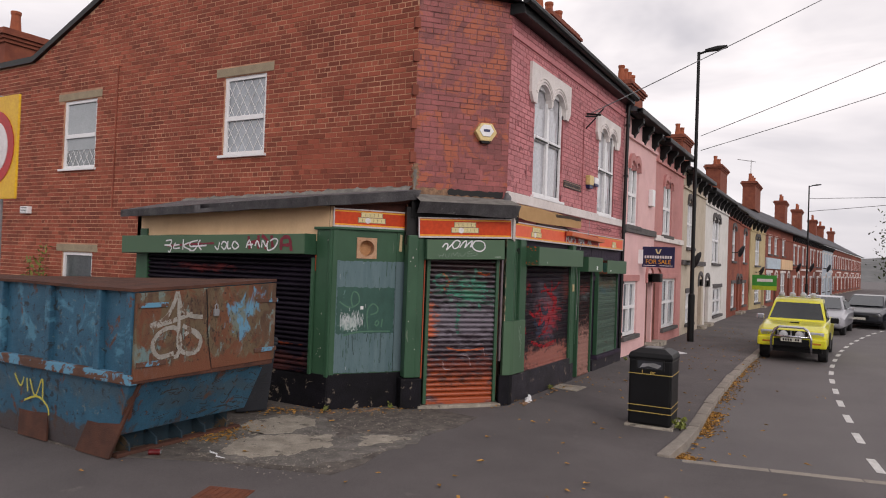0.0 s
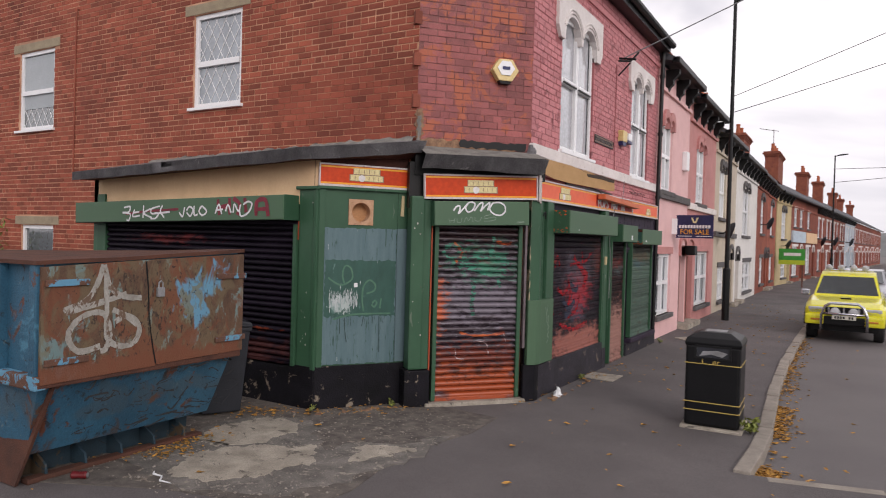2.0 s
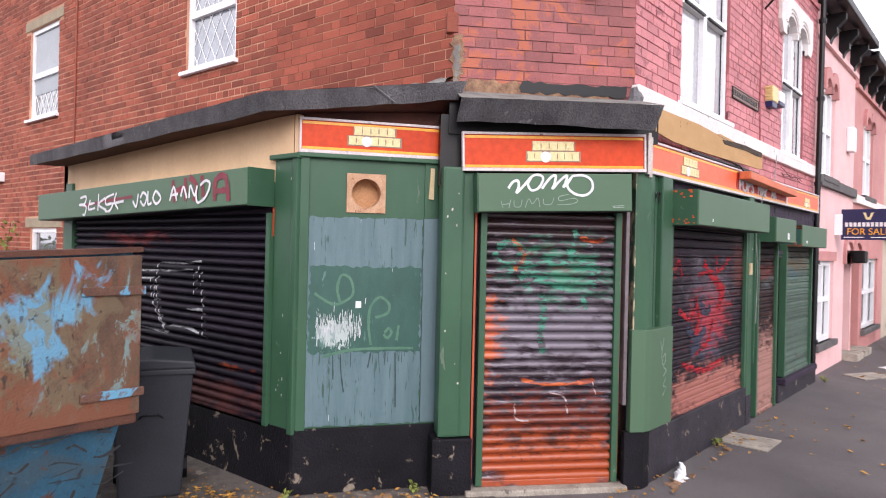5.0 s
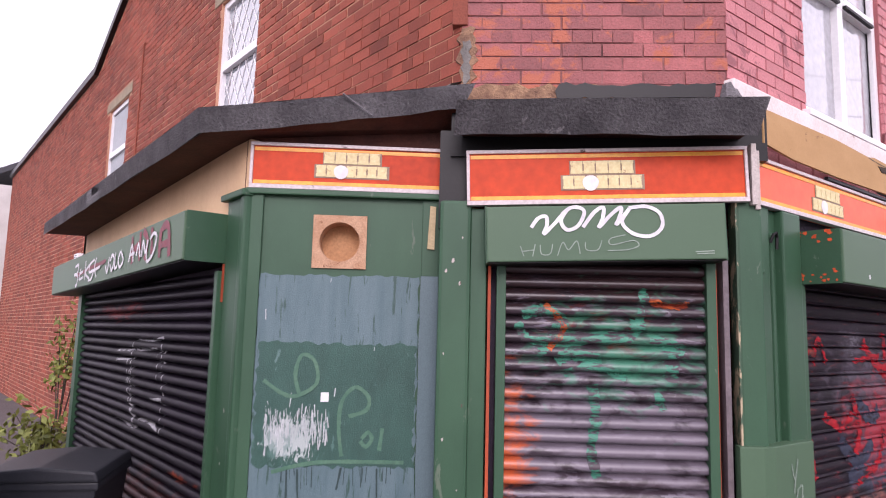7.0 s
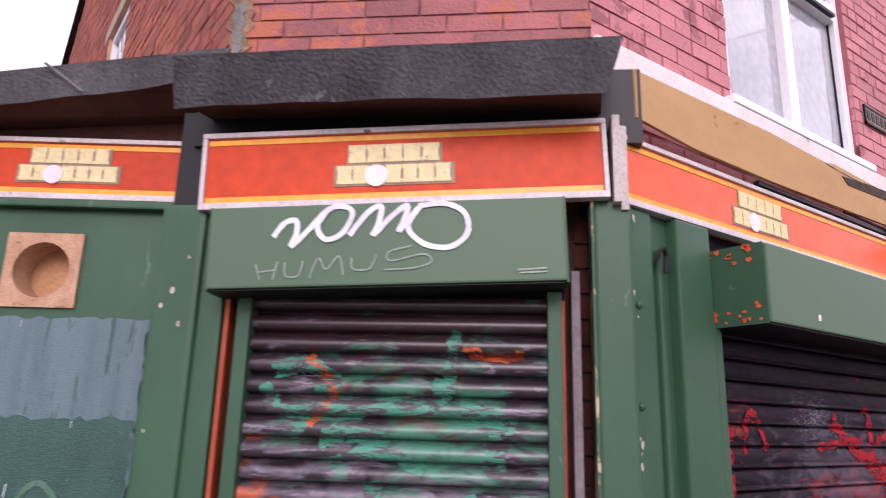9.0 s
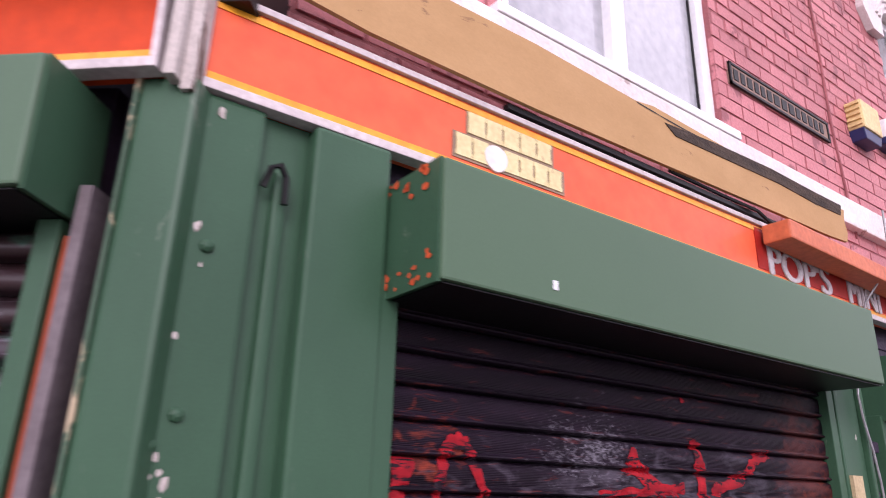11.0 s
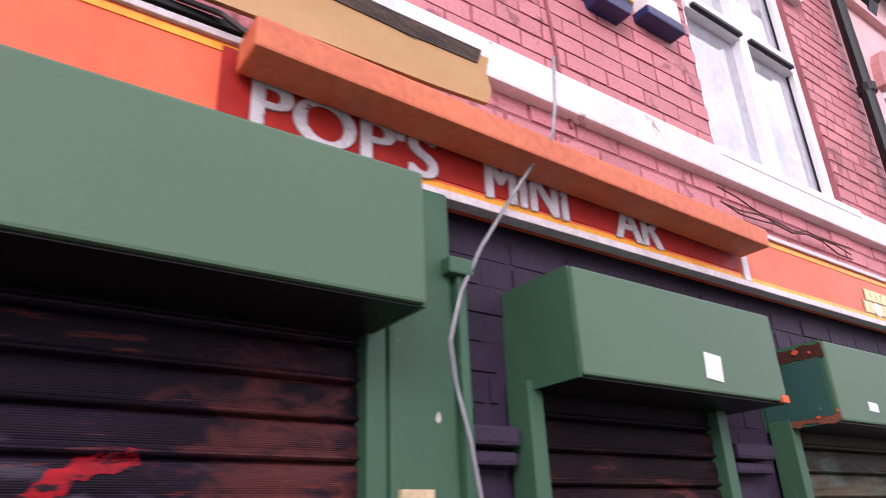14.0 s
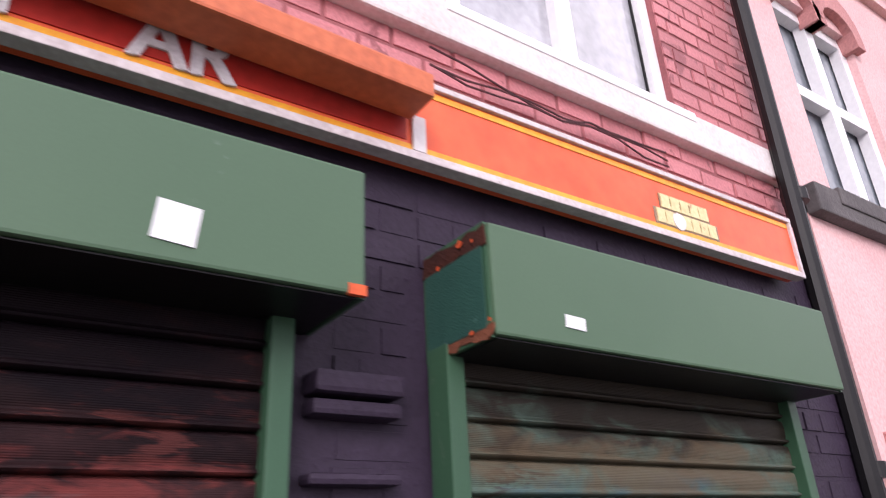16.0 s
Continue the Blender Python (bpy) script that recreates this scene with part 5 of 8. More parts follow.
    red = [[(2.957, 0.255), (2.984, 0.064)], [(2.96, 0.148), (3.183, 0.182)], [(3.159, 0.262), (3.164, 0.068)], [(3.225, 0.262), (3.334, 0.184), (3.294, 0.061)], [(3.416, 0.262), (3.44, 0.088)], [(3.604, 0.047), (3.62, 0.21), (3.756, 0.223), (3.798, 0.038)], [(3.622, 0.122), (3.777, 0.124)]]
    box_tag(H_SIDE, red, 0.05, 0, 1, 0, 1, SPRAY_RED, -0.2525, "graffiti", "dark red spray under the white tag", 0.4)
    box_tag(H_SIDE, [[(1.168, 0.105), (1.701, 0.136), (2.238, 0.149)]], 0.03, 0, 1, 0, 1, SPRAY_RED, -0.2525, "graffiti", "dark red spray line", 0.4)
    first = [[(1.132, 0.191), (1.263, 0.199), (1.233, 0.13), (1.101, 0.122), (1.266, 0.101), (1.236, 0.015), (1.191, 0.027)], [(1.36, 0.161), (1.319, 0.071), (1.471, 0.078)], [(1.331, 0.117), (1.457, 0.129)], [(1.548, 0.212), (1.533, 0.048)], [(1.689, 0.164), (1.55, 0.108), (1.715, 0.047)],
             [(1.875, 0.194), (1.713, 0.163), (1.714, 0.101), (1.849, 0.103), (1.792, 0.039), (1.692, 0.037)], [(1.849, 0.103), (2.076, 0.118)], [(1.932, 0.204), (1.889, 0.127), (1.965, 0.046)]]
    second = [[(2.256, 0.11), (2.321, 0.056), (2.36, 0.169)], [(2.397, 0.129), (2.448, 0.176), (2.515, 0.136), (2.467, 0.058), (2.398, 0.104)], [(2.534, 0.184), (2.537, 0.072), (2.602, 0.077)], [(2.673, 0.181), (2.626, 0.117), (2.686, 0.065), (2.763, 0.111), (2.683, 0.18)]]
    third = [[(2.915, 0.08), (2.981, 0.194), (3.03, 0.074)], [(2.937, 0.126), (3.051, 0.132)], [(3.097, 0.106), (3.139, 0.185), (3.194, 0.089)], [(3.228, 0.087), (3.248, 0.19), (3.315, 0.105), (3.355, 0.183)], [(3.335, 0.15), (3.358, 0.047), (3.481, 0.086), (3.54, 0.183), (3.479, 0.215), (3.397, 0.181)]]
    for word in (first, second, third):
        box_tag(H_SIDE, word, 0.023, 0, 1, 0, 1, SPRAY_WHITE, -0.2555, "graffiti", "jagged white spray tag", 0.3)
    # white tag outlines on the side shutter
    tg = thing("shutter_graffiti", "white sprayed outline tag on dark side shutter", "graffiti", SIDE)
    bm = bmesh.new()
    for pts in ([(2.243, 1.634), (2.62, 1.63), (2.99, 1.656)], [(1.783, 1.538), (2.324, 1.553), (2.857, 1.578)], [(1.758, 1.46), (2.118, 1.476)], [(2.243, 1.634), (2.174, 1.4), (2.155, 1.24)], [(2.091, 1.475), (2.138, 1.252), (2.374, 0.997)], [(2.197, 1.48), (2.235, 1.22), (2.4, 0.974)],
                [(2.857, 1.578), (2.866, 1.362)], [(2.938, 1.61), (2.994, 1.346), (3.016, 1.033), (3.061, 1.002)], [(2.756, 1.219), (3.007, 1.238)], [(1.808, 0.998), (2.375, 0.984)], [(2.447, 1.055), (2.74, 1.056), (2.971, 1.029)]):
        part("paint", slat_stroke(pts, 0.017, 0.0, 0.43, 1.63 / 23, 0.8), SPRAY_PALE_LINE, tg)
    # marks on the boarded panel
    pm = thing("panel_graffiti", "white smears and pale green scribbles on the board", "graffiti", PANEL)
    bm = bmesh.new()
    rnd = random.Random(5)
    for _ in range(130):
        u, z = 0.31 + rnd.uniform(-0.17, 0.17), 1.235 + rnd.gauss(0.0, 0.055)
        stroke(bm, [(u, z), (u + rnd.uniform(-0.008, 0.010), z - rnd.uniform(0.02, 0.09))], rnd.uniform(0.0015, 0.007), -0.0172, 0.8, 2)
    for _ in range(5):
        u, z = rnd.uniform(0.08, 1.0), rnd.choice([rnd.uniform(1.8, 2.03), rnd.uniform(0.45, 0.7), rnd.uniform(1.3, 1.9)])
        stroke(bm, [(u, z), (u + rnd.uniform(-0.004, 0.004), z - rnd.uniform(0.02, 0.07))], rnd.uniform(0.003, 0.006), -0.0168, 0.5, 2)
    part("smear", bm, SPRAY_SMEAR, pm, "scratched white smear")["kind"] = "stuff"
    bm = bmesh.new()
    for _ in range(16):
        u = rnd.uniform(0.10, 0.88)
        z = 1.005 - rnd.uniform(0, 0.008)
        stroke(bm, [(u, z), (u + rnd.uniform(-0.006, 0.006), z - rnd.uniform(0.03, 0.12))], rnd.uniform(0.002, 0.005), -0.0138, 0.5, 2)
    part("drip", bm, DRIP_DARK, pm, "dark runs in the flaking paint")["kind"] = "stuff"
    bm = bmesh.new()
    for pts in ([(0.123, 1.455), (0.227, 1.387), (0.307, 1.375), (0.41, 1.445), (0.395, 1.561), (0.325, 1.595), (0.293, 1.491), (0.318, 1.387)], [(0.559, 1.059), (0.539, 1.211), (0.552, 1.352), (0.622, 1.427), (0.694, 1.375), (0.684, 1.305), (0.59, 1.27)], [(0.664, 1.152), (0.699, 1.187), (0.719, 1.151), (0.688, 1.111), (0.657, 1.14)], [(0.775, 1.21), (0.761, 1.091)], [(0.19, 0.972), (0.442, 1.026), (0.895, 1.03)]):
        part("scribble", stroke(bmesh.new(), pts, 0.020, -0.0165, 0.3), SPRAY_GREEN, pm, "pale green spray scribble")
    part("sticker", one(0.435, 0.478, -0.021, -0.016, 1.345, 1.395), PAPER, pm)
    for pts in ([(0.327, 0.99), (0.335, 0.85), (0.357, 0.70)], [(0.27, 0.985), (0.275, 0.80)], [(0.751, 0.997), (0.757, 0.8), (0.761, 0.571)], [(0.56, 1.0), (0.539, 0.884)]):
        part("run", stroke(bmesh.new(), pts, 0.010, -0.0168, 0.6), DRIP_DARK, pm, "dark run of paint")
    # red strokes on the street shutter
    rg = thing("shutter_graffiti", "red sprayed letters on dark street shutter", "graffiti", STREET)
    bm = bmesh.new()
    bay = (0.02, 0.37, 1.75 / 21)
    for pts, w in (([(1.41, 1.734), (1.662, 1.585), (1.993, 1.468), (1.909, 1.339)], 0.075), ([(0.60, 1.70), (0.585, 1.363), (0.65, 0.944)], 0.05), ([(0.916, 0.805), (1.42, 0.689), (2.044, 0.733)], 0.06), ([(1.202, 1.411), (1.306, 1.202), (1.225, 1.045)], 0.07),
                   ([(1.69, 1.178), (1.58, 0.974), (1.236, 0.882)], 0.06), ([(1.75, 1.56), (1.9, 1.42), (1.86, 1.25)], 0.10), ([(0.8, 1.3), (1.05, 1.22), (1.2, 1.3)], 0.05)):
        part("paint", slat_stroke(pts, w, *bay, 0.7, SLAT_FLAT), SPRAY_BRIGHT_RED, rg)
    for pts, w in (([(0.70, 1.593), (0.725, 1.711), (0.755, 1.747), (0.80, 1.72), (0.86, 1.598)], 0.034), ([(1.273, 1.62), (1.5, 1.64), (1.679, 1.655)], 0.03), ([(1.745, 1.81), (1.77, 1.746), (1.775, 1.60)], 0.05), ([(1.829, 1.647), (2.02, 1.70), (2.12, 1.765), (2.21, 1.784)], 0.035), ([(1.70, 1.935), (1.74, 1.94)], 0.016)):
        part("paint", slat_stroke(pts, w, *bay, 0.8, SLAT_FLAT), SPRAY_BRIGHT_RED, rg)
    for pts in ([(1.0, 1.15), (1.25, 1.0), (1.5, 1.1)], [(1.3, 1.35), (1.5, 1.25), (1.62, 1.3)], [(1.1, 0.92), (1.35, 0.95)]):
        part("paint", slat_stroke(pts, 0.09, *bay, 0.8, SLAT_FLAT), SPRAY_SLATE, rg, "dull blue-grey sprayed fill")
    # door shutter drips: teal, white and orange sprayed lines
    dg = thing("shutter_graffiti", "teal and orange sprayed lines on corner door shutter", "graffiti", CHAMF)
    door = (0.02, 0.01, 2.12 / 29)
    teal = [[(0.254, 1.797), (0.30, 1.72), (0.40, 1.683), (0.361, 1.621)], [(0.28, 1.841), (0.39, 1.867), (0.495, 1.819), (0.427, 1.733)], [(0.359, 1.692), (0.602, 1.72), (0.848, 1.741), (0.889, 1.82)], [(0.928, 1.992), (0.908, 1.896), (0.904, 1.777)], [(0.95, 1.72), (1.065, 1.70), (1.13, 1.66)],
            [(1.04, 1.70), (1.065, 1.62), (1.06, 1.50)], [(0.501, 1.533), (0.64, 1.579), (0.825, 1.52)], [(0.649, 1.484), (0.667, 1.315), (0.643, 1.146), (0.675, 1.011)], [(0.46, 1.60), (0.55, 1.64), (0.70, 1.60)], [(0.98, 1.45), (1.02, 1.36)]]
    for k, pts in enumerate(teal):
        part("paint", slat_stroke(pts, 0.040 + 0.012 * (k % 3), *door, 0.7), SPRAY_TEAL, dg, "teal sprayed line")
    for pts in ([(0.40, 1.90), (0.50, 1.78), (0.42, 1.66)], [(0.95, 1.93), (1.05, 1.90), (1.16, 1.91)], [(0.5, 0.80), (0.75, 0.76), (1.1, 0.79)]):
        part("paint", slat_stroke(pts, 0.030, *door, 0.8), SPRAY_ORANGE, dg, "orange-red sprayed line")
    for pts in ([(0.72, 0.70), (0.85, 0.66), (0.88, 0.52)], [(0.45, 0.62), (0.46, 0.50), (0.56, 0.48)], [(1.08, 0.78), (1.11, 0.68)]):
        part("paint", slat_stroke(pts, 0.012, *door, 0.8), SPRAY_PALE, dg, "pale thin sprayed line")
    # papers and labels on the boxes
    for u, z, a, b, r in ((3.675, 2.052, 0.058, 0.038, 5), (4.61, 2.004, 0.05, 0.016, 3)):
        bm = prism([(-a / 2 * 1.3, -b), (a / 2 * 1.3, -b), (a / 2 * 1.3, b), (-a / 2 * 1.3, b)], -0.003, 0.0)
        tagged(part("paper_label", bm, PAPER, None, matrix=STREET @ pose(u, -0.2, z, 0, r, 0)), "small white paper label stuck on green box", "label")
    for u, z, m in ((0.852, 2.115, H_BAY), ):
        part("chip", one(u, u + 0.016, -0.253, -0.248, z - 0.012, z + 0.012), PAPER, m, "pale paint chip")
    rnd = random.Random(2)
    for box, u, zlo, zhi, n in ((H_BAY, 0.507, 2.07, 2.36, 26), (H_GREEN, 4.353, 1.94, 2.2, 5)):
        bm = bmesh.new()
        for _ in range(n):
            z = rnd.choice([zlo + abs(rnd.gauss(0, 0.03)), zhi - abs(rnd.gauss(0, 0.03))])
            y = rnd.uniform(-0.22, 0.0)
            s = rnd.uniform(0.004, 0.017)
            ring = [bm.verts.new((u - 0.0035, y + s * rnd.uniform(0.6, 1.2) * math.cos(q), z + s * rnd.uniform(0.4, 0.9) * math.sin(q))) for q in (k * 0.785 for k in range(8))]
            bm.faces.new(ring)
        part("primer_chip", bm, ORANGE_PRIMER, box, "bright orange primer where paint has gone")["kind"] = "stuff"
    part("primer_chip", one(4.005, 4.043, -0.203, -0.19, 1.978, 2.0), ORANGE_PRIMER, H_NARROW, "bright orange primer corner")
    # Flat dark sheet: the hollow's depth and shade are only its colour.
    part("open_end", one(4.354, 4.3565, -0.178, 0.06, 1.965, 2.165), BOARD_DARK, H_GREEN, "dark green sheet for the shaded hollow of the open end")
    part("rust_rim", prism(ragged(-0.195, 0.07, 2.165, 2.215, 0.008, 41, 0.03), -0.004, 0.0), RUST_DARK, H_GREEN, "rusty torn top of the open end", matrix=pose(4.3555, 0, 0, 0, 0, 90) @ pose(0, 0, 0))
    part("rust_rim", prism(ragged(-0.195, 0.05, 1.945, 1.972, 0.008, 42, 0.02), -0.004, 0.0), RUST, H_GREEN, "rusty torn lower edge", matrix=pose(4.3555, 0, 0, 0, 0, 90))
    rnd = random.Random(61)
    for frame_m, spots in ((STREET, [(rnd.uniform(0.0, 0.07), rnd.uniform(1.25, 2.42), -0.0125) for _ in range(22)] + [(rnd.uniform(2.71, 2.88), rnd.uniform(1.3, 2.2), -0.0325) for _ in range(7)]), (CHAMF, [(rnd.uniform(-0.16, -0.01), rnd.uniform(0.5, 2.35), -0.0575) for _ in range(9)]), (SIDE, [(rnd.uniform(4.02, 4.23), rnd.uniform(0.5, 2.4), -0.0145) for _ in range(8)])):
        fl = tagged(new("paint_chips"), "pale chips in the green paint of a post", "paint chips", kind="stuff")
        fl.matrix_world = frame_m
        bm = bmesh.new()
        for u, z, y in spots:
            r = rnd.uniform(0.004, 0.011)
            bm.faces.new([bm.verts.new((u + r * rnd.uniform(0.5, 1.1) * math.cos(q), y, z + r * rnd.uniform(0.7, 1.9) * math.sin(q))) for q in (k * 0.9 for k in range(7))])
        part("chips", bm, PEELED_WHITE, fl)["kind"] = "stuff"
    # cables and fittings on the street side
    cb = thing("hanging_cable", "loose grey cable hanging beside the narrow door", "cable", STREET)
    bm = bmesh.new()
    tube(bm, [(3.22, -0.16, 2.98), (3.20, -0.16, 2.80), (3.18, -0.155, 2.69), (3.09, -0.06, 2.51), (2.96, -0.06, 2.32), (2.89, -0.06, 2.19), (2.85, -0.06, 2.06), (2.86, -0.06, 1.96), (2.89, -0.065, 1.83), (2.91, -0.065, 1.71), (2.93, -0.06, 1.4), (2.90, -0.06, 1.05)], 0.0052, 6)
    part("cable_run", bm, GALV, cb)
    part("clamp", one(2.855, 2.93, -0.065, -0.02, 2.235, 2.28), GREEN, cb, "painted pipe clamp", bevel=0.006)
    bp = tagged(part("blanking_plate", one(2.718, 2.80, -0.045, -0.028, 1.60, 1.73), TAN_PALE, None, matrix=STREET), "pale timber blanking plate on the green post", "plate")
    for u, z in ((0.017, 1.69), (0.06, 1.75), (0.40, 1.45), (0.05, 1.35), (0.07, 2.1)):
        bm = lathe(bmesh.new(), [(0.016, 0), (0.014, 0.008), (0.005, 0.014)], 8)
        tagged(part("bolt", bm, GREEN, None, matrix=STREET @ pose(u, -0.010, z, 90)), "green painted bolt head", "bolt", group="bolts on corner post")
    hk = bmesh.new()
    tube(hk, [(0.175, -0.01, 2.27), (0.185, -0.025, 2.315), (0.205, -0.03, 2.325), (0.222, -0.025, 2.30), (0.225, -0.02, 2.235)], 0.009, 6)
    tagged(part("hook", hk, BLACK_METAL, None, matrix=STREET), "small black hook on green post", "hook")
    # flaky paint on the frieze and torn cable bundle
    FRIEZE_WIRE = mat("paint_splashed_wire", (0.10, 0.035, 0.038), (0.04, 0.018, 0.02), 0.7, 20, 80, 0.0)
    fr = thing("frieze_cable", "dark loose wires hanging under the white band", "cable", USTREET)
    bm = bmesh.new()
    rnd = random.Random(21)
    for k in range(3):
        pts = [(4.4 + i * 0.14, -0.045, 2.99 - 0.03 * k - 0.05 * math.sin(i * 0.5 + k) - 0.012 * i + rnd.uniform(-0.02, 0.02)) for i in range(9)]
        tube(bm, pts, 0.004, 5)
    part("wire", bm, FRIEZE_WIRE, fr)
    dp = thing("downpipe", "black cast iron downpipe between two houses", "downpipe", USTREET)
    bm = bmesh.new()
    tube(bm, [(6.44, -0.09, 5.95), (6.38, -0.09, 4.2), (6.33, -0.09, 2.9), (6.30, -0.09, 1.7), (6.29, -0.08, PAVE)], 0.042, 10)
    part("pipe", bm, BLACK_METAL, dp)
    for z in (0.5, 1.7, 2.9, 4.2, 5.4):
        part("collar", lathe(bmesh.new(), [(0.058, 0), (0.058, 0.06)], 12, (6.29 + 0.025 * z, -0.088, z)), BLACK_METAL, dp)
    # nameplate
    npl = thing("street_nameplate", "old black framed street nameplate with worn marks", "nameplate", USTREET)
    part("plate", one(2.455, 3.435, -0.016, 0.0, 3.545, 3.67), TAN_DARK, npl, bevel=0.004)
    for a, b, c, d in ((2.455, 3.435, 3.545, 3.558), (2.455, 3.435, 3.657, 3.67), (2.455, 2.47, 3.545, 3.67), (3.42, 3.435, 3.545, 3.67)):
        part("rim", one(a, b, -0.022, -0.01, c, d), BLACK_METAL, npl)
    rnd = random.Random(4)
    x = 2.49
    while x < 3.37:
        w = rnd.uniform(0.035, 0.055)
        part("worn_bar", one(x, x + w, -0.02, -0.014, 3.578, 3.64), BLACK_METAL, npl)
        x += w + 0.022
    # alarm boxes
    al = thing("alarm_box", "hexagonal yellow and white alarm bell box", "alarm", UCHAM)
    c = (1.10, 4.06)
    hexa = [(c[0] + 0.175 * math.cos(a), c[1] + 0.155 * math.sin(a)) for a in (math.pi / 3 * k for k in range(6))]
    part("case", prism(hexa, -0.10, 0.0), YELLOW_PLASTIC, al, bevel=0.01)
    inner = [(c[0] + 0.115 * math.cos(a), c[1] + 0.02 + 0.10 * math.sin(a)) for a in (math.pi / 3 * k for k in range(6))]
    part("cover", prism(inner, -0.112, -0.09), UPVC, al, "white front cover")
    part("emblem_block", one(c[0] - 0.05, c[0] + 0.05, -0.116, -0.11, c[1] + 0.0, c[1] + 0.04), BLUE_PLASTIC, al)
    part("lamp_base", prism([(c[0] - 0.06, c[1] - 0.17), (c[0] + 0.06, c[1] - 0.17), (c[0] + 0.085, c[1] - 0.13), (c[0] - 0.085, c[1] - 0.13)], -0.09, -0.01), BLACK_PLASTIC, al)
    al2 = thing("alarm_box", "yellow alarm bell box with louvred side and blue base", "alarm", USTREET)
    part("case", prism([(3.74, 3.73), (3.98, 3.73), (3.98, 3.92), (3.74, 3.92)], -0.10, 0.0), YELLOW_PLASTIC, al2, bevel=0.012)
    for z in (3.75, 3.785, 3.82, 3.855, 3.89):
        part("louvre", one(3.728, 3.742, -0.09, -0.01, z, z + 0.014), YELLOW_PLASTIC, al2)
    part("base", prism([(3.76, 3.66), (3.95, 3.66), (3.98, 3.73), (3.74, 3.73)], -0.09, 0.0), BLUE_PLASTIC, al2, "blue lamp base", bevel=0.006)
    sm = thing("alarm_box", "small white alarm box with dark blue base", "alarm", USTREET)
    part("case", one(4.10, 4.33, -0.09, 0.0, 3.79, 3.92), UPVC, sm, bevel=0.012)
    part("base", one(4.08, 4.35, -0.09, 0.0, 3.74, 3.79), BLUE_PLASTIC, sm, "dark blue base", bevel=0.01)
    br = thing("wire_bracket", "dark iron wire bracket on the wall", "bracket", USTREET)
    bm = bmesh.new()
    tube(bm, [(3.65, 0, 5.15), (3.66, -0.3, 5.1)], 0.018, 6)
    tube(bm, [(3.45, -0.06, 5.05), (3.62, -0.22, 5.07), (3.80, -0.3, 5.25)], 0.018, 6)
    tube(bm, [(3.66, 0, 4.85), (3.66, -0.2, 5.05)], 0.014, 6)
    part("iron", bm, BLACK_METAL, br)
    bm = bmesh.new()
    tube(bm, [(3.50, -0.012, 5.0), (3.52, -0.012, 4.4), (3.50, -0.012, 3.7), (3.56, -0.012, 3.0)], 0.008, 5)
    part("cable", bm, JOINT_PINK, br, "painted cable clipped to wall")
    wl = thing("wall_light", "small white bulkhead box on brick", "light", GABLE)
    part("case", one(GX - 15.16, GX - 14.86, -0.10, 0.0, 2.79, 2.95), UPVC, wl, bevel=0.015)
    for k in range(4):
        part("slot", one(GX - 15.13, GX - 14.90, -0.104, -0.098, 2.815 + k * 0.032, 2.825 + k * 0.032), GREY_PLASTIC, wl)


SPRAY_WHITE = mat("white_spray_paint", (0.72, 0.72, 0.74), (0.5, 0.5, 0.52), 0.5, 9, 60, 0.0)
SPRAY_GREY = mat("grey_marker", (0.26, 0.33, 0.27), (0.16, 0.22, 0.18), 0.5, 9, 60, 0.0)
SPRAY_RED = mat("dark_red_spray", (0.20, 0.012, 0.03), (0.12, 0.01, 0.02), 0.5, 9, 60, 0.0)
SPRAY_BRIGHT_RED = mat("bright_red_spray", (0.40, 0.012, 0.018), (0.16, 0.007, 0.013), 0.6, 10, 60, 0.0, wear=(0.016, 0.008, 0.013), wear_amt=0.44, wear_scale=9, streak=0.3, spec=0.15)
SPRAY_SMEAR = mat("scraped_white", (0.52, 0.55, 0.56), (0.30, 0.35, 0.35), 0.6, 16, 60, 0.0)
SPRAY_PALE_LINE = mat("chalky_white_spray", (0.50, 0.50, 0.52), (0.28, 0.28, 0.30), 0.6, 14, 60, 0.0, wear=(0.02, 0.016, 0.022), wear_amt=0.38, wear_scale=18)
SPRAY_SLATE = mat("blue_grey_spray", (0.045, 0.055, 0.085), (0.02, 0.024, 0.04), 0.6, 9, 60, 0.0, wear=(0.012, 0.007, 0.011), wear_amt=0.4, wear_scale=9, streak=0.3, spec=0.15)
SPRAY_GREEN = mat("pale_green_spray", (0.075, 0.17, 0.11), (0.045, 0.13, 0.085), 0.5, 9, 60, 0.0)
SPRAY_TEAL = mat("teal_spray", (0.05, 0.26, 0.17), (0.04, 0.17, 0.12), 0.45, 12, 60, 0.0, wear=(0.06, 0.045, 0.055), wear_amt=0.50, wear_scale=9, streak=0.25)
SPRAY_ORANGE = mat("orange_spray", (0.52, 0.12, 0.035), (0.36, 0.065, 0.02), 0.45, 12, 60, 0.0, wear=(0.22, 0.04, 0.02), wear_amt=0.5, wear_scale=9, streak=0.25)
SPRAY_PALE = mat("pale_spray", (0.45, 0.36, 0.36), (0.3, 0.2, 0.2), 0.5, 12, 60, 0.0, wear=(0.08, 0.05, 0.06), wear_amt=0.4, wear_scale=14)
DRIP_DARK = mat("dark_paint_run", (0.025, 0.055, 0.055), None, 0.6, 9, 60, 0.0)
TAN_DARK = mat("aged_cast_plate", (0.30, 0.20, 0.15), (0.2, 0.12, 0.1), 0.7, 9, 60, 0.2)
YELLOW_PLASTIC = mat("aged_yellow_plastic", (0.70, 0.55, 0.26), (0.60, 0.45, 0.19), 0.45, 4, 40, 0.0)
BLUE_PLASTIC = mat("navy_plastic", (0.018, 0.025, 0.10), None, 0.4, 4, 40, 0.0)
shop_details()


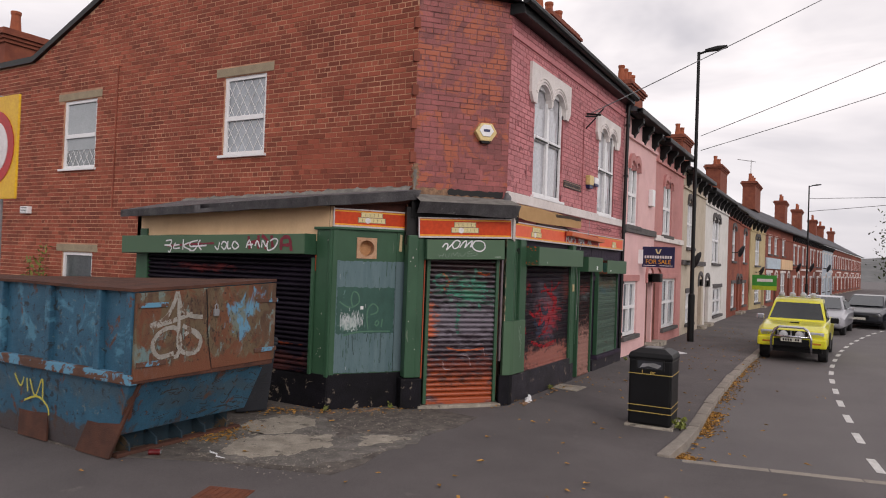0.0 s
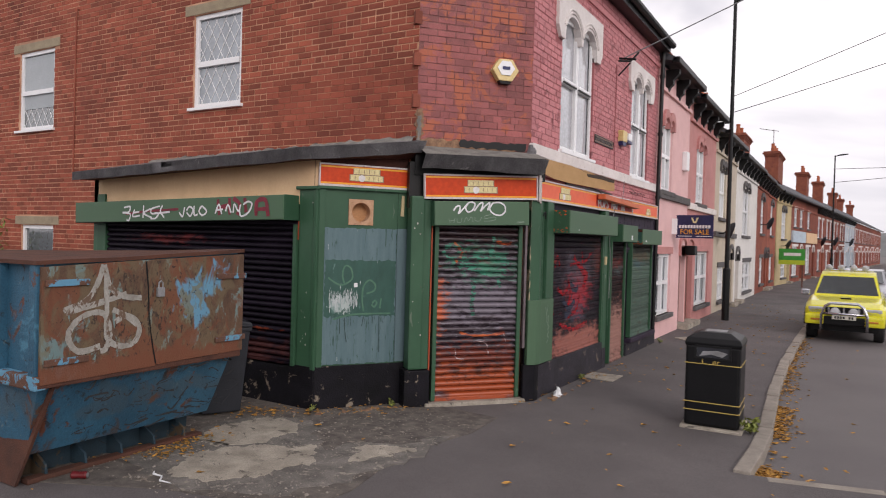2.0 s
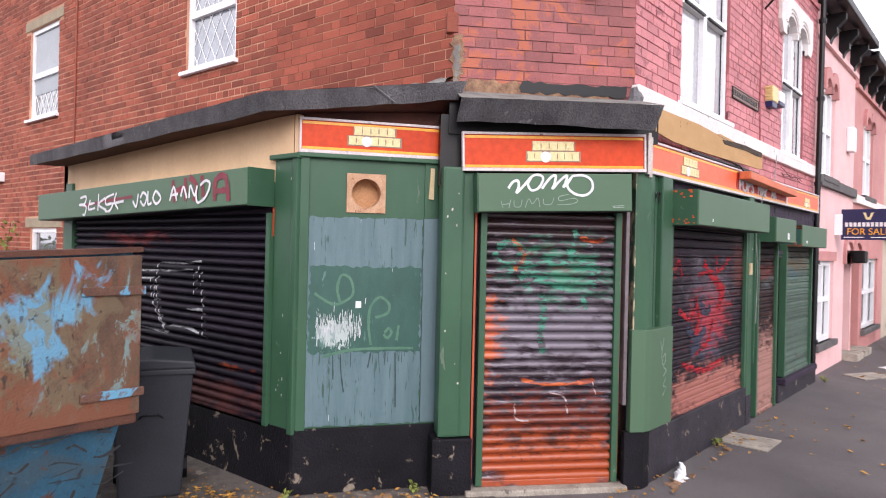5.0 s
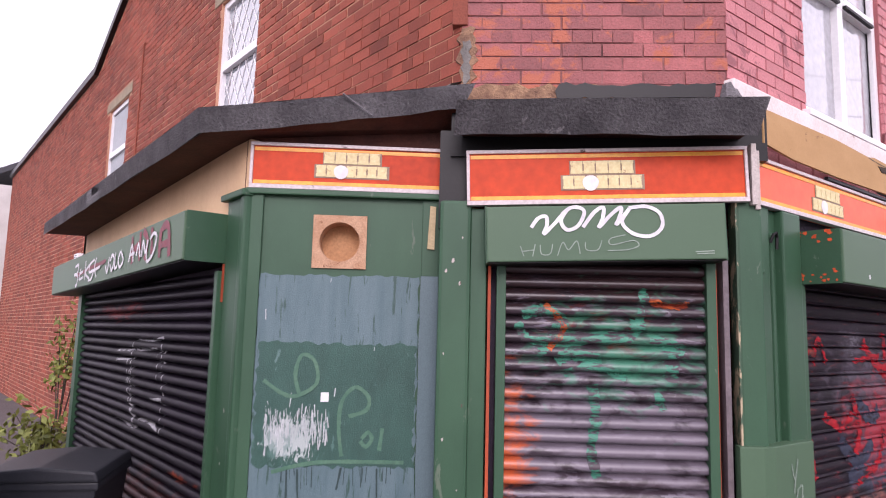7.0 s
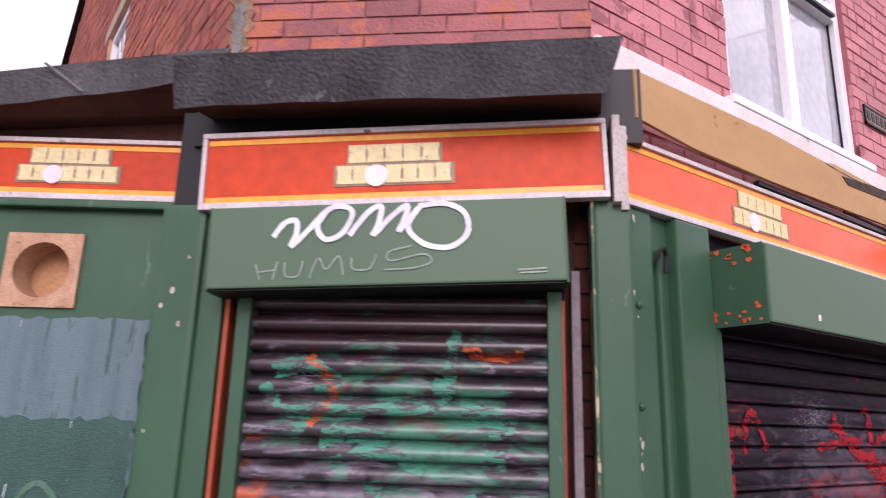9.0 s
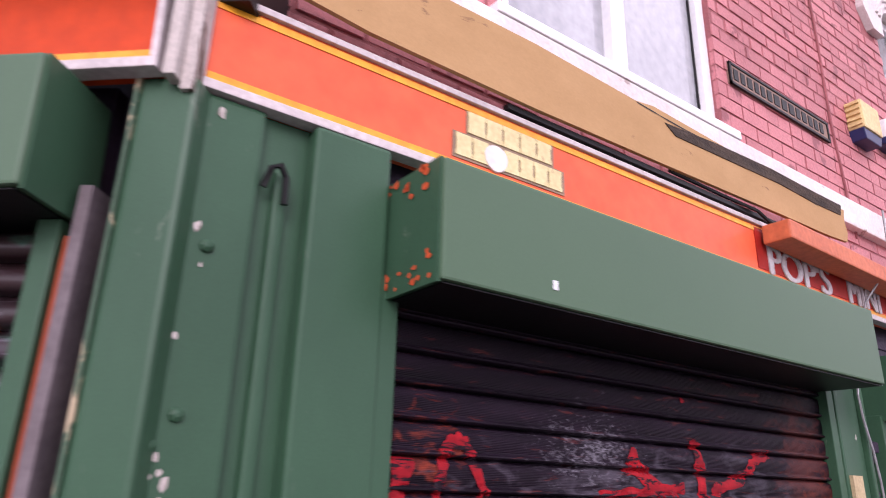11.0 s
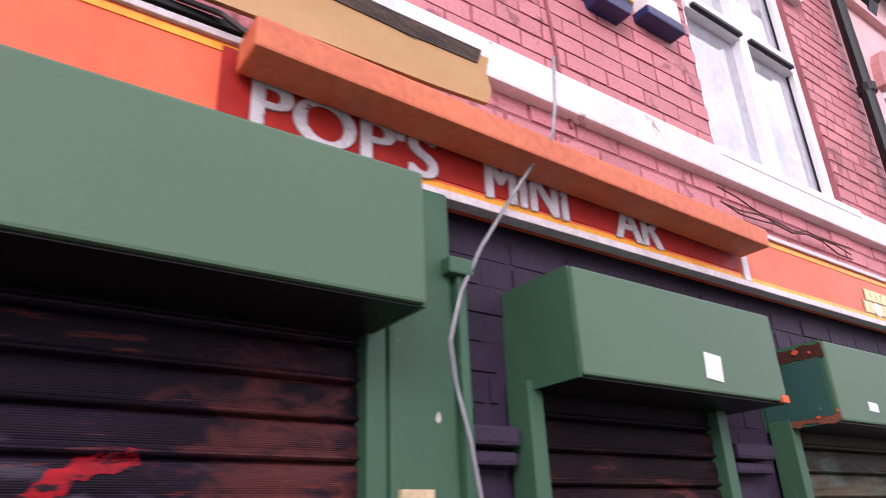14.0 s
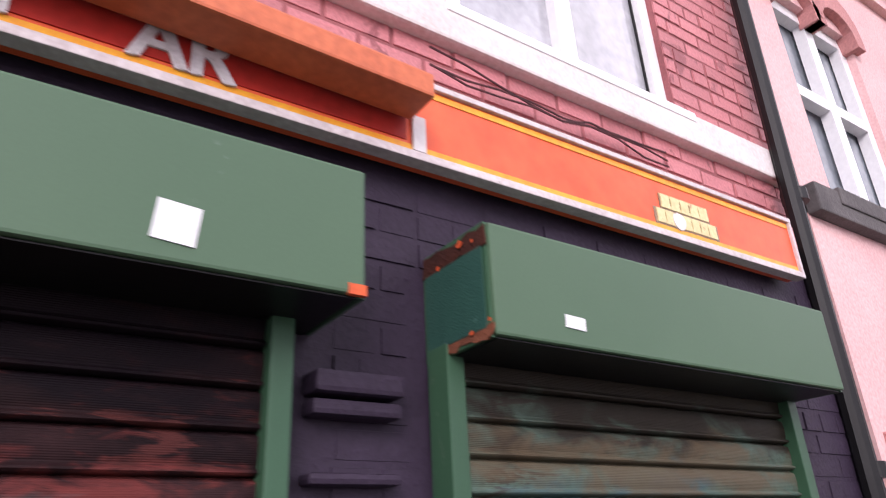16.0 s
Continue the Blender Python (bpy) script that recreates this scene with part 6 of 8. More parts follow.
# ---- skip, bins ----
def skip():
    s = thing("waste_skip", "blue lidded steel waste skip, heavily rusted and graffitied", "skip")
    x0, x1, y0, y1 = -9.1, -5.45, 4.33, 6.24
    zb, zm, zt = PAVE + 0.01, 0.80, 1.70
    # hull: ends slope in, sides lean a little
    bm = bmesh.new()
    side = [(x0 + 0.75, zb), (x1 - 0.66, zb), (x1 - 0.60, PAVE + 0.20), (x1 - 0.34, PAVE + 0.25), (x1 - 0.05, zm), (x0 + 0.02, zm)]
    ys = [(y0 + 0.10, y1 - 0.10)] * 2 + [(y0 + 0.08, y1 - 0.09)] * 2 + [(y0 + 0.02, y1 - 0.06)] * 2
    a = [bm.verts.new((p[0], q[0], p[1])) for p, q in zip(side, ys)]
    b = [bm.verts.new((p[0], q[1], p[1])) for p, q in zip(side, ys)]
    bm.faces.new(a)
    bm.faces.new(b[::-1])
    for i in range(6):
        bm.faces.new((a[i], b[i], b[(i + 1) % 6], a[(i + 1) % 6]))
    bmesh.ops.subdivide_edges(bm, edges=bm.edges[:], cuts=5, use_grid_fill=True)
    bmesh.ops.triangulate(bm, faces=[f for f in bm.faces if len(f.verts) > 4])
    for v in bm.verts:
        v.co += Vector((noise.noise(v.co * 1.7), noise.noise(v.co * 1.9 + Vector((5, 0, 0))), 0)) * 0.018
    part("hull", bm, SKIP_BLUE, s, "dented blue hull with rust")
    # rusted corner plates low down
    for yy in (y0 + 0.03,):
        bm = prism([(x1 - 0.95, zb - 0.0), (x1 - 0.39, zb - 0.0), (x1 - 0.03, zm - 0.04), (x1 - 0.16, zm - 0.04), (x1 - 0.42, 0.34), (x1 - 0.80, 0.28)], -0.012, 0.012)
        part("corner_plate", bm, SKIP_RUST, s, "rust brown corner plate", matrix=pose(0, y0 + 0.055, 0, -5.4))
        bm = prism([(x0 + 1.6, zb), (x0 + 2.15, zb), (x0 + 2.1, 0.36), (x0 + 1.55, 0.30)], -0.012, 0.012)
        part("corner_plate", bm, SKIP_RUST, s, "rust brown foot plate", matrix=pose(0, y0 + 0.06, 0, -5.4))
    part("skid", one(x1 - 0.46, x1 - 0.36, y0 + 0.12, y1 - 0.12, PAVE, PAVE + 0.045), SKIP_RUST, s, bevel=0.012)
    part("base_plate", one(x1 - 0.64, x1 - 0.60, y0 + 0.12, y1 - 0.12, PAVE, PAVE + 0.24), SKIP_BASE, s, "dirty blue base under the sloping end")
    for k in range(5):
        part("gusset", prism([(x1 - 0.61, PAVE + 0.01), (x1 - 0.38, PAVE + 0.03), (x1 - 0.40, PAVE + 0.12), (x1 - 0.61, PAVE + 0.22)], -0.01, 0.01), SKIP_BASE, s, matrix=pose(0, y0 + 0.28 + k * 0.33, 0))
    def tilt(p):
        """The sagging lid: up towards the back of the doors, down at the far end."""
        f = max(0.0, p.y - y0)
        return f * (0.045 - 0.068 * min(1.0, max(0.0, (x1 - p.x) / 3.6)))
    # upper box
    bm = bmesh.new()
    bx(bm, x0, x1 - 0.03, y0 + 0.03, y1 - 0.03, zm, zt - 0.02)
    bmesh.ops.subdivide_edges(bm, edges=bm.edges[:], cuts=6, use_grid_fill=True)
    for v in bm.verts:
        v.co += Vector((0, noise.noise(v.co * 1.5), 0)) * 0.02
        if v.co.z > zt - 0.1:
            v.co.z += tilt(v.co) - 0.012
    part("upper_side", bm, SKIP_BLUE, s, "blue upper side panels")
    for x in (x1 - 0.06, x1 - 0.56, x1 - 1.45, x1 - 2.4, x0 + 0.03):
        part("side_rib", one(x - 0.045, x + 0.045, y0 - 0.035, y0 + 0.04, zm + 0.02, zt - 0.02), SKIP_BLUE, s, bevel=0.01)
    part("rail", one(x0, x1 + 0.01, y0 - 0.045, y0 + 0.05, zm - 0.06, zm + 0.045), SKIP_RUST_BLUE, s, "rusty mid rail", bevel=0.014)
    part("rail", one(x1 - 0.06, x1 + 0.012, y0 - 0.03, y1, zm - 0.05, zm + 0.01), SKIP_RUST, s, "rusty mid rail", bevel=0.012)
    # lid
    bm = bmesh.new()
    bx(bm, x0 - 0.02, x1 + 0.015, y0 - 0.05, y1 + 0.02, zt - 0.035, zt - 0.004)
    bmesh.ops.subdivide_edges(bm, edges=[e for e in bm.edges if e.calc_length() > 0.5], cuts=8, use_grid_fill=True)
    for v in bm.verts:
        v.co.z += noise.noise(v.co * 1.3) * 0.010 + tilt(v.co)
    part("lid", bm, SKIP_RUST, s, "rust brown sheet lid")
    # end doors with overlap seam
    for ya, yb, zoff in ((y0 - 0.01, y0 + 0.95, -0.02), (y0 + 0.94, y1 + 0.01, 0.0)):
        d = part("door", prism([(ya, zm + zoff), (yb, zm + zoff + 0.01), (yb - (0.10 if ya < y0 + 0.5 else 0), zt - 0.05 + 0.045 * (yb - y0)), (ya - (0.085 if ya > y0 + 0.5 else 0), zt - 0.05 + 0.045 * (ya - y0))], -0.022, 0.012), SKIP_DOOR, s, "rust and blue steel door leaf", bevel=0.005, matrix=pose(x1, 0, 0, 0, 0, 90))
        for z in (zt - 0.17, zm + 0.14):
            f = (ya + 0.02, ya + 0.36) if ya < y0 + 0.5 else (yb - 0.34, yb + 0.02)
            part("hinge_strap", one(f[0], f[1], -0.040, -0.02, z - 0.025, z + 0.025), SKIP_RUST_BLUE, d, bevel=0.006)
    part("seam", stroke(bmesh.new(), [(5.175, zt - 0.02), (5.20, 1.45), (5.215, 1.2), (5.25, 0.98), (5.285, 0.81)], 0.013, -0.0240, 0.6), BLACK_METAL, s, "dark gap between the doors", matrix=pose(x1, 0, 0, 0, 0, 90))
    part("padlock", one(5.27, 5.34, -0.06, -0.03, 1.38, 1.46), GALV, s, "steel padlock on the door seam", bevel=0.008, matrix=pose(x1, 0, 0, 0, 0, 90))
    bm = bmesh.new()
    tube(bm, [(5.285, -0.045, 1.46), (5.287, -0.045, 1.50), (5.305, -0.045, 1.515), (5.323, -0.045, 1.50), (5.325, -0.045, 1.46)], 0.007, 6)
    part("shackle", bm, GALV, s, matrix=pose(x1, 0, 0, 0, 0, 90))
    bm = bmesh.new()
    for pts in ([(4.78, 1.02), (4.60, 1.00), (4.52, 1.13), (4.62, 1.26), (4.79, 1.28), (4.86, 1.14), (4.83, 1.0), (4.78, 0.98)], [(4.48, 1.32), (4.65, 1.38), (4.74, 1.5), (4.80, 1.66)], [(4.80, 1.66), (4.86, 1.48), (4.98, 1.40), (5.14, 1.38)], [(4.50, 1.30), (4.8, 1.37), (5.0, 1.42)], [(4.82, 1.60), (4.83, 1.3), (4.84, 1.08), (4.95, 1.0), (5.08, 1.02), (5.12, 1.14), (5.02, 1.24), (4.9, 1.2)], [(4.88, 1.30), (5.0, 1.24), (5.1, 1.16)]):
        part("graffiti", stroke(bmesh.new(), pts, 0.045, -0.0235, 0.3), SPRAY_SILVER, s, "silver sprayed figure tag", matrix=pose(x1, 0, 0, 0, 0, 90))
    bm = bmesh.new()
    for pts in ([(-7.6, 0.62), (-7.45, 0.5), (-7.38, 0.66), (-7.3, 0.45)], [(-7.3, 0.62), (-7.15, 0.42), (-7.05, 0.62), (-7.0, 0.4)], [(-7.35, 0.35), (-7.1, 0.42), (-6.9, 0.34), (-6.85, 0.25)]):
        part("graffiti", stroke(bmesh.new(), pts, 0.022, 0.0, 0.3), SPRAY_YELLOW, s, "yellow marker scribble", matrix=pose(0, y0 - 0.01, 0, -4.0))
    rnd = random.Random(12)
    bm = bmesh.new()
    for _ in range(60):
        yy, zz = rnd.uniform(4.45, 6.05), rnd.uniform(0.30, 0.80)
        stroke(bm, [(yy, zz), (yy + rnd.uniform(0.02, 0.09), zz + rnd.uniform(-0.03, 0.03)), (yy + rnd.uniform(0.05, 0.22), zz + rnd.uniform(-0.05, 0.06))], rnd.uniform(0.003, 0.012), 0.0, 1.2, 3)
    sc = part("scratch", bm, BLACK_METAL, s, "black scratches on the sloping end", matrix=pose(x1 - 0.05, 0, zm, 0, 0, 90) @ pose(0, -0.012, 0, -28.0) @ pose(0, 0, -zm - 0.05))
    sc["kind"] = "stuff"


# scratched white smear on the overpainted patch
SMEAR = PANEL @ Vector((0.28, 0.0, 1.15))
paint_layers(BOARD_DARK, [((0.42, 0.48, 0.47), tuple(SMEAR), (0.20, 0.20, 0.17), 55, 0.20, 0.9), ((0.10, 0.20, 0.18), tuple(SMEAR), (0.8, 0.8, 0.5), 24, 0.44, 0.6)], 0.3)
# Rust band low down is darkened for the hull's shade; blue lightens higher up.
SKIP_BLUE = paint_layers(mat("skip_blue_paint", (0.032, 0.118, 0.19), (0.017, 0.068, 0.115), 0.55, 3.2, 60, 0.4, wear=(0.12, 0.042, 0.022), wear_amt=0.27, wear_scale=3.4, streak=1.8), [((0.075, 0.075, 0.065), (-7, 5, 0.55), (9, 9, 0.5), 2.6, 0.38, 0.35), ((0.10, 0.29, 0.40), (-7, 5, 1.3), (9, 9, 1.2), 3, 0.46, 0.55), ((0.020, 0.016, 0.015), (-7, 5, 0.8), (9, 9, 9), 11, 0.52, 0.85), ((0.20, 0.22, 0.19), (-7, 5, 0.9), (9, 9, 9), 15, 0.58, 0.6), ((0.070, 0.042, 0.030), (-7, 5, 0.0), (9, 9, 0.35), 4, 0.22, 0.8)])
SKIP_DOOR = mat("skip_door_rust", (0.130, 0.072, 0.042), (0.060, 0.034, 0.022), 0.75, 7, 90, 0.6, wear=(0.14, 0.20, 0.19), wear_amt=0.34, wear_scale=7, streak=2.2)
paint_layers(SKIP_DOOR, [((0.150, 0.115, 0.065), (-5.4, 5.2, 1.25), (4, 4, 4), 6, 0.40, 0.55), ((0.15, 0.050, 0.024), (-5.4, 5.2, 1.1), (4, 4, 4), 4.5, 0.44, 0.8), ((0.10, 0.28, 0.42), (-5.4, 5.72, 1.42), (3, 0.55, 0.50), 5, 0.31, 0.85), ((0.13, 0.24, 0.25), (-5.4, 4.45, 1.05), (3, 0.5, 0.45), 8, 0.38, 0.75), ((0.15, 0.15, 0.095), (-5.4, 5.6, 1.35), (3, 0.7, 0.6), 13, 0.40, 0.8), ((0.024, 0.017, 0.014), (-5.4, 5.2, 1.2), (4, 4, 4), 30, 0.525, 0.8), ((0.15, 0.052, 0.026), (-5.4, 5.2, 0.80), (3, 3, 0.22), 5, 0.20, 0.9)], 0.6)
SKIP_BASE = mat("skip_base_grime", (0.020, 0.048, 0.070), (0.016, 0.028, 0.036), 0.8, 4, 80, 0.4, wear=(0.085, 0.058, 0.034), wear_amt=0.42, wear_scale=2.5)
SKIP_RUST = mat("skip_rust", (0.105, 0.040, 0.024), (0.048, 0.021, 0.015), 0.85, 4, 80, 0.5, wear=(0.08, 0.14, 0.18), wear_amt=0.12, wear_scale=5)
SKIP_RUST_BLUE = mat("skip_rail_rust", (0.14, 0.065, 0.04), (0.08, 0.04, 0.028), 0.8, 5, 80, 0.4, wear=(0.10, 0.26, 0.38), wear_amt=0.5, wear_scale=5)
SPRAY_SILVER = mat("silver_spray", (0.36, 0.35, 0.32), (0.20, 0.185, 0.16), 0.55, 9, 60, 0.0, wear=(0.12, 0.075, 0.05), wear_amt=0.40, wear_scale=9, streak=2)
SPRAY_YELLOW = mat("yellow_marker", (0.50, 0.46, 0.05), (0.36, 0.32, 0.05), 0.5, 10, 60, 0.0)
skip()


def wheelie_bin():
    b = thing("wheelie_bin", "charcoal plastic wheelie bin with closed lid", "wheelie bin", pose(-6.50, 6.88, PAVE, 0, 0, 62))
    bm = bmesh.new()
    lo = [(-0.21, -0.27), (0.21, -0.27), (0.21, 0.22), (-0.21, 0.22)]
    hi = [(-0.28, -0.35), (0.28, -0.35), (0.28, 0.33), (-0.28, 0.33)]
    a = [bm.verts.new((*p, 0.03)) for p in lo]
    c = [bm.verts.new((*p, 0.95)) for p in hi]
    bm.faces.new(a[::-1])
    bm.faces.new(c)
    for i in range(4):
        bm.faces.new((a[i], a[(i + 1) % 4], c[(i + 1) % 4], c[i]))
    part("body", bm, GREY_PLASTIC, b, bevel=0.02)
    part("rim", one(-0.295, 0.295, -0.365, 0.345, 0.93, 0.975), GREY_PLASTIC, b, bevel=0.012)
    bm = bmesh.new()
    p = prism([(-0.30, 0.975), (0.30, 0.975), (0.28, 1.03), (0.0, 1.055), (-0.28, 1.03)], -0.38, 0.33)
    part("lid", p, GREY_PLASTIC, b, bevel=0.015)
    bm = bmesh.new()
    tube(bm, [(-0.24, 0.39, 0.98), (0.24, 0.39, 0.98)], 0.016, 8)
    part("handle", bm, GREY_PLASTIC, b)
    for x in (-0.24, 0.24):
        w = part("wheel", lathe(bmesh.new(), [(0.03, -0.025), (0.1, -0.025), (0.1, 0.025), (0.03, 0.025)], 16), BLACK_PLASTIC, b, matrix=pose(x, 0.24, 0.10, 0, 90, 0))
    bm = bmesh.new()
    tube(bm, [(-0.08, -0.328, 0.62), (-0.05, -0.335, 0.645), (0.05, -0.335, 0.645), (0.08, -0.328, 0.62)], 0.008, 6)
    part("moulded_mark", bm, BLACK_PLASTIC, b)


wheelie_bin()


def litter_bin():
    b = thing("litter_bin", "black square litter bin with gold bands on slab", "litter bin", pose(-1.645, 9.74, PAVE, 0, 0, 2))
    part("slab", one(-0.32, 0.32, -0.33, 0.32, -0.05, 0.03), CONCRETE, b, "pale concrete base slab", bevel=0.01)
    h = 0.285
    part("body", one(-h, h, -h, h, 0.03, 0.93), BLACK_PLASTIC, b, bevel=0.035)
    bm = bmesh.new()
    rings = [(h + 0.004, 0.91), (h + 0.010, 0.95), (h - 0.01, 1.0), (h - 0.12, 1.06)]
    vs = [[bm.verts.new((sx * r, sy * r, z)) for sx, sy in ((-1, -1), (1, -1), (1, 1), (-1, 1))] for r, z in rings]
    for p, q in zip(vs, vs[1:]):
        for i in range(4):
            bm.faces.new((p[i], p[(i + 1) % 4], q[(i + 1) % 4], q[i]))
    bm.faces.new(vs[-1])
    bm.faces.new(vs[0][::-1])
    part("hood", bm, BLACK_PLASTIC, b, "black domed hood", bevel=0.012)
    part("stub_plate", one(-0.11, 0.11, -0.11, 0.11, 1.055, 1.066), GALV, b, "steel stubbing plate")
    for z in (0.20, 0.29, 0.715):
        part("band", one(-h - 0.004, h + 0.004, -h - 0.004, h + 0.004, z, z + 0.010), GOLD, b, "thin gold band", bevel=0.002)
    for y, sy in ((-h, -1), (h, 1)):
        bm = wall_cells(bmesh.new(), -0.19, 0.19, 0.775, 0.925, 0, 0.02, [(-0.165, 0.165, 0.797, 0.903)])
        part("aperture_rim", bm, BLACK_METAL, b, matrix=pose(0, y - 0.012 if sy < 0 else y - 0.008, 0))
        part("aperture", one(-0.165, 0.165, -0.004, 0.004, 0.797, 0.903), GREY_PLASTIC, b, "grey slot with litter inside", matrix=pose(0, y, 0))
    part("bag_edge", prism([(-0.14, 0.80), (-0.02, 0.83), (0.10, 0.805), (0.15, 0.85), (0.05, 0.875), (-0.1, 0.86)], -h - 0.007, -h - 0.003), GALV, b, "crumpled pale wrapper in the slot")
    text_part("lettering", "L   er", 0.085, GOLD, b, pose(-0.02, -h - 0.004, 0.745 - 0.0), 0.002, "worn gold lettering")


litter_bin()


def yellow_sign():
    s = thing("road_sign", "yellow backed temporary road sign with red ring", "road sign", pose(-5.93, 3.2, 0))
    part("board", one(-0.40, 0.37, -0.01, 0.01, 2.48, 3.38), SIGN_AMBER, s, bevel=0.004)
    for r, m, y in ((0.33, SIGN_RED_RING, -0.016), (0.24, WHITE_TXT, -0.02)):
        pts = [(r * math.cos(a), 2.93 + r * math.sin(a)) for a in (2 * math.pi * k / 32 for k in range(32))]
        part("disc", prism(pts, y, -0.008), m, s)
    bm = bmesh.new()
    tube(bm, [(0, 0.05, PAVE), (0, 0.05, 3.4)], 0.038, 10)
    part("post", bm, GALV, s)


SIGN_AMBER = mat("amber_sign_board", (0.72, 0.42, 0.01), (0.64, 0.36, 0.01), 0.4, 3, 40, 0.0)
SIGN_RED_RING = mat("red_sign_ring", (0.50, 0.012, 0.015), None, 0.4, 3, 40, 0.0)
yellow_sign()


# ---- the terrace along the street ----
PALE_PINK = mat("pale_pink_render", (0.74, 0.47, 0.46), (0.64, 0.39, 0.385), 0.75, 1.8, 60, 0.2)
MID_PINK = mat("pink_painted_brick", (0.52, 0.235, 0.22), (0.43, 0.185, 0.175), 0.7, 2.0, 60, 0.3)
CREAM_WALL = mat("cream_render", (0.52, 0.45, 0.36), (0.42, 0.36, 0.28), 0.8, 1.8, 60, 0.2)
WHITE_WALL = mat("white_render", (0.70, 0.68, 0.65), (0.58, 0.56, 0.53), 0.8, 1.8, 60, 0.2)
YELLOW_WALL = mat("pale_yellow_render", (0.52, 0.42, 0.24), (0.42, 0.33, 0.18), 0.8, 1.8, 60, 0.2)
BLUE_WALL = mat("pale_blue_render", (0.50, 0.56, 0.62), (0.42, 0.48, 0.54), 0.8, 1.8, 60, 0.2)
DARK_BAND = mat("dark_stone_band", (0.12, 0.11, 0.11), (0.07, 0.065, 0.065), 0.85, 5, 70, 0.4)
DOOR_BROWN = mat("brown_door", (0.13, 0.05, 0.035), None, 0.5, 4, 40, 0.1)
FASCIA_BLUE = mat("pale_blue_shop_fascia", (0.50, 0.60, 0.68), None, 0.5, 4, 40, 0.0)


def window_in(house, u0, u1, z0, z1, lights=1, arched=False, sill=DARK_BAND, head=WHITE_PAINT):
    w = part("window", one(u0 + 0.01, u1 - 0.01, 0.13, 0.14, z0, z1), GLASS_NET, house, "white framed window with pale curtain")
    f = 0.08
    bm = bmesh.new()
    wall_cells(bm, u0, u1, z0, z1, 0.05, 0.12, [(u0 + f, u1 - f, z0 + f, z1 - f)])
    zs = z0 + (z1 - z0) * 0.52
    bx(bm, u0 + f, u1 - f, 0.045, 0.115, zs - 0.04, zs + 0.04)
    for i in range(1, lights):
        a = u0 + (u1 - u0) * i / lights
        bx(bm, a - 0.05, a + 0.05, 0.04, 0.11, z0 + f, z1 - f)
    part("window_frame", bm, UPVC, w)
    part("sill", one(u0 - 0.1, u1 + 0.1, -0.08, 0.1, z0 - 0.1, z0), sill, w, bevel=0.01)
    if arched:
        n = max(1, lights)
        for i in range(n):
            a, b = u0 + (u1 - u0) * i / n, u0 + (u1 - u0) * (i + 1) / n
            pts = [(a - 0.06, z1 - 0.12)] + [((a + b) / 2 + (b - a + 0.12) / 2 * math.cos(t), z1 - 0.02 + 0.30 * math.sin(t)) for t in (math.pi * (1 - k / 8) for k in range(9))] + [(b + 0.06, z1 - 0.12), (b - 0.04, z1 - 0.12)]
            pts += [((a + b) / 2 + (b - a - 0.1) / 2 * math.cos(t), z1 - 0.06 + 0.16 * math.sin(t)) for t in (math.pi * k / 8 for k in range(9))] + [(a + 0.04, z1 - 0.12)]
            part("arch_head", prism(pts, -0.06, 0.06), head, w)
    else:
        part("lintel", one(u0 - 0.1, u1 + 0.1, -0.03, 0.08, z1, z1 + 0.16), head, w, bevel=0.008)
    return w


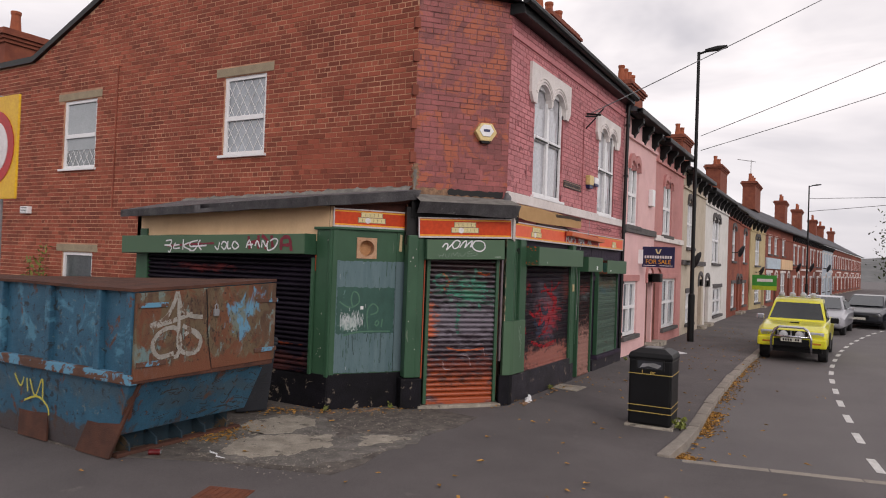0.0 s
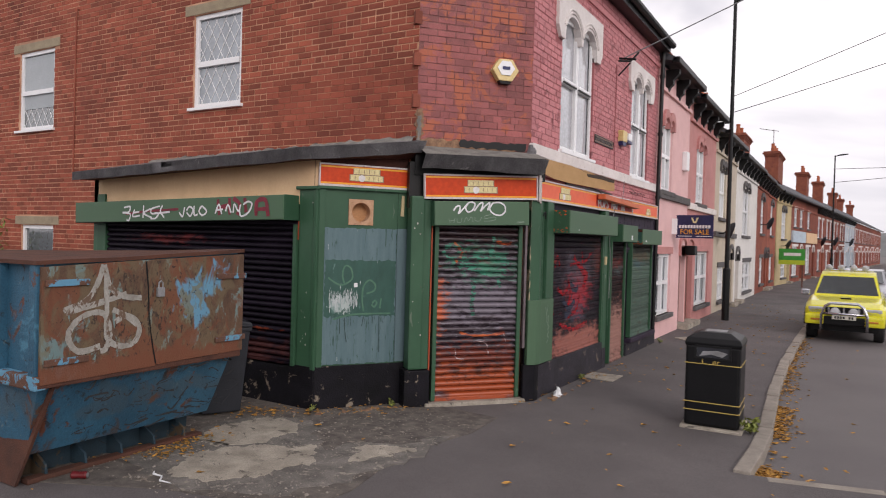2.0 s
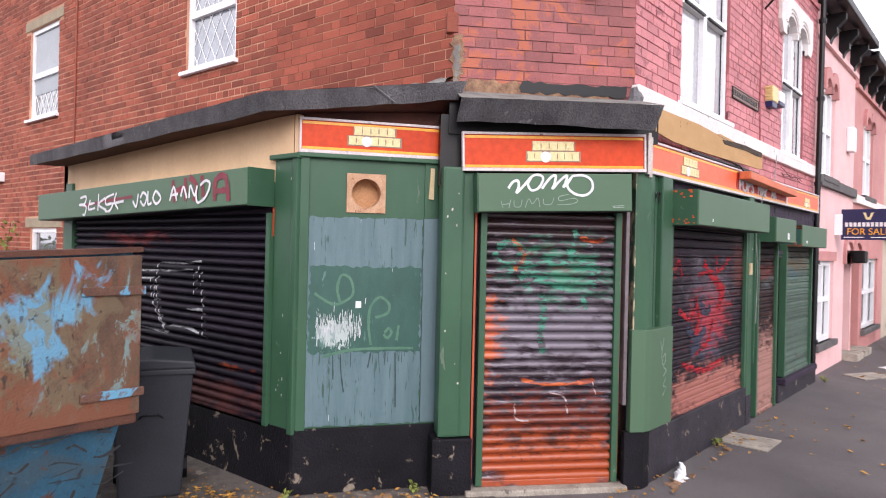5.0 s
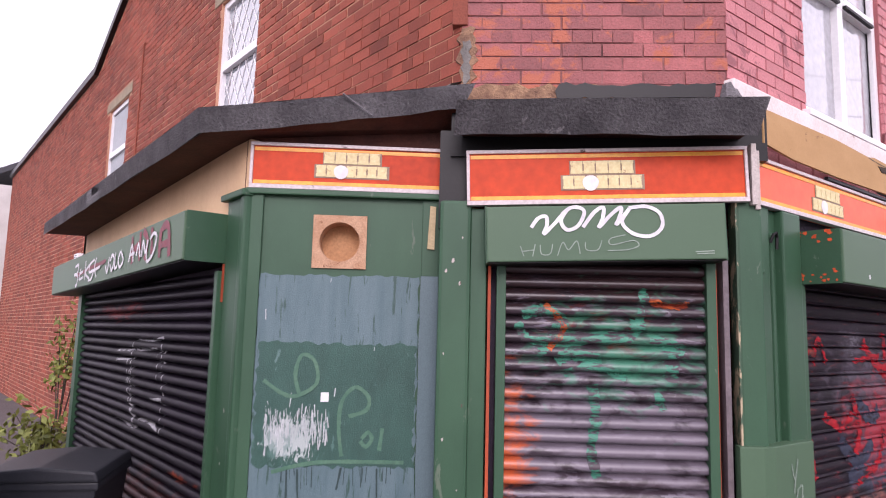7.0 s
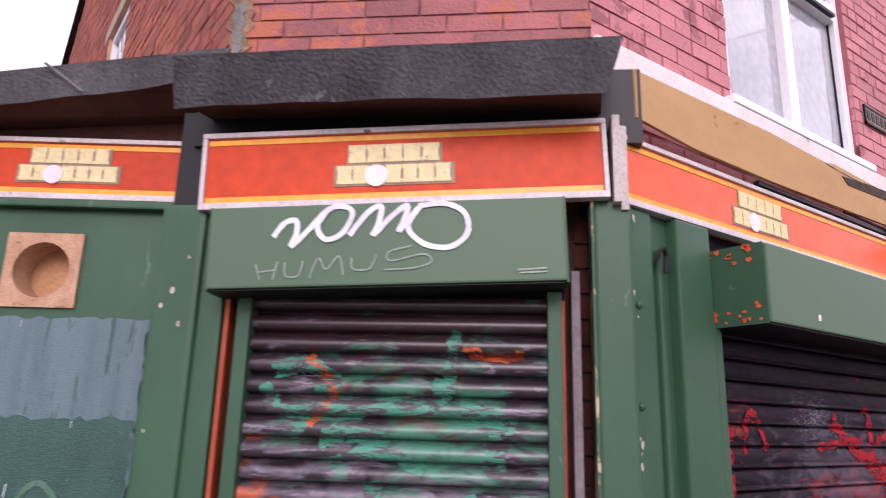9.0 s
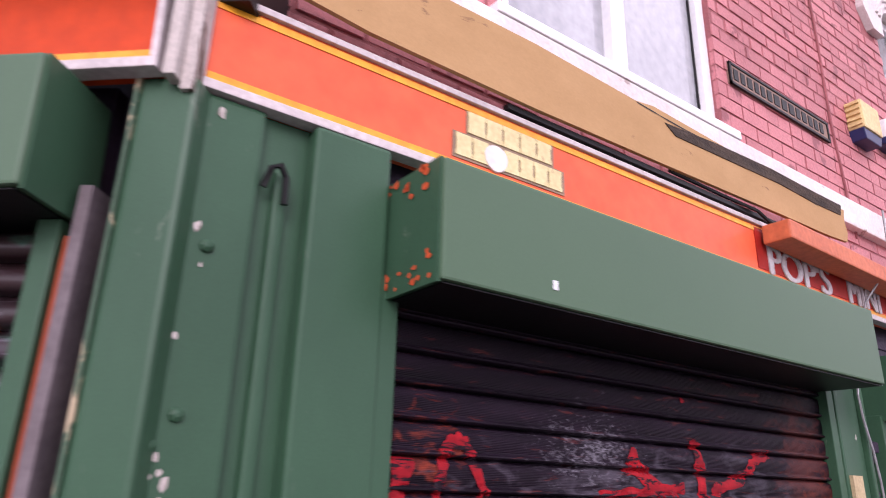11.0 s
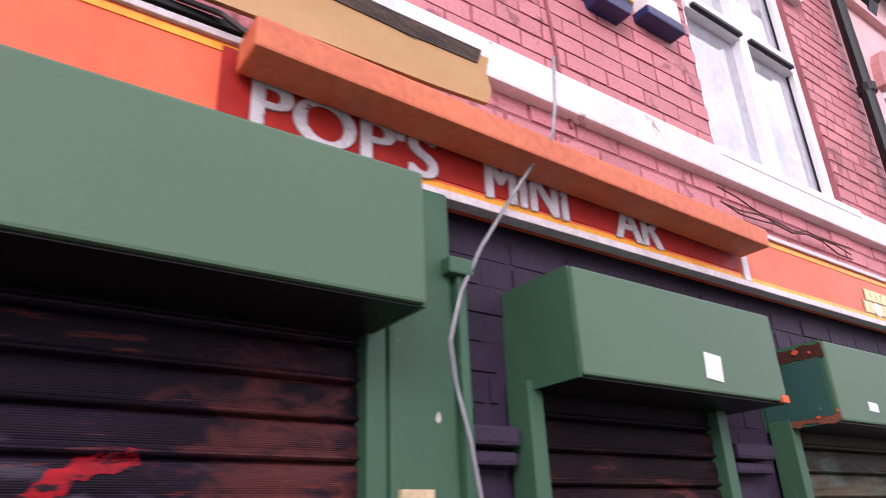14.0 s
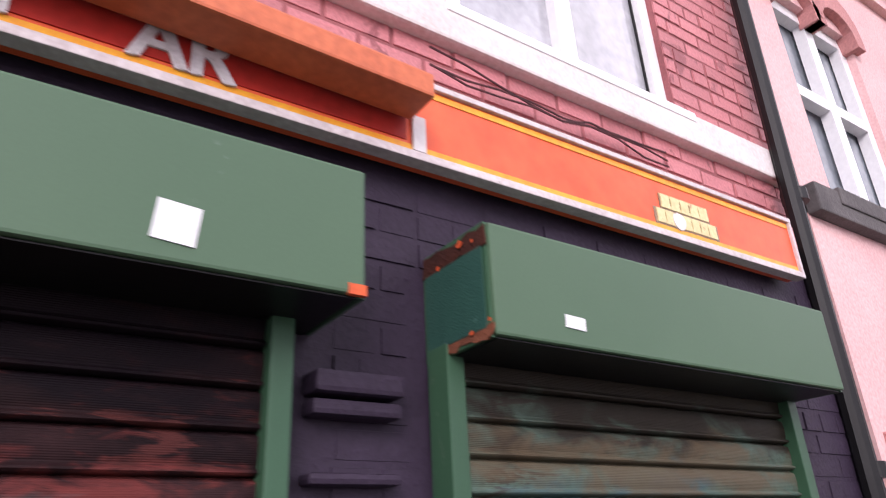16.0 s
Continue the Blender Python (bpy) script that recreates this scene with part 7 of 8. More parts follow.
def house(m, width, eave, wall, label, up=(), down=(), doors=(), band=None, band_z=3.0, arched=True, head=WHITE_PAINT, depth=8.5, base=-0.3, fascia=None, brackets=True, roof_rise=2.7):
    h = thing("terraced_house", label, "house", m)
    holes = [(a, b, c, d) for a, b, c, d, *_ in [*up, *down]] + [(a, b, base, c) for a, b, c in doors]
    bm = wall_cells(bmesh.new(), 0, width, base, eave, 0, 0.28, holes)
    bmesh.ops.remove_doubles(bm, verts=bm.verts[:], dist=0.0005)
    part("wall", bm, wall, h)
    part("party_wall", one(0, 0.2, 0.28, depth, base, eave), wall, h)
    part("party_wall", one(width - 0.2, width, 0.28, depth, base, eave), wall, h)
    for i, (a, b, c, d, n) in enumerate([*up, *down]):
        window_in(h, a, b, c, d, n, arched and i < len(up), DARK_BAND, head)
    for a, b, c in doors:
        dr = part("door", one(a, b, 0.12, 0.17, base, c), DOOR_BROWN, h, "dark front door in a recess")
        bm = prism([(a - 0.08, c - 0.25), (a - 0.08, c + 0.0)] + [((a + b) / 2 + (b - a + 0.16) / 2 * math.cos(t), c + 0.30 * math.sin(t)) for t in (math.pi * (1 - k / 8) for k in range(9))] + [(b + 0.08, c - 0.25), (b, c - 0.25)] + [((a + b) / 2 + (b - a) / 2 * math.cos(t), c - 0.04 + 0.2 * math.sin(t)) for t in (math.pi * k / 8 for k in range(9))] + [(a, c - 0.25)], -0.05, 0.1)
        part("arch", bm, head, dr)
        part("step", one(a, b, -0.25, 0.1, base, PAVE + 0.12), CONCRETE, dr, bevel=0.01)
    if band is not None:
        part("band", one(0, width, -0.07, 0.02, band_z, band_z + 0.16), band, h, bevel=0.01)
    part("cornice", one(0, width, -0.06, 0.02, eave - 0.55, eave - 0.47), wall, h)
    if brackets:
        n = max(2, int(width / 0.95))
        bm = prism([(-0.10, 0.0), (-0.16, 0.05), (-0.16, 0.14), (-0.28, 0.26), (-0.28, 0.36), (0.0, 0.36), (0.0, -0.12), (-0.05, -0.12)], -0.07, 0.07)
        first = None
        for k in range(n):
            mm = pose((k + 0.5) * width / n, 0, eave - 0.42, 0, 0, -90) @ Matrix.Scale(-1, 4, (1, 0, 0))
            mm = pose((k + 0.5) * width / n, 0.0, eave - 0.42, 0, 0, 90)
            if first is None:
                first = part("bracket", bm, BLACK_METAL, h, "black eaves bracket", matrix=mm)
            else:
                again(first, h, mm)
    part("gutter", one(0, width, -0.38, -0.22, eave - 0.03, eave + 0.10), BLACK_METAL, h, bevel=0.02)
    bm = prism([(0.0, eave + 0.06), (-0.32, eave + 0.02), (-0.32, eave + 0.08), (depth / 2, eave + roof_rise), (depth + 0.3, eave + 0.08), (depth + 0.3, eave), (depth / 2, eave + roof_rise - 0.1)], 0.0, width)
    part("roof", bm, SLATE, h, "grey slate roof", matrix=Matrix(((0, 1, 0, 0), (1, 0, 0, 0), (0, 0, 1, 0), (0, 0, 0, 1))))
    if fascia is not None:
        part("shop_fascia", one(0.2, width - 0.2, -0.12, 0.0, 2.35, 3.05), fascia, h, "pale shop fascia panel", bevel=0.01)
    return h


def dish(m, r=0.32):
    d = thing("satellite_dish", "dark grey satellite dish on a wall bracket", "satellite dish", m)
    bm = lathe(bmesh.new(), [(0.02, 0.0), (r * 0.5, -0.02), (r * 0.8, -0.06), (r, -0.11), (r, -0.10), (r * 0.8, -0.05), (0.03, 0.02)], 18)
    part("reflector", bm, GREY_PLASTIC, d, matrix=pose(0, -0.30, 0, -70, 0, 25))
    bm = bmesh.new()
    tube(bm, [(0, 0.02, -0.1), (0, -0.2, -0.1), (0, -0.3, 0)], 0.02, 6)
    part("arm", bm, BLACK_METAL, d)


def at(y, dx=0.0):
    """A frame on the street line at y, which bends away past 42 m."""
    if y <= 42.5:
        return pose(-3.93 + dx, y, 0, 0, 0, 90)
    return pose(-3.93 + 0.085 * (y - 42.0) + dx, y, 0, 0, 0, 90 - math.degrees(math.atan(0.085)))


def terrace():
    house(at(16.25), 3.13, 5.78, PALE_PINK, "pale pink rendered terraced house with white windows", [(0.32, 1.30, 3.13, 4.62, 2)], [(0.18, 1.48, 0.41, 1.75, 2)], [(2.38, 3.05, 1.95)], DARK_BAND, 2.95, head=MID_PINK)
    house(at(19.38), 3.9, 5.62, MID_PINK, "pink painted brick terraced house with white band", [(1.0, 2.2, 3.08, 4.6, 2)], [(1.20, 3.15, 0.33, 1.80, 2)], [(0.08, 0.85, 1.95)], WHITE_PAINT, 2.87, head=MID_PINK)
    house(at(23.28), 4.35, 5.33, CREAM_WALL, "cream rendered terraced house, dark stone band", [(0.8, 2.0, 2.85, 4.4, 2)], [(0.9, 2.2, 0.25, 1.30, 2)], [(3.2, 3.95, 1.75)], DARK_BAND, 2.25, head=DARK_BAND)
    house(at(27.63), 6.25, 5.16, WHITE_WALL, "white rendered terraced house, white windows", [(1.8, 3.7, 2.4, 4.2, 2)], [(2.3, 4.6, 0.23, 1.38, 2)], [(0.35, 1.2, 1.7)], None, head=DARK_BAND)
    house(at(33.88), 4.35, 5.10, BRICK_OLD, "red brick terraced house, dark window heads", [(1.5, 2.8, 2.6, 4.2, 1)], [(1.5, 2.9, 0.3, 1.5, 1)], [(3.4, 4.2, 1.7)], None, head=DARK_BAND)
    house(at(38.23), 4.35, 5.05, BRICK_OLD, "red brick terraced house, dark window heads", [(1.5, 2.8, 2.6, 4.2, 1)], [(1.5, 2.9, 0.3, 1.5, 1)], [(0.3, 1.1, 1.7)], None, head=DARK_BAND)
    house(at(42.6), 4.5, 5.0, YELLOW_WALL, "pale yellow terraced house", [(1.4, 2.8, 2.5, 4.1, 2)], [(1.5, 3.0, 0.3, 1.4, 1)], [(3.5, 4.3, 1.7)], None, head=DARK_BAND)
    house(at(47.1), 5.3, 5.0, BRICK_OLD, "red brick house with pale blue shop fascia", [(1.0, 2.2, 3.3, 4.4, 1), (3.2, 4.4, 3.3, 4.4, 1)], [(0.6, 2.6, 0.3, 2.1, 2)], [(3.6, 4.5, 2.0)], None, arched=False, fascia=FASCIA_BLUE, brackets=False)
    house(at(52.4), 5.3, 5.0, BRICK_OLD, "red brick house with cream shop fascia", [(1.0, 2.2, 3.3, 4.4, 1)], [(0.6, 2.6, 0.3, 2.1, 2)], [(3.6, 4.5, 2.0)], None, arched=False, fascia=CREAM, brackets=False)
    y, k = 57.7, 0
    while y < 128:
        blue = 76 < y < 84
        house(at(y), 4.8, 5.0, BLUE_WALL if blue else BRICK_OLD, "pale blue rendered terraced house" if blue else "red brick terraced house far along the street", [(0.8, 2.0, 2.8, 4.2, 1), (3.0, 4.0, 2.8, 4.2, 1)], [(0.9, 2.3, 0.4, 1.8, 1)], [(3.2, 4.1, 2.0)], WHITE_PAINT if k % 2 else None, 2.35, arched=False, brackets=k < 6)
        y += 4.8
        k += 1
    for yy, zz, r in ((23.8, 2.45, 0.30), (35.6, 3.1, 0.30), (44.0, 2.2, 0.30), (58.5, 2.6, 0.38), (66, 2.7, 0.4), (79, 2.8, 0.42)):
        dish(at(yy) @ pose(0, 0, zz), r)
    bx_ = thing("alarm_box", "small cream alarm box on the pink wall", "alarm", at(18.75))
    part("case", one(-0.15, 0.15, -0.12, 0.0, 3.75, 4.2), UPVC, bx_, bevel=0.02)
    hl = thing("wall_lantern", "dark lantern over the paired front doors", "light", at(19.2))
    part("case", one(-0.15, 0.15, -0.28, -0.05, 1.72, 1.95), BLACK_METAL, hl, bevel=0.03)
    part("arm", one(-0.03, 0.03, -0.1, 0.0, 1.85, 1.95), BLACK_METAL, hl)
    # chimney stacks, each with its pots
    def stack(x, y, w, d, z0, z1, pots, turn=0):
        c = thing("chimney", "red brick chimney stack with terracotta pots", "chimney", pose(x, y, 0, 0, 0, turn), group="chimneys of the terrace")
        bm = bmesh.new()
        bx(bm, -d / 2, d / 2, -w / 2, w / 2, z0, z1)
        part("shaft", bm, CHIM_BRICK, c, bevel=0.01)
        for k, (g, z) in enumerate(((0.05, z1 - 0.36), (0.10, z1 - 0.27), (0.16, z1 - 0.18), (0.10, z1 - 0.08))):
            part("corbel", one(-d / 2 - g, d / 2 + g, -w / 2 - g, w / 2 + g, z, z + 0.088), CHIM_BRICK, c, bevel=0.008)
        for k in range(pots):
            yy = (k + 0.5) * w / pots - w / 2
            part("pot", lathe(bmesh.new(), [(0.15, 0.0), (0.14, 0.15), (0.11, 0.55), (0.13, 0.60), (0.13, 0.66), (0.10, 0.66)], 12, (0, yy, z1)), TERRACOTTA, c)
    stack(-7.0, 18.7, 2.3, 0.9, 7.6, 9.1, 3)
    stack(-7.0, 27.2, 2.1, 0.8, 7.2, 9.3, 4)
    stack(-7.0, 37.8, 2.2, 0.8, 7.0, 9.1, 2)
    stack(-6.75, 49.0, 3.0, 0.9, 6.9, 9.05, 2)
    stack(-5.6, 59.0, 4.0, 0.9, 6.9, 9.05, 3)
    for x, y, w in ((-4.5, 74, 3.2), (-3.6, 84, 3.2), (-2.6, 100, 3.4), (-2.0, 112, 3.4), (-0.8, 126, 3.4)):
        stack(x, y, w, 0.9, 6.8, 9.0, 2)
    stack(-18.8, 10.0, 1.0, 1.0, 5.9, 7.7, 1)
    ae = thing("tv_aerial", "thin metal television aerial on a chimney", "aerial", pose(-5.6, 58.0, 0))
    bm = bmesh.new()
    tube(bm, [(0, 0, 8.0), (0, 0, 10.8)], 0.03, 5)
    tube(bm, [(-0.9, -0.8, 10.8), (0.3, 0.3, 10.7)], 0.025, 5)
    part("mast", bm, GALV, ae)


CHIM_BRICK = mat("chimney_brick", (0.26, 0.080, 0.045), (0.16, 0.045, 0.03), 0.9, 3.5, 60, 0.4)
terrace()


def left_row():
    house(pose(-37.0, 7.75, 0), 5.6, 5.9, BRICK_OLD, "red brick terraced house along the side street", [(1.2, 2.3, 3.2, 4.6, 1), (3.6, 4.6, 3.2, 4.6, 1)], [(1.0, 2.8, 0.5, 2.0, 2)], [(4.0, 4.9, 2.1)], None, arched=False)
    house(pose(-31.35, 7.75, 0), 4.6, 6.0, WHITE_WALL, "white painted terraced house along the side street", [(1.2, 2.3, 3.2, 4.6, 1)], [(1.0, 2.8, 0.5, 2.0, 2)], [(3.2, 4.1, 2.1)], WHITE_PAINT, 2.7, arched=False)
    g = thing("side_gate", "tall dark green boarded gate beside the house", "gate", pose(-26.8, 7.9, 0))
    for k in range(9):
        part("board", one(k * 0.13, k * 0.13 + 0.12, 0, 0.03, PAVE, 1.95), GREEN, g)


left_row()


# ---- vehicles ----
def paint(name, c, metal=0.0):
    m = mat(name, c, tuple(v * 0.93 for v in c), 0.28, 2, 20, 0.0, metal=metal)
    m.node_tree.nodes["Principled BSDF"].inputs["Coat Weight"].default_value = 0.6
    return m


TYRE = mat("tyre_rubber", (0.015, 0.015, 0.016), None, 0.8, 9, 60, 0.2)
CHROME = mat("chrome_tube", (0.62, 0.62, 0.64), (0.5, 0.5, 0.52), 0.2, 5, 40, 0.0, metal=1.0)
CAR_GLASS = glass("car_glass", (0.035, 0.045, 0.05))
LAMP_GLASS = glass("headlamp_glass", (0.45, 0.46, 0.47))
LAMP_RED = glass("tail_lamp_glass", (0.35, 0.01, 0.01))
LAMP_AMBER = glass("indicator_glass", (0.6, 0.22, 0.02))
PLATE = mat("number_plate", (0.62, 0.60, 0.52), None, 0.5, 5, 40, 0.0)


def loft(sections):
    """A shell through cross-sections (y, [(half width, z), ...]) mirrored about x = 0."""
    bm = bmesh.new()
    rings = []
    for y, prof in sections:
        ring = [bm.verts.new((x, y, z)) for x, z in prof] + [bm.verts.new((-x, y, z)) for x, z in reversed(prof)]
        rings.append(ring)
    n = len(rings[0])
    for a, b in zip(rings, rings[1:]):
        for k in range(n):
            bm.faces.new((a[k], a[(k + 1) % n], b[(k + 1) % n], b[k]))
    bm.faces.new(rings[0][::-1])
    bm.faces.new(rings[-1])
    return bm


def wheels(car, half, ys, r, w):
    for x in (-half, half):
        for y in ys:
            t = part("wheel", lathe(bmesh.new(), [(r * 0.55, -w / 2), (r * 0.92, -w / 2), (r, -w * 0.35), (r, w * 0.35), (r * 0.92, w / 2), (r * 0.55, w / 2)], 24), TYRE, car, matrix=pose(x, y, r, 0, 90, 0), smooth=False)
            part("rim", lathe(bmesh.new(), [(0.05, -w * 0.42), (r * 0.5, -w * 0.46), (r * 0.58, -w * 0.3), (r * 0.58, w * 0.3), (r * 0.5, w * 0.46), (0.05, w * 0.42)], 18), GALV, t)


def pickup():
    c = thing("pickup_truck", "bright yellow pickup truck with chrome bull bar and roof lamps", "pickup truck", pose(-0.47, 19.5, ROAD, 0, 0, -1.5) @ Matrix.Scale(0.90, 4))
    Y = paint("yellow_car_paint", (0.66, 0.62, 0.02))
    # nose to tail along +y
    low = [(0.10, [(0.70, 0.52), (0.80, 0.55), (0.82, 0.72), (0.80, 0.80), (0.70, 0.84)]),
           (0.18, [(0.76, 0.46), (0.87, 0.50), (0.89, 0.74), (0.87, 0.86), (0.74, 0.92)]),
           (0.55, [(0.80, 0.45), (0.90, 0.50), (0.91, 0.80), (0.89, 0.93), (0.78, 1.02)]),
           (1.30, [(0.80, 0.45), (0.90, 0.50), (0.91, 0.84), (0.89, 1.00), (0.80, 1.09)]),
           (1.62, [(0.80, 0.45), (0.90, 0.50), (0.91, 0.86), (0.90, 1.03), (0.82, 1.10)]),
           (3.35, [(0.80, 0.45), (0.90, 0.50), (0.91, 0.86), (0.90, 1.03), (0.82, 1.10)]),
           (4.95, [(0.80, 0.48), (0.88, 0.52), (0.89, 0.86), (0.88, 1.03), (0.82, 1.10)])]
    part("body", loft(low), Y, c, bevel=0.02, smooth=True)
    cab = [(1.52, [(0.80, 1.05), (0.80, 1.08)]), (2.15, [(0.80, 1.05), (0.66, 1.66)]), (2.45, [(0.81, 1.05), (0.65, 1.74)]), (3.25, [(0.81, 1.05), (0.65, 1.74)]), (3.65, [(0.80, 1.05), (0.70, 1.45)])]
    part("cab", loft(cab), Y, c, bevel=0.03, smooth=True)
    bm = bmesh.new()
    bm.faces.new([bm.verts.new(p) for p in ((-0.73, 1.63, 1.13), (0.73, 1.63, 1.13), (0.60, 2.13, 1.60), (-0.60, 2.13, 1.60))])
    bmesh.ops.solidify(bm, geom=bm.faces[:], thickness=0.01)
    part("windscreen", bm, CAR_GLASS, c, matrix=pose(0, -0.035, 0.02))
    for s in (-1, 1):
        bm = bmesh.new()
        bm.faces.new([bm.verts.new((s * x, y, z)) for x, y, z in ((0.815, 1.95, 1.12), (0.815, 3.2, 1.12), (0.685, 3.15, 1.62), (0.69, 2.35, 1.62))])
        part("side_window", bm, CAR_GLASS, c)
        m = part("door_mirror", one(-0.11, 0.11, -0.05, 0.05, -0.08, 0.08), CHROME if s < 0 else BLACK_PLASTIC, c, "door mirror", bevel=0.03, matrix=pose(s * 1.0, 1.72, 1.16))
        h = part("headlamp", one(-0.19, 0.19, -0.03, 0.05, -0.085, 0.085), LAMP_GLASS, c, "clear headlamp", bevel=0.03, matrix=pose(s * 0.62, 0.13, 0.80))
        part("indicator", one(-0.12, 0.12, -0.02, 0.03, -0.025, 0.025), LAMP_AMBER, c, "amber indicator", bevel=0.008, matrix=pose(s * 0.62, 0.03, 0.57))
        part("bumper_end", one(-0.22, 0.22, 0.0, 0.3, -0.13, 0.13), Y, c, "yellow bumper corner", bevel=0.05, matrix=pose(s * 0.66, 0.02, 0.57))
        part("wheel_arch", prism([(0.40 * math.cos(a), 0.40 + 0.46 * math.sin(a)) for a in (math.pi * k / 12 for k in range(13))] + [(-0.36, 0.38), (0.36, 0.38)], -0.02, 0.02), BLACK_PLASTIC, c, matrix=pose(s * 0.915, 0.95, 0.0, 0, 0, 90))
        sp = part("spot_lamp", lathe(bmesh.new(), [(0.02, 0.03), (0.10, 0.02), (0.115, -0.02), (0.1, -0.04)], 16), LAMP_GLASS, c, "round blue-white driving lamp", matrix=pose(s * 0.20, 0.0, 0.78, 90))
    part("bumper_mid", one(-0.48, 0.48, 0.03, 0.3, 0.44, 0.66), BLACK_PLASTIC, c, "black lower intake", bevel=0.03)
    part("under_shadow_tray", one(-0.75, 0.75, 0.3, 4.6, 0.28, 0.48), BLACK_PLASTIC, c)
    part("grille", one(-0.42, 0.42, 0.07, 0.14, 0.70, 0.90), BLACK_PLASTIC, c, "dark grille", bevel=0.02)
    for k in range(5):
        part("grille_bar", one(-0.36 + k * 0.165, -0.32 + k * 0.165, 0.055, 0.08, 0.71, 0.89), CHROME, c)
    pl = part("number_plate", one(-0.26, 0.26, 0.0, 0.02, 0.60, 0.70), PLATE, c, "number plate", matrix=pose(0, -0.05, 0))
    for k in range(7):
        if k != 4:
            part("plate_bar", one(-0.21 + k * 0.062, -0.17 + k * 0.062, -0.006, 0.0, 0.62, 0.68), BLACK_METAL, pl)
    bm = bmesh.new()
    tube(bm, [(-0.50, -0.02, 0.32), (-0.50, -0.06, 0.70), (-0.42, -0.04, 0.92), (-0.30, -0.02, 1.0), (0.30, -0.02, 1.0), (0.42, -0.04, 0.92), (0.50, -0.06, 0.70), (0.50, -0.02, 0.32)], 0.036, 10)
    tube(bm, [(-0.48, -0.05, 0.74), (0.48, -0.05, 0.74)], 0.028, 8)
    part("bull_bar", bm, CHROME, c, "chrome bull bar", smooth=True)
    part("bonnet_scoop", loft([(0.95, [(0.17, 1.03), (0.15, 1.10)]), (1.35, [(0.17, 1.06), (0.13, 1.11)])]), Y, c, bevel=0.02)
    part("scoop_mouth", one(-0.12, 0.12, 0.94, 0.97, 1.06, 1.095), BLACK_PLASTIC, c)
    bm = bmesh.new()
    tube(bm, [(-0.60, 2.40, 1.78), (0.60, 2.40, 1.78)], 0.02, 8)
    part("roof_bar", bm, CHROME, c)
    for x in (-0.48, -0.18, 0.12, 0.40):
        part("roof_lamp", lathe(bmesh.new(), [(0.02, 0.05), (0.075, 0.03), (0.09, -0.02), (0.08, -0.035)], 14), LAMP_GLASS, c, "round roof lamp", matrix=pose(x, 2.36, 1.85, 90))
    for x in (-0.35, 0.3):
        bm = bmesh.new()
        tube(bm, [(x - 0.25, 1.60, 1.14), (x + 0.2, 1.78, 1.30)], 0.01, 5)
        part("wiper", bm, BLACK_PLASTIC, c)
    wheels(c, 0.76, (0.95, 3.95), 0.37, 0.24)


pickup()


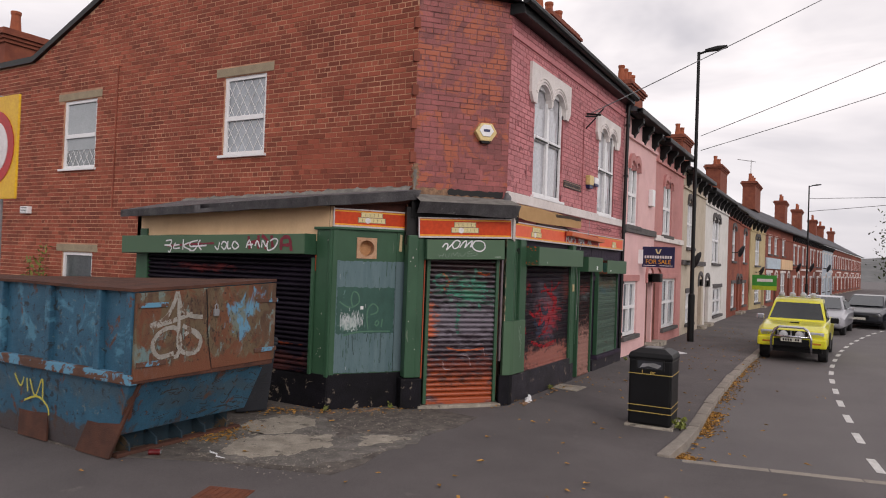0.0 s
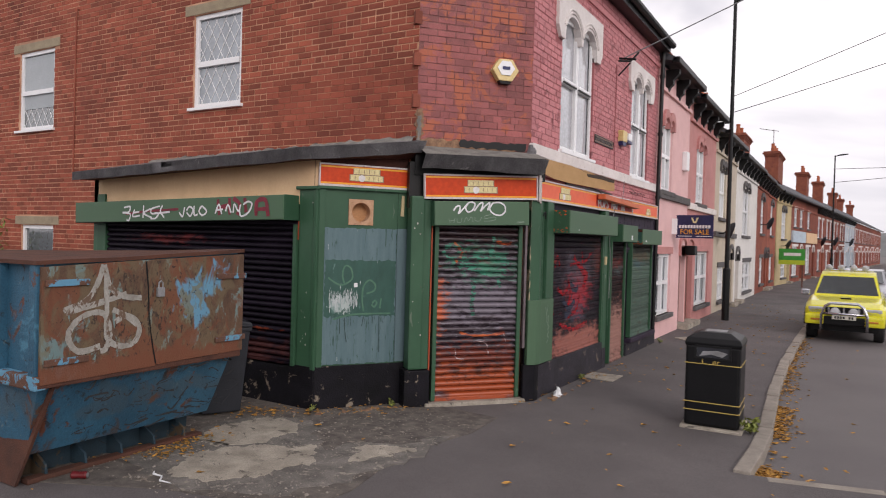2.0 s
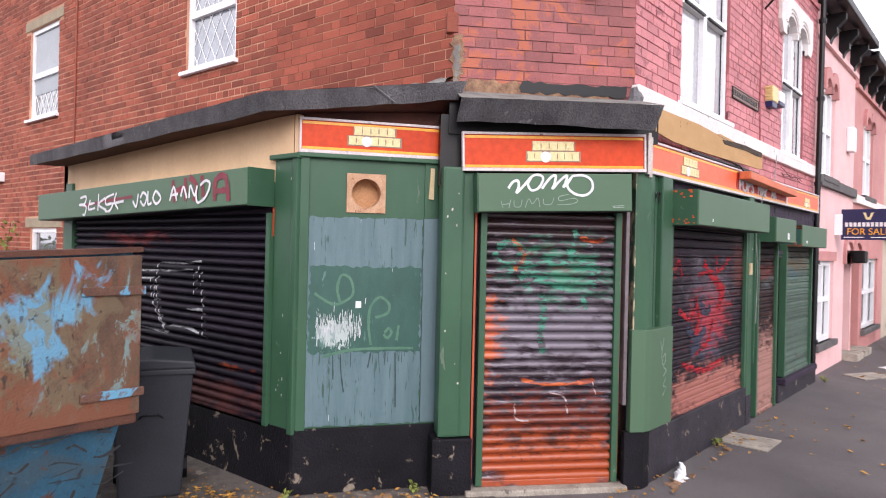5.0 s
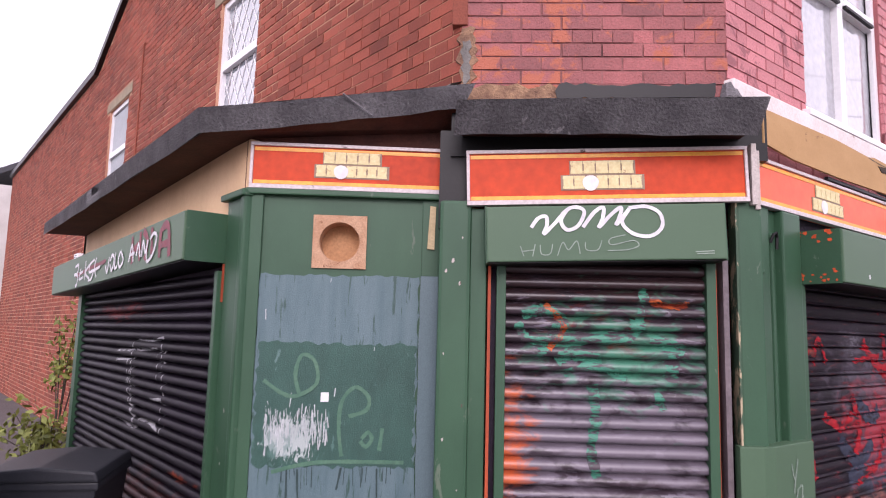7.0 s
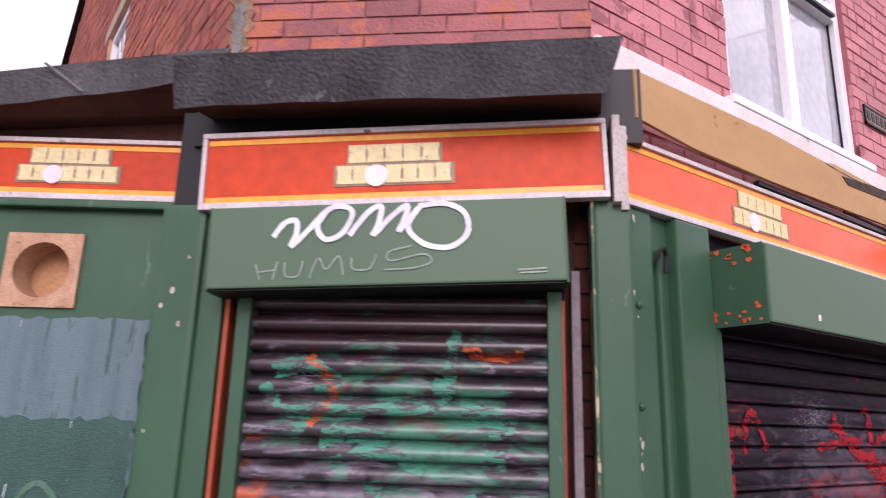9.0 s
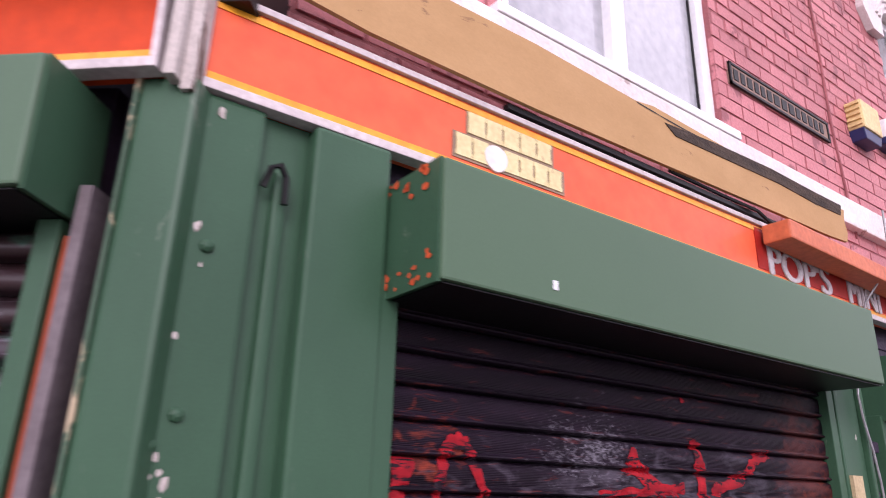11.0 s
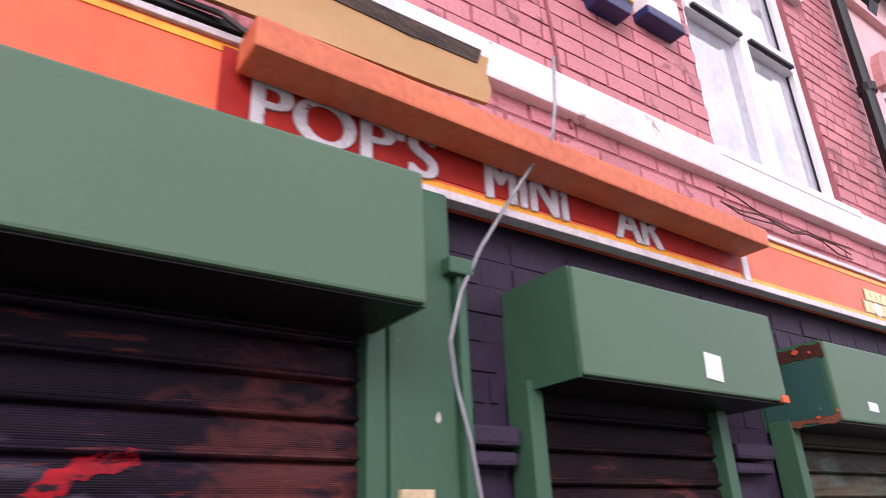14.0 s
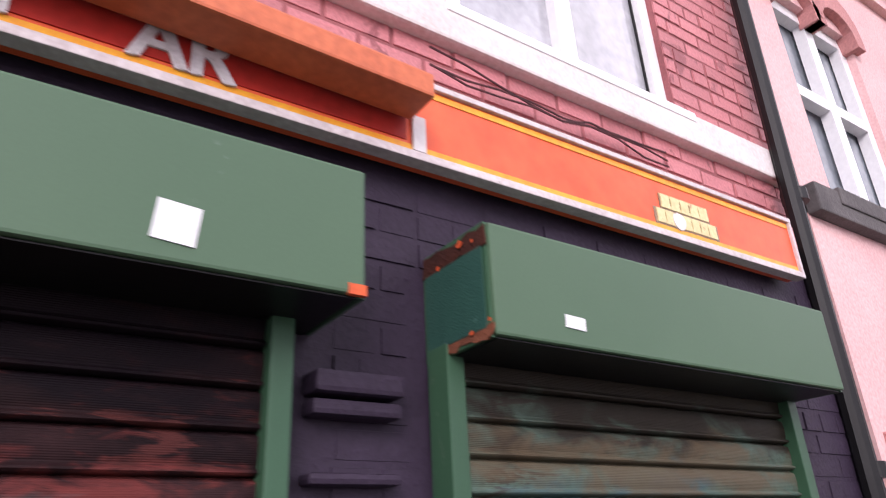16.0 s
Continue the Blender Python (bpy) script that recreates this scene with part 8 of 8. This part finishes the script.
def saloon(m, colour, label, rear=False, suv=False):
    c = thing("parked_car", label, "car", m)
    P = paint("car_paint", colour)
    hgt = 1.62 if suv else 1.44
    part("body", loft([(0.0, [(0.60, 0.36), (0.72, 0.42), (0.74, 0.60), (0.62, 0.70)]), (0.12, [(0.74, 0.28), (0.86, 0.36), (0.87, 0.62), (0.74, 0.74)]), (0.9, [(0.76, 0.26), (0.88, 0.34), (0.89, 0.74), (0.78, 0.88)]),
                       (1.3, [(0.76, 0.26), (0.89, 0.34), (0.90, 0.80), (0.80, 0.94)]), (3.4, [(0.76, 0.26), (0.89, 0.34), (0.90, 0.82), (0.80, 0.96)]), (4.15, [(0.74, 0.32), (0.86, 0.40), (0.86, 0.84), (0.74, 0.97)]), (4.3, [(0.62, 0.4), (0.72, 0.46), (0.72, 0.8), (0.62, 0.9)])]), P, c, bevel=0.02, smooth=True)
    part("cabin", loft([(1.15, [(0.76, 0.88), (0.76, 0.90)]), (1.9, [(0.78, 0.9), (0.60, hgt - 0.04)]), (2.4, [(0.79, 0.9), (0.60, hgt)]), (3.3, [(0.79, 0.9), (0.58, hgt - 0.04)]), (4.0, [(0.76, 0.9), (0.66, 1.0 if not suv else 1.3)])]), P, c, bevel=0.03, smooth=True)
    for y0, z0, y1, z1, name in ((1.22, 0.96, 1.86, hgt - 0.08, "windscreen"), (3.92, 1.06 if not suv else 1.2, 3.36, hgt - 0.08, "rear_window")):
        bm = bmesh.new()
        bm.faces.new([bm.verts.new(p) for p in ((-0.68, y0, z0), (0.68, y0, z0), (0.56, y1, z1), (-0.56, y1, z1))])
        part(name, bm, CAR_GLASS, c, matrix=pose(0, -0.05 if name == "windscreen" else 0.06, 0.02))
    for s in (-1, 1):
        bm = bmesh.new()
        bm.faces.new([bm.verts.new((s * x, y, z)) for x, y, z in ((0.80, 1.6, 0.96), (0.80, 3.6, 0.98), (0.63, 3.3, hgt - 0.12), (0.635, 2.0, hgt - 0.12))])
        part("side_window", bm, CAR_GLASS, c)
        part("headlamp", one(-0.16, 0.16, -0.02, 0.1, -0.06, 0.06), LAMP_GLASS, c, "headlamp", bevel=0.025, matrix=pose(s * 0.62, 0.06, 0.62))
        part("tail_lamp", one(-0.12, 0.12, -0.06, 0.02, -0.09, 0.09), LAMP_RED, c, "red tail lamp", bevel=0.02, matrix=pose(s * 0.64, 4.24, 0.78))
        part("door_mirror", one(-0.09, 0.09, -0.04, 0.04, -0.06, 0.06), P, c, bevel=0.025, matrix=pose(s * 0.98, 1.6, 0.98))
    part("grille", one(-0.38, 0.38, -0.01, 0.08, 0.42, 0.60), BLACK_PLASTIC, c, bevel=0.02)
    part("number_plate", one(-0.26, 0.26, -0.02, 0.0, 0.40, 0.50), PLATE, c)
    part("number_plate", one(-0.26, 0.26, 4.3, 4.32, 0.55, 0.65), PLATE, c)
    part("underside", one(-0.74, 0.74, 0.4, 4.0, 0.16, 0.30), BLACK_PLASTIC, c)
    wheels(c, 0.76, (0.8, 3.4), 0.31, 0.2)


saloon(pose(-0.12, 29.4, ROAD, 0, 0, -5), (0.34, 0.34, 0.37), "silver saloon car parked behind the pickup")
saloon(pose(1.30, 34.4, ROAD, 0, 0, -12), (0.02, 0.022, 0.028), "black saloon car parked along the bend")
saloon(pose(2.9, 40.5, ROAD, 0, 0, -12), (0.03, 0.03, 0.035), "dark saloon car parked further along")
saloon(pose(3.75, 34.6, ROAD, 0, 0, -10), (0.022, 0.024, 0.03), "dark hatchback driving side of the road, tail towards camera", suv=True)
saloon(pose(3.6, 50.0, ROAD, 0, 0, -15), (0.35, 0.015, 0.02), "red car parked far along the street", suv=True)
saloon(pose(5.4, 52.0, ROAD, 0, 0, -15), (0.5, 0.5, 0.5), "white van parked far along the street", suv=True)


# ---- street furniture, wires, boards ----
def street_lamp(x, y, h, label):
    l = thing("street_lamp", label, "street lamp", pose(x, y, PAVE))
    bm = bmesh.new()
    tube(bm, [(0, 0, 0), (0, 0, 1.4), (0, 0, 1.45), (0, 0, h)], [0.10, 0.10, 0.062, 0.045], 12)
    part("column", bm, BLACK_METAL, l)
    bm = bmesh.new()
    tube(bm, [(0, 0, h - 0.06), (0.25, -0.02, h)], 0.035, 8)
    part("bracket_arm", bm, BLACK_METAL, l)
    part("lantern", loft([(0, [(0.10, 0.0), (0.09, 0.06)]), (0.35, [(0.13, -0.01), (0.10, 0.09)]), (0.62, [(0.10, 0.02), (0.07, 0.07)])]), BLACK_METAL, l, "flat dark lantern head", bevel=0.012, matrix=pose(0.20, -0.02, h - 0.02, 4, 0, -92))
    return l


street_lamp(-3.30, 21.7, 8.78, "tall black street lamp column with flat lantern")
street_lamp(-1.6, 59.0, 8.9, "tall black street lamp column far along the street")


def wires():
    for a, b, sag, r in (((-3.95, 13.26, 5.1), (8.1, 29.6, 16.3), 0.1, 0.011), ((-4.1, 27.1, 7.15), (13.6, 32.5, 15.55), 0.15, 0.014), ((-4.1, 27.2, 6.62), (13.75, 33.1, 13.35), 0.15, 0.014), ((-1.6, 59.0, 7.85), (40, 59.3, 9.1), 0.3, 0.022), ((-1.6, 59.0, 6.87), (40, 59.2, 11.5), 0.3, 0.022)):
        w = thing("overhead_wire", "thin overhead telephone wire across the street", "wire")
        bm = bmesh.new()
        A, B = Vector(a), Vector(b)
        tube(bm, [A.lerp(B, t / 12) - Vector((0, 0, sag * 4 * (t / 12) * (1 - t / 12))) for t in range(13)], r, 5)
        part("line", bm, WIRE, w)


WIRE = mat("grey_wire", (0.16, 0.16, 0.17), None, 0.6, 4, 40, 0.0)
wires()


def boards():
    s = thing("sale_board", "navy agent's sale board fixed to the wall", "sale board", pose(-3.93, 17.75, 0))
    NAVY = mat("navy_board", (0.020, 0.018, 0.075), None, 0.45, 4, 40, 0.0)
    part("panel", one(0.10, 0.90, -0.012, 0.012, 2.12, 2.64), NAVY, s)
    part("bracket", one(0.0, 0.12, -0.02, 0.02, 2.2, 2.56), UPVC, s, "white fixing bracket")
    text_part("lettering", "FOR SALE", 0.155, SIGN_YELLOW, s, pose(0.50, -0.016, 2.255), 0.003, "yellow lettering", 0.95)
    rnd = random.Random(1)
    x = 0.16
    while x < 0.82:
        part("plain_bar", one(x, x + 0.045, -0.018, -0.01, 2.345, 2.415), WHITE_TXT, s)
        x += 0.063
    part("emblem", prism([(0.42, 2.58), (0.46, 2.58), (0.485, 2.50), (0.515, 2.50), (0.54, 2.58), (0.58, 2.58), (0.53, 2.46), (0.47, 2.46)], -0.018, -0.01), SIGN_CREAM, s)
    for a, b in ((0.14, 0.44), (0.54, 0.86)):
        part("plain_bar", one(a, b, -0.018, -0.01, 2.155, 2.17), WHITE_TXT, s)
    g = thing("sale_board", "green and lime agent's board on a post", "sale board", pose(-3.6, 42.2, 0))
    part("panel", one(-0.1, 1.15, -0.012, 0.012, 1.35, 1.95), mat("green_board", (0.04, 0.30, 0.04), None, 0.5, 4, 40, 0.0), g)
    part("panel", one(-0.1, 1.15, -0.016, 0.012, 1.12, 1.35), mat("lime_board", (0.42, 0.52, 0.03), None, 0.5, 4, 40, 0.0), g)
    part("plain_bar", one(0.15, 0.95, -0.018, -0.01, 1.58, 1.74), WHITE_TXT, g)
    part("post", one(1.0, 1.08, 0.012, 0.08, PAVE, 1.95), DOOR_BROWN, g)


boards()


# ---- covers, litter, leaves, weeds ----
def ground_clutter():
    for pts, mt, lab in (([(-3.81, 11.42), (-3.298, 11.358), (-3.295, 11.877), (-3.81, 11.864)], CONCRETE, "pale concrete inspection cover in pavement"),
                    ([(-3.62, 16.9), (-3.25, 16.6), (-2.95, 17.3), (-3.3, 17.5)], CONCRETE, "pale concrete inspection cover in pavement"),
                    ([(-3.3, 18.2), (-3.0, 18.0), (-2.8, 18.5), (-3.05, 18.7)], PAPER, "flattened wet cardboard on the pavement")):
        tagged(part("inspection_cover" if mt is CONCRETE else "cardboard", slab(pts, PAVE - 0.03, PAVE + 0.012), mt, None), lab, "cover" if mt is CONCRETE else "litter")
    mh = thing("manhole_cover", "small rusty iron cover set in asphalt", "manhole cover", pose(-4.15, 4.35, PAVE, 0, 0, 20))
    part("plate", one(-0.22, 0.22, -0.16, 0.16, -0.02, 0.008), RUST, mh)
    for k in range(7):
        part("rib", one(-0.19 + k * 0.06, -0.165 + k * 0.06, -0.13, 0.13, 0.006, 0.013), RUST, mh)
    rnd = random.Random(33)
    for k in range(5):
        m = pose(-3.69 + 0.02 * k + rnd.uniform(-0.02, 0.02), 10.22 - 0.07 * k + rnd.uniform(-0.03, 0.03), PAVE + 0.03, rnd.uniform(0, 90), rnd.uniform(0, 90), rnd.uniform(0, 180))
        bm = bmesh.new()
        bmesh.ops.create_icosphere(bm, subdivisions=2, radius=rnd.uniform(0.02, 0.05))
        for v in bm.verts:
            v.co *= 1 + 0.8 * noise.noise(v.co * 45 + Vector((k, 0, 0)))
            v.co.z *= 0.6
        tagged(part("crumpled_paper", bm, PAPER, None, matrix=m), "crumpled white paper litter by the wall", "litter", group="paper litter")
    can = thing("drink_can", "crushed red drink can lying by the skip", "litter", pose(-5.62, 4.75, PAVE + 0.04, 0, 0, 35))
    part("body", lathe(bmesh.new(), [(0.022, -0.062), (0.031, -0.052), (0.027, 0.0), (0.031, 0.05), (0.024, 0.062)], 12), mat("red_can_paint", (0.15, 0.012, 0.015), None, 0.35, 9, 40, 0.0), can, matrix=pose(0, 0, 0, 0, 90, 0))
    part("end", lathe(bmesh.new(), [(0.004, 0.0), (0.023, 0.0), (0.023, 0.004), (0.004, 0.004)], 12), GALV, can, "bare metal end", matrix=pose(0.062, 0, 0, 0, 90, 0))
    wrap = bmesh.new()
    tube(wrap, [(-5.27, 5.18, PAVE + 0.02), (-5.2, 5.12, PAVE + 0.03), (-5.12, 5.14, PAVE + 0.02), (-5.04, 5.06, PAVE + 0.025), (-4.93, 5.08, PAVE + 0.02)], [0.005, 0.009, 0.006, 0.008, 0.003], 6)
    tagged(part("plastic_strip", wrap, PAPER, None), "twisted strip of pale plastic packing on asphalt", "litter")
    # leaves: along the gutter, against the shop and scattered
    verts, faces = [], []
    def leaf(x, y, z, s, tilt):
        a = rnd.uniform(0, 6.28)
        ca, sa = math.cos(a), math.sin(a)
        k = len(verts)
        for u, v, w in ((-1, 0, 0.1), (-0.3, 0.45, 0.25 * tilt), (0.5, 0.35, 0.35 * tilt), (1, 0, 0.15), (0.5, -0.38, 0.4 * tilt), (-0.3, -0.42, 0.1), (0.1, 0, 0.0)):
            verts.append((x + s * (u * ca - v * sa), y + s * (u * sa + v * ca), z + s * w + 0.004))
        for i in range(6):
            faces.append((k + i, k + (i + 1) % 6, k + 6))
    def ky(y):
        return -1.17 - 0.21 * min(1, max(0, (y - 9.5) / 6)) if y < 21 else -1.37 + 0.0034 * (y - 21) ** 2
    for _ in range(1700):
        y = rnd.choice([rnd.uniform(8.15, 8.7), rnd.uniform(9.9, 11.6), rnd.uniform(12.5, 19.0), rnd.uniform(8.2, 30)])
        d = abs(rnd.gauss(0, 0.13))
        leaf(ky(y) + 0.05 + d, y, ROAD + rnd.uniform(0, 0.04) * math.exp(-d * 5), rnd.uniform(0.02, 0.045), 1)
    for _ in range(420):
        t = rnd.random()
        P, Q = rnd.choice([((-5.6, 7.35), (-4.75, 8.35)), ((-6.35, 7.0), (-5.9, 7.35)), ((-3.9, 9.2), (-3.6, 13)), ((-5.85, 5.3), (-5.75, 6.3)), ((-5.75, 5.5), (-5.65, 5.9))])
        leaf(P[0] + (Q[0] - P[0]) * t + rnd.gauss(0.05, 0.12), P[1] + (Q[1] - P[1]) * t + rnd.gauss(-0.05, 0.12), PAVE + 0.015, rnd.uniform(0.014, 0.034), 1)
    for _ in range(260):
        leaf(rnd.uniform(-6, 0.5) if rnd.random() < 0.5 else rnd.uniform(-3.6, -1.3), rnd.uniform(3.5, 28), PAVE + 0.012, rnd.uniform(0.02, 0.05), 1)
    me = bpy.data.meshes.new("fallen_leaves")
    me.from_pydata(verts, [], faces)
    me.materials.append(LEAF)
    tagged(new("fallen_leaves", me), "scattered yellow and brown fallen leaves", "leaves", kind="stuff")
    chips = None
    for k in range(26):
        t = rnd.random()
        P, Q = rnd.choice([((-5.6, 7.42), (-4.8, 8.40)), ((-3.66, 9.6), (-3.62, 12.5)), ((-9.0, 7.4), (-5.7, 7.4))])
        m = pose(P[0] + (Q[0] - P[0]) * t + rnd.uniform(0, 0.10), P[1] + (Q[1] - P[1]) * t - rnd.uniform(0, 0.14), PAVE + 0.012, rnd.uniform(-20, 20), rnd.uniform(-20, 20), rnd.uniform(0, 360)) @ Matrix.Scale(rnd.uniform(0.5, 1.5), 4)
        lab = ("pale chip of fallen plaster at the wall foot", "debris")
        if chips is None:
            chips = tagged(part("plaster_chip", slab([(-0.03, -0.02), (0.02, -0.03), (0.035, 0.01), (0.0, 0.03), (-0.03, 0.015)], -0.008, 0.008), BROKEN, None, matrix=m), *lab, group="plaster chips")
        else:
            tagged(again(chips, None, m), *lab, group="plaster chips")
    # grit and chips of mortar on the forecourt
    verts, faces = [], []
    for _ in range(1500):
        x, y, s = rnd.uniform(-6.4, -3.8), rnd.uniform(4.9, 8.2), rnd.uniform(0.003, 0.009) * (2 if rnd.random() < 0.05 else 1)
        if y > 7.3 and x < -5.6 or y - 7.5 > (x + 5.63) * 1.43 - 0.1:
            continue
        k = len(verts)
        z = PAVE + 0.012
        verts += [(x - s, y - s * 0.7, z), (x + s, y - s, z), (x + s * 0.8, y + s, z), (x - s, y + s * 0.6, z), (x, y, z + s)]
        faces += [(k, k + 1, k + 4), (k + 1, k + 2, k + 4), (k + 2, k + 3, k + 4), (k + 3, k, k + 4)]
    me = bpy.data.meshes.new("loose_grit")
    me.from_pydata(verts, [], faces)
    me.materials.append(KERB)
    tagged(new("loose_grit", me), "loose stone grit on the broken forecourt", "grit", kind="stuff")


ground_clutter()
FOLIAGE = mat("shrub_leaf", (0.22, 0.24, 0.05), (0.12, 0.15, 0.035), 0.6, 12, 60, 0.1, random_amt=0.35)
TREE_LEAF = mat("tree_leaf", (0.060, 0.075, 0.025), (0.035, 0.045, 0.016), 0.7, 3, 60, 0.1, random_amt=0.4)
BARK = mat("bark", (0.06, 0.05, 0.04), None, 0.9, 9, 60, 0.5)


def leaf_cloud(n, place, size, rnd):
    verts, faces = [], []
    for _ in range(n):
        p = place(rnd)
        a = Vector((rnd.gauss(0, 1), rnd.gauss(0, 1), rnd.gauss(0, 1))).normalized()
        b = a.cross(Vector((rnd.gauss(0, 1), rnd.gauss(0, 1), rnd.gauss(0, 1)))).normalized()
        s = size * rnd.uniform(0.6, 1.3)
        k = len(verts)
        verts += [tuple(p - a * s), tuple(p + b * s * 0.45), tuple(p + a * s), tuple(p - b * s * 0.45)]
        faces.append((k, k + 1, k + 2, k + 3))
    me = bpy.data.meshes.new("leaves")
    me.from_pydata(verts, [], faces)
    return me


def plant(name, label, category, base, stems, n, size, spread, height, seed, material, stem_r=0.012):
    rnd = random.Random(seed)
    t = thing(name, label, category, pose(*base))
    tips = []
    bm = bmesh.new()
    for _ in range(stems):
        e = Vector((rnd.gauss(0, spread * 0.6), rnd.gauss(0, spread * 0.4), height * rnd.uniform(0.5, 1.0)))
        mid = e * 0.5 + Vector((0, 0, height * 0.12))
        tube(bm, [(0, 0, 0), tuple(mid), tuple(e)], [stem_r, stem_r * 0.7, stem_r * 0.3], 5)
        tips.append((mid, e))
    part("stems", bm, BARK, t)
    def place(r):
        m, e = r.choice(tips)
        return m.lerp(e, r.uniform(-0.2, 1.1)) + Vector((r.gauss(0, spread * 0.22), r.gauss(0, spread * 0.22), r.gauss(0, spread * 0.2)))
    me = leaf_cloud(n, place, size, rnd)
    me.materials.append(material)
    o = new("leaves", me)
    o.parent = t
    return t


plant("shrub", "straggly green shrub growing against the brick wall", "shrub", (-14.25, 8.2, PAVE), 6, 330, 0.06, 0.30, 2.3, 3, FOLIAGE)
plant("shrub", "low weedy green growth beside the shop side", "shrub", (-11.6, 7.6, PAVE), 14, 500, 0.06, 0.6, 0.8, 5, FOLIAGE)
plant("weed", "pale green weed at the foot of the litter bin", "weed", (-1.24, 9.55, PAVE), 8, 120, 0.035, 0.10, 0.16, 8, FOLIAGE, 0.004)
for k, (x, y) in enumerate(((-5.55, 7.4), (-5.0, 8.2), (-3.68, 15.9), (-3.72, 11.2))):
    plant("weed", "small weed at the foot of the wall", "weed", (x, y, PAVE), 5, 36, 0.022, 0.05, 0.09, 20 + k, FOLIAGE, 0.004)


def tree(x, y, h, r, seed):
    rnd = random.Random(seed)
    t = thing("street_tree", "dark leafy street tree beside the far bend", "tree", pose(x, y, ROAD))
    bm = bmesh.new()
    tube(bm, [(0, 0, 0), (0.1, 0, h * 0.25), (0.05, 0.1, h * 0.5), (0, 0, h * 0.85)], [0.28, 0.22, 0.16, 0.05], 9)
    ends = []
    for k in range(11):
        a = k * 2.4
        e = Vector((r * 0.75 * math.cos(a) * rnd.uniform(0.6, 1.1), r * 0.75 * math.sin(a) * rnd.uniform(0.6, 1.1), h * rnd.uniform(0.4, 0.95)))
        s = Vector((0.05, 0.05, h * rnd.uniform(0.25, 0.55)))
        tube(bm, [tuple(s), tuple(s.lerp(e, 0.5) + Vector((0, 0, 0.3))), tuple(e)], [0.10, 0.06, 0.02], 6)
        ends.append((s, e))
    part("trunk", bm, BARK, t)
    def place(rd):
        s, e = rd.choice(ends)
        return s.lerp(e, rd.uniform(0.45, 1.1)) + Vector((rd.gauss(0, r * 0.2), rd.gauss(0, r * 0.2), rd.gauss(0, h * 0.08)))
    me = leaf_cloud(5200, place, 0.16, rnd)
    me.materials.append(TREE_LEAF)
    o = new("crown", me)
    o.parent = t


tree(6.9, 66, 8.2, 4.2, 5)
tree(11.5, 76, 9.5, 5.0, 6)


def hill():
    bm = bmesh.new()
    rows = []
    for j, (y, zf) in enumerate(((330, 0.0), (380, 0.6), (440, 1.0), (480, 0.7))):
        rows.append([bm.verts.new((x, y, ROAD - 0.4 + zf * (12 + 9 * noise.noise(Vector((x * 0.004, j * 0.3, 0))) + 4 * noise.noise(Vector((x * 0.02, j, 3)))))) for x in range(-300, 420, 12)])
    for a, b in zip(rows, rows[1:]):
        for k in range(len(a) - 1):
            bm.faces.new((a[k], a[k + 1], b[k + 1], b[k]))
    tagged(part("distant_hill", bm, HILL, None, smooth=True), "distant hazy wooded hillside beyond the street", "hill", kind="structure")


HILL = mat("distant_hillside", (0.17, 0.17, 0.17), (0.10, 0.105, 0.10), 0.95, 0.05, 0.3, 0.0)
hill()
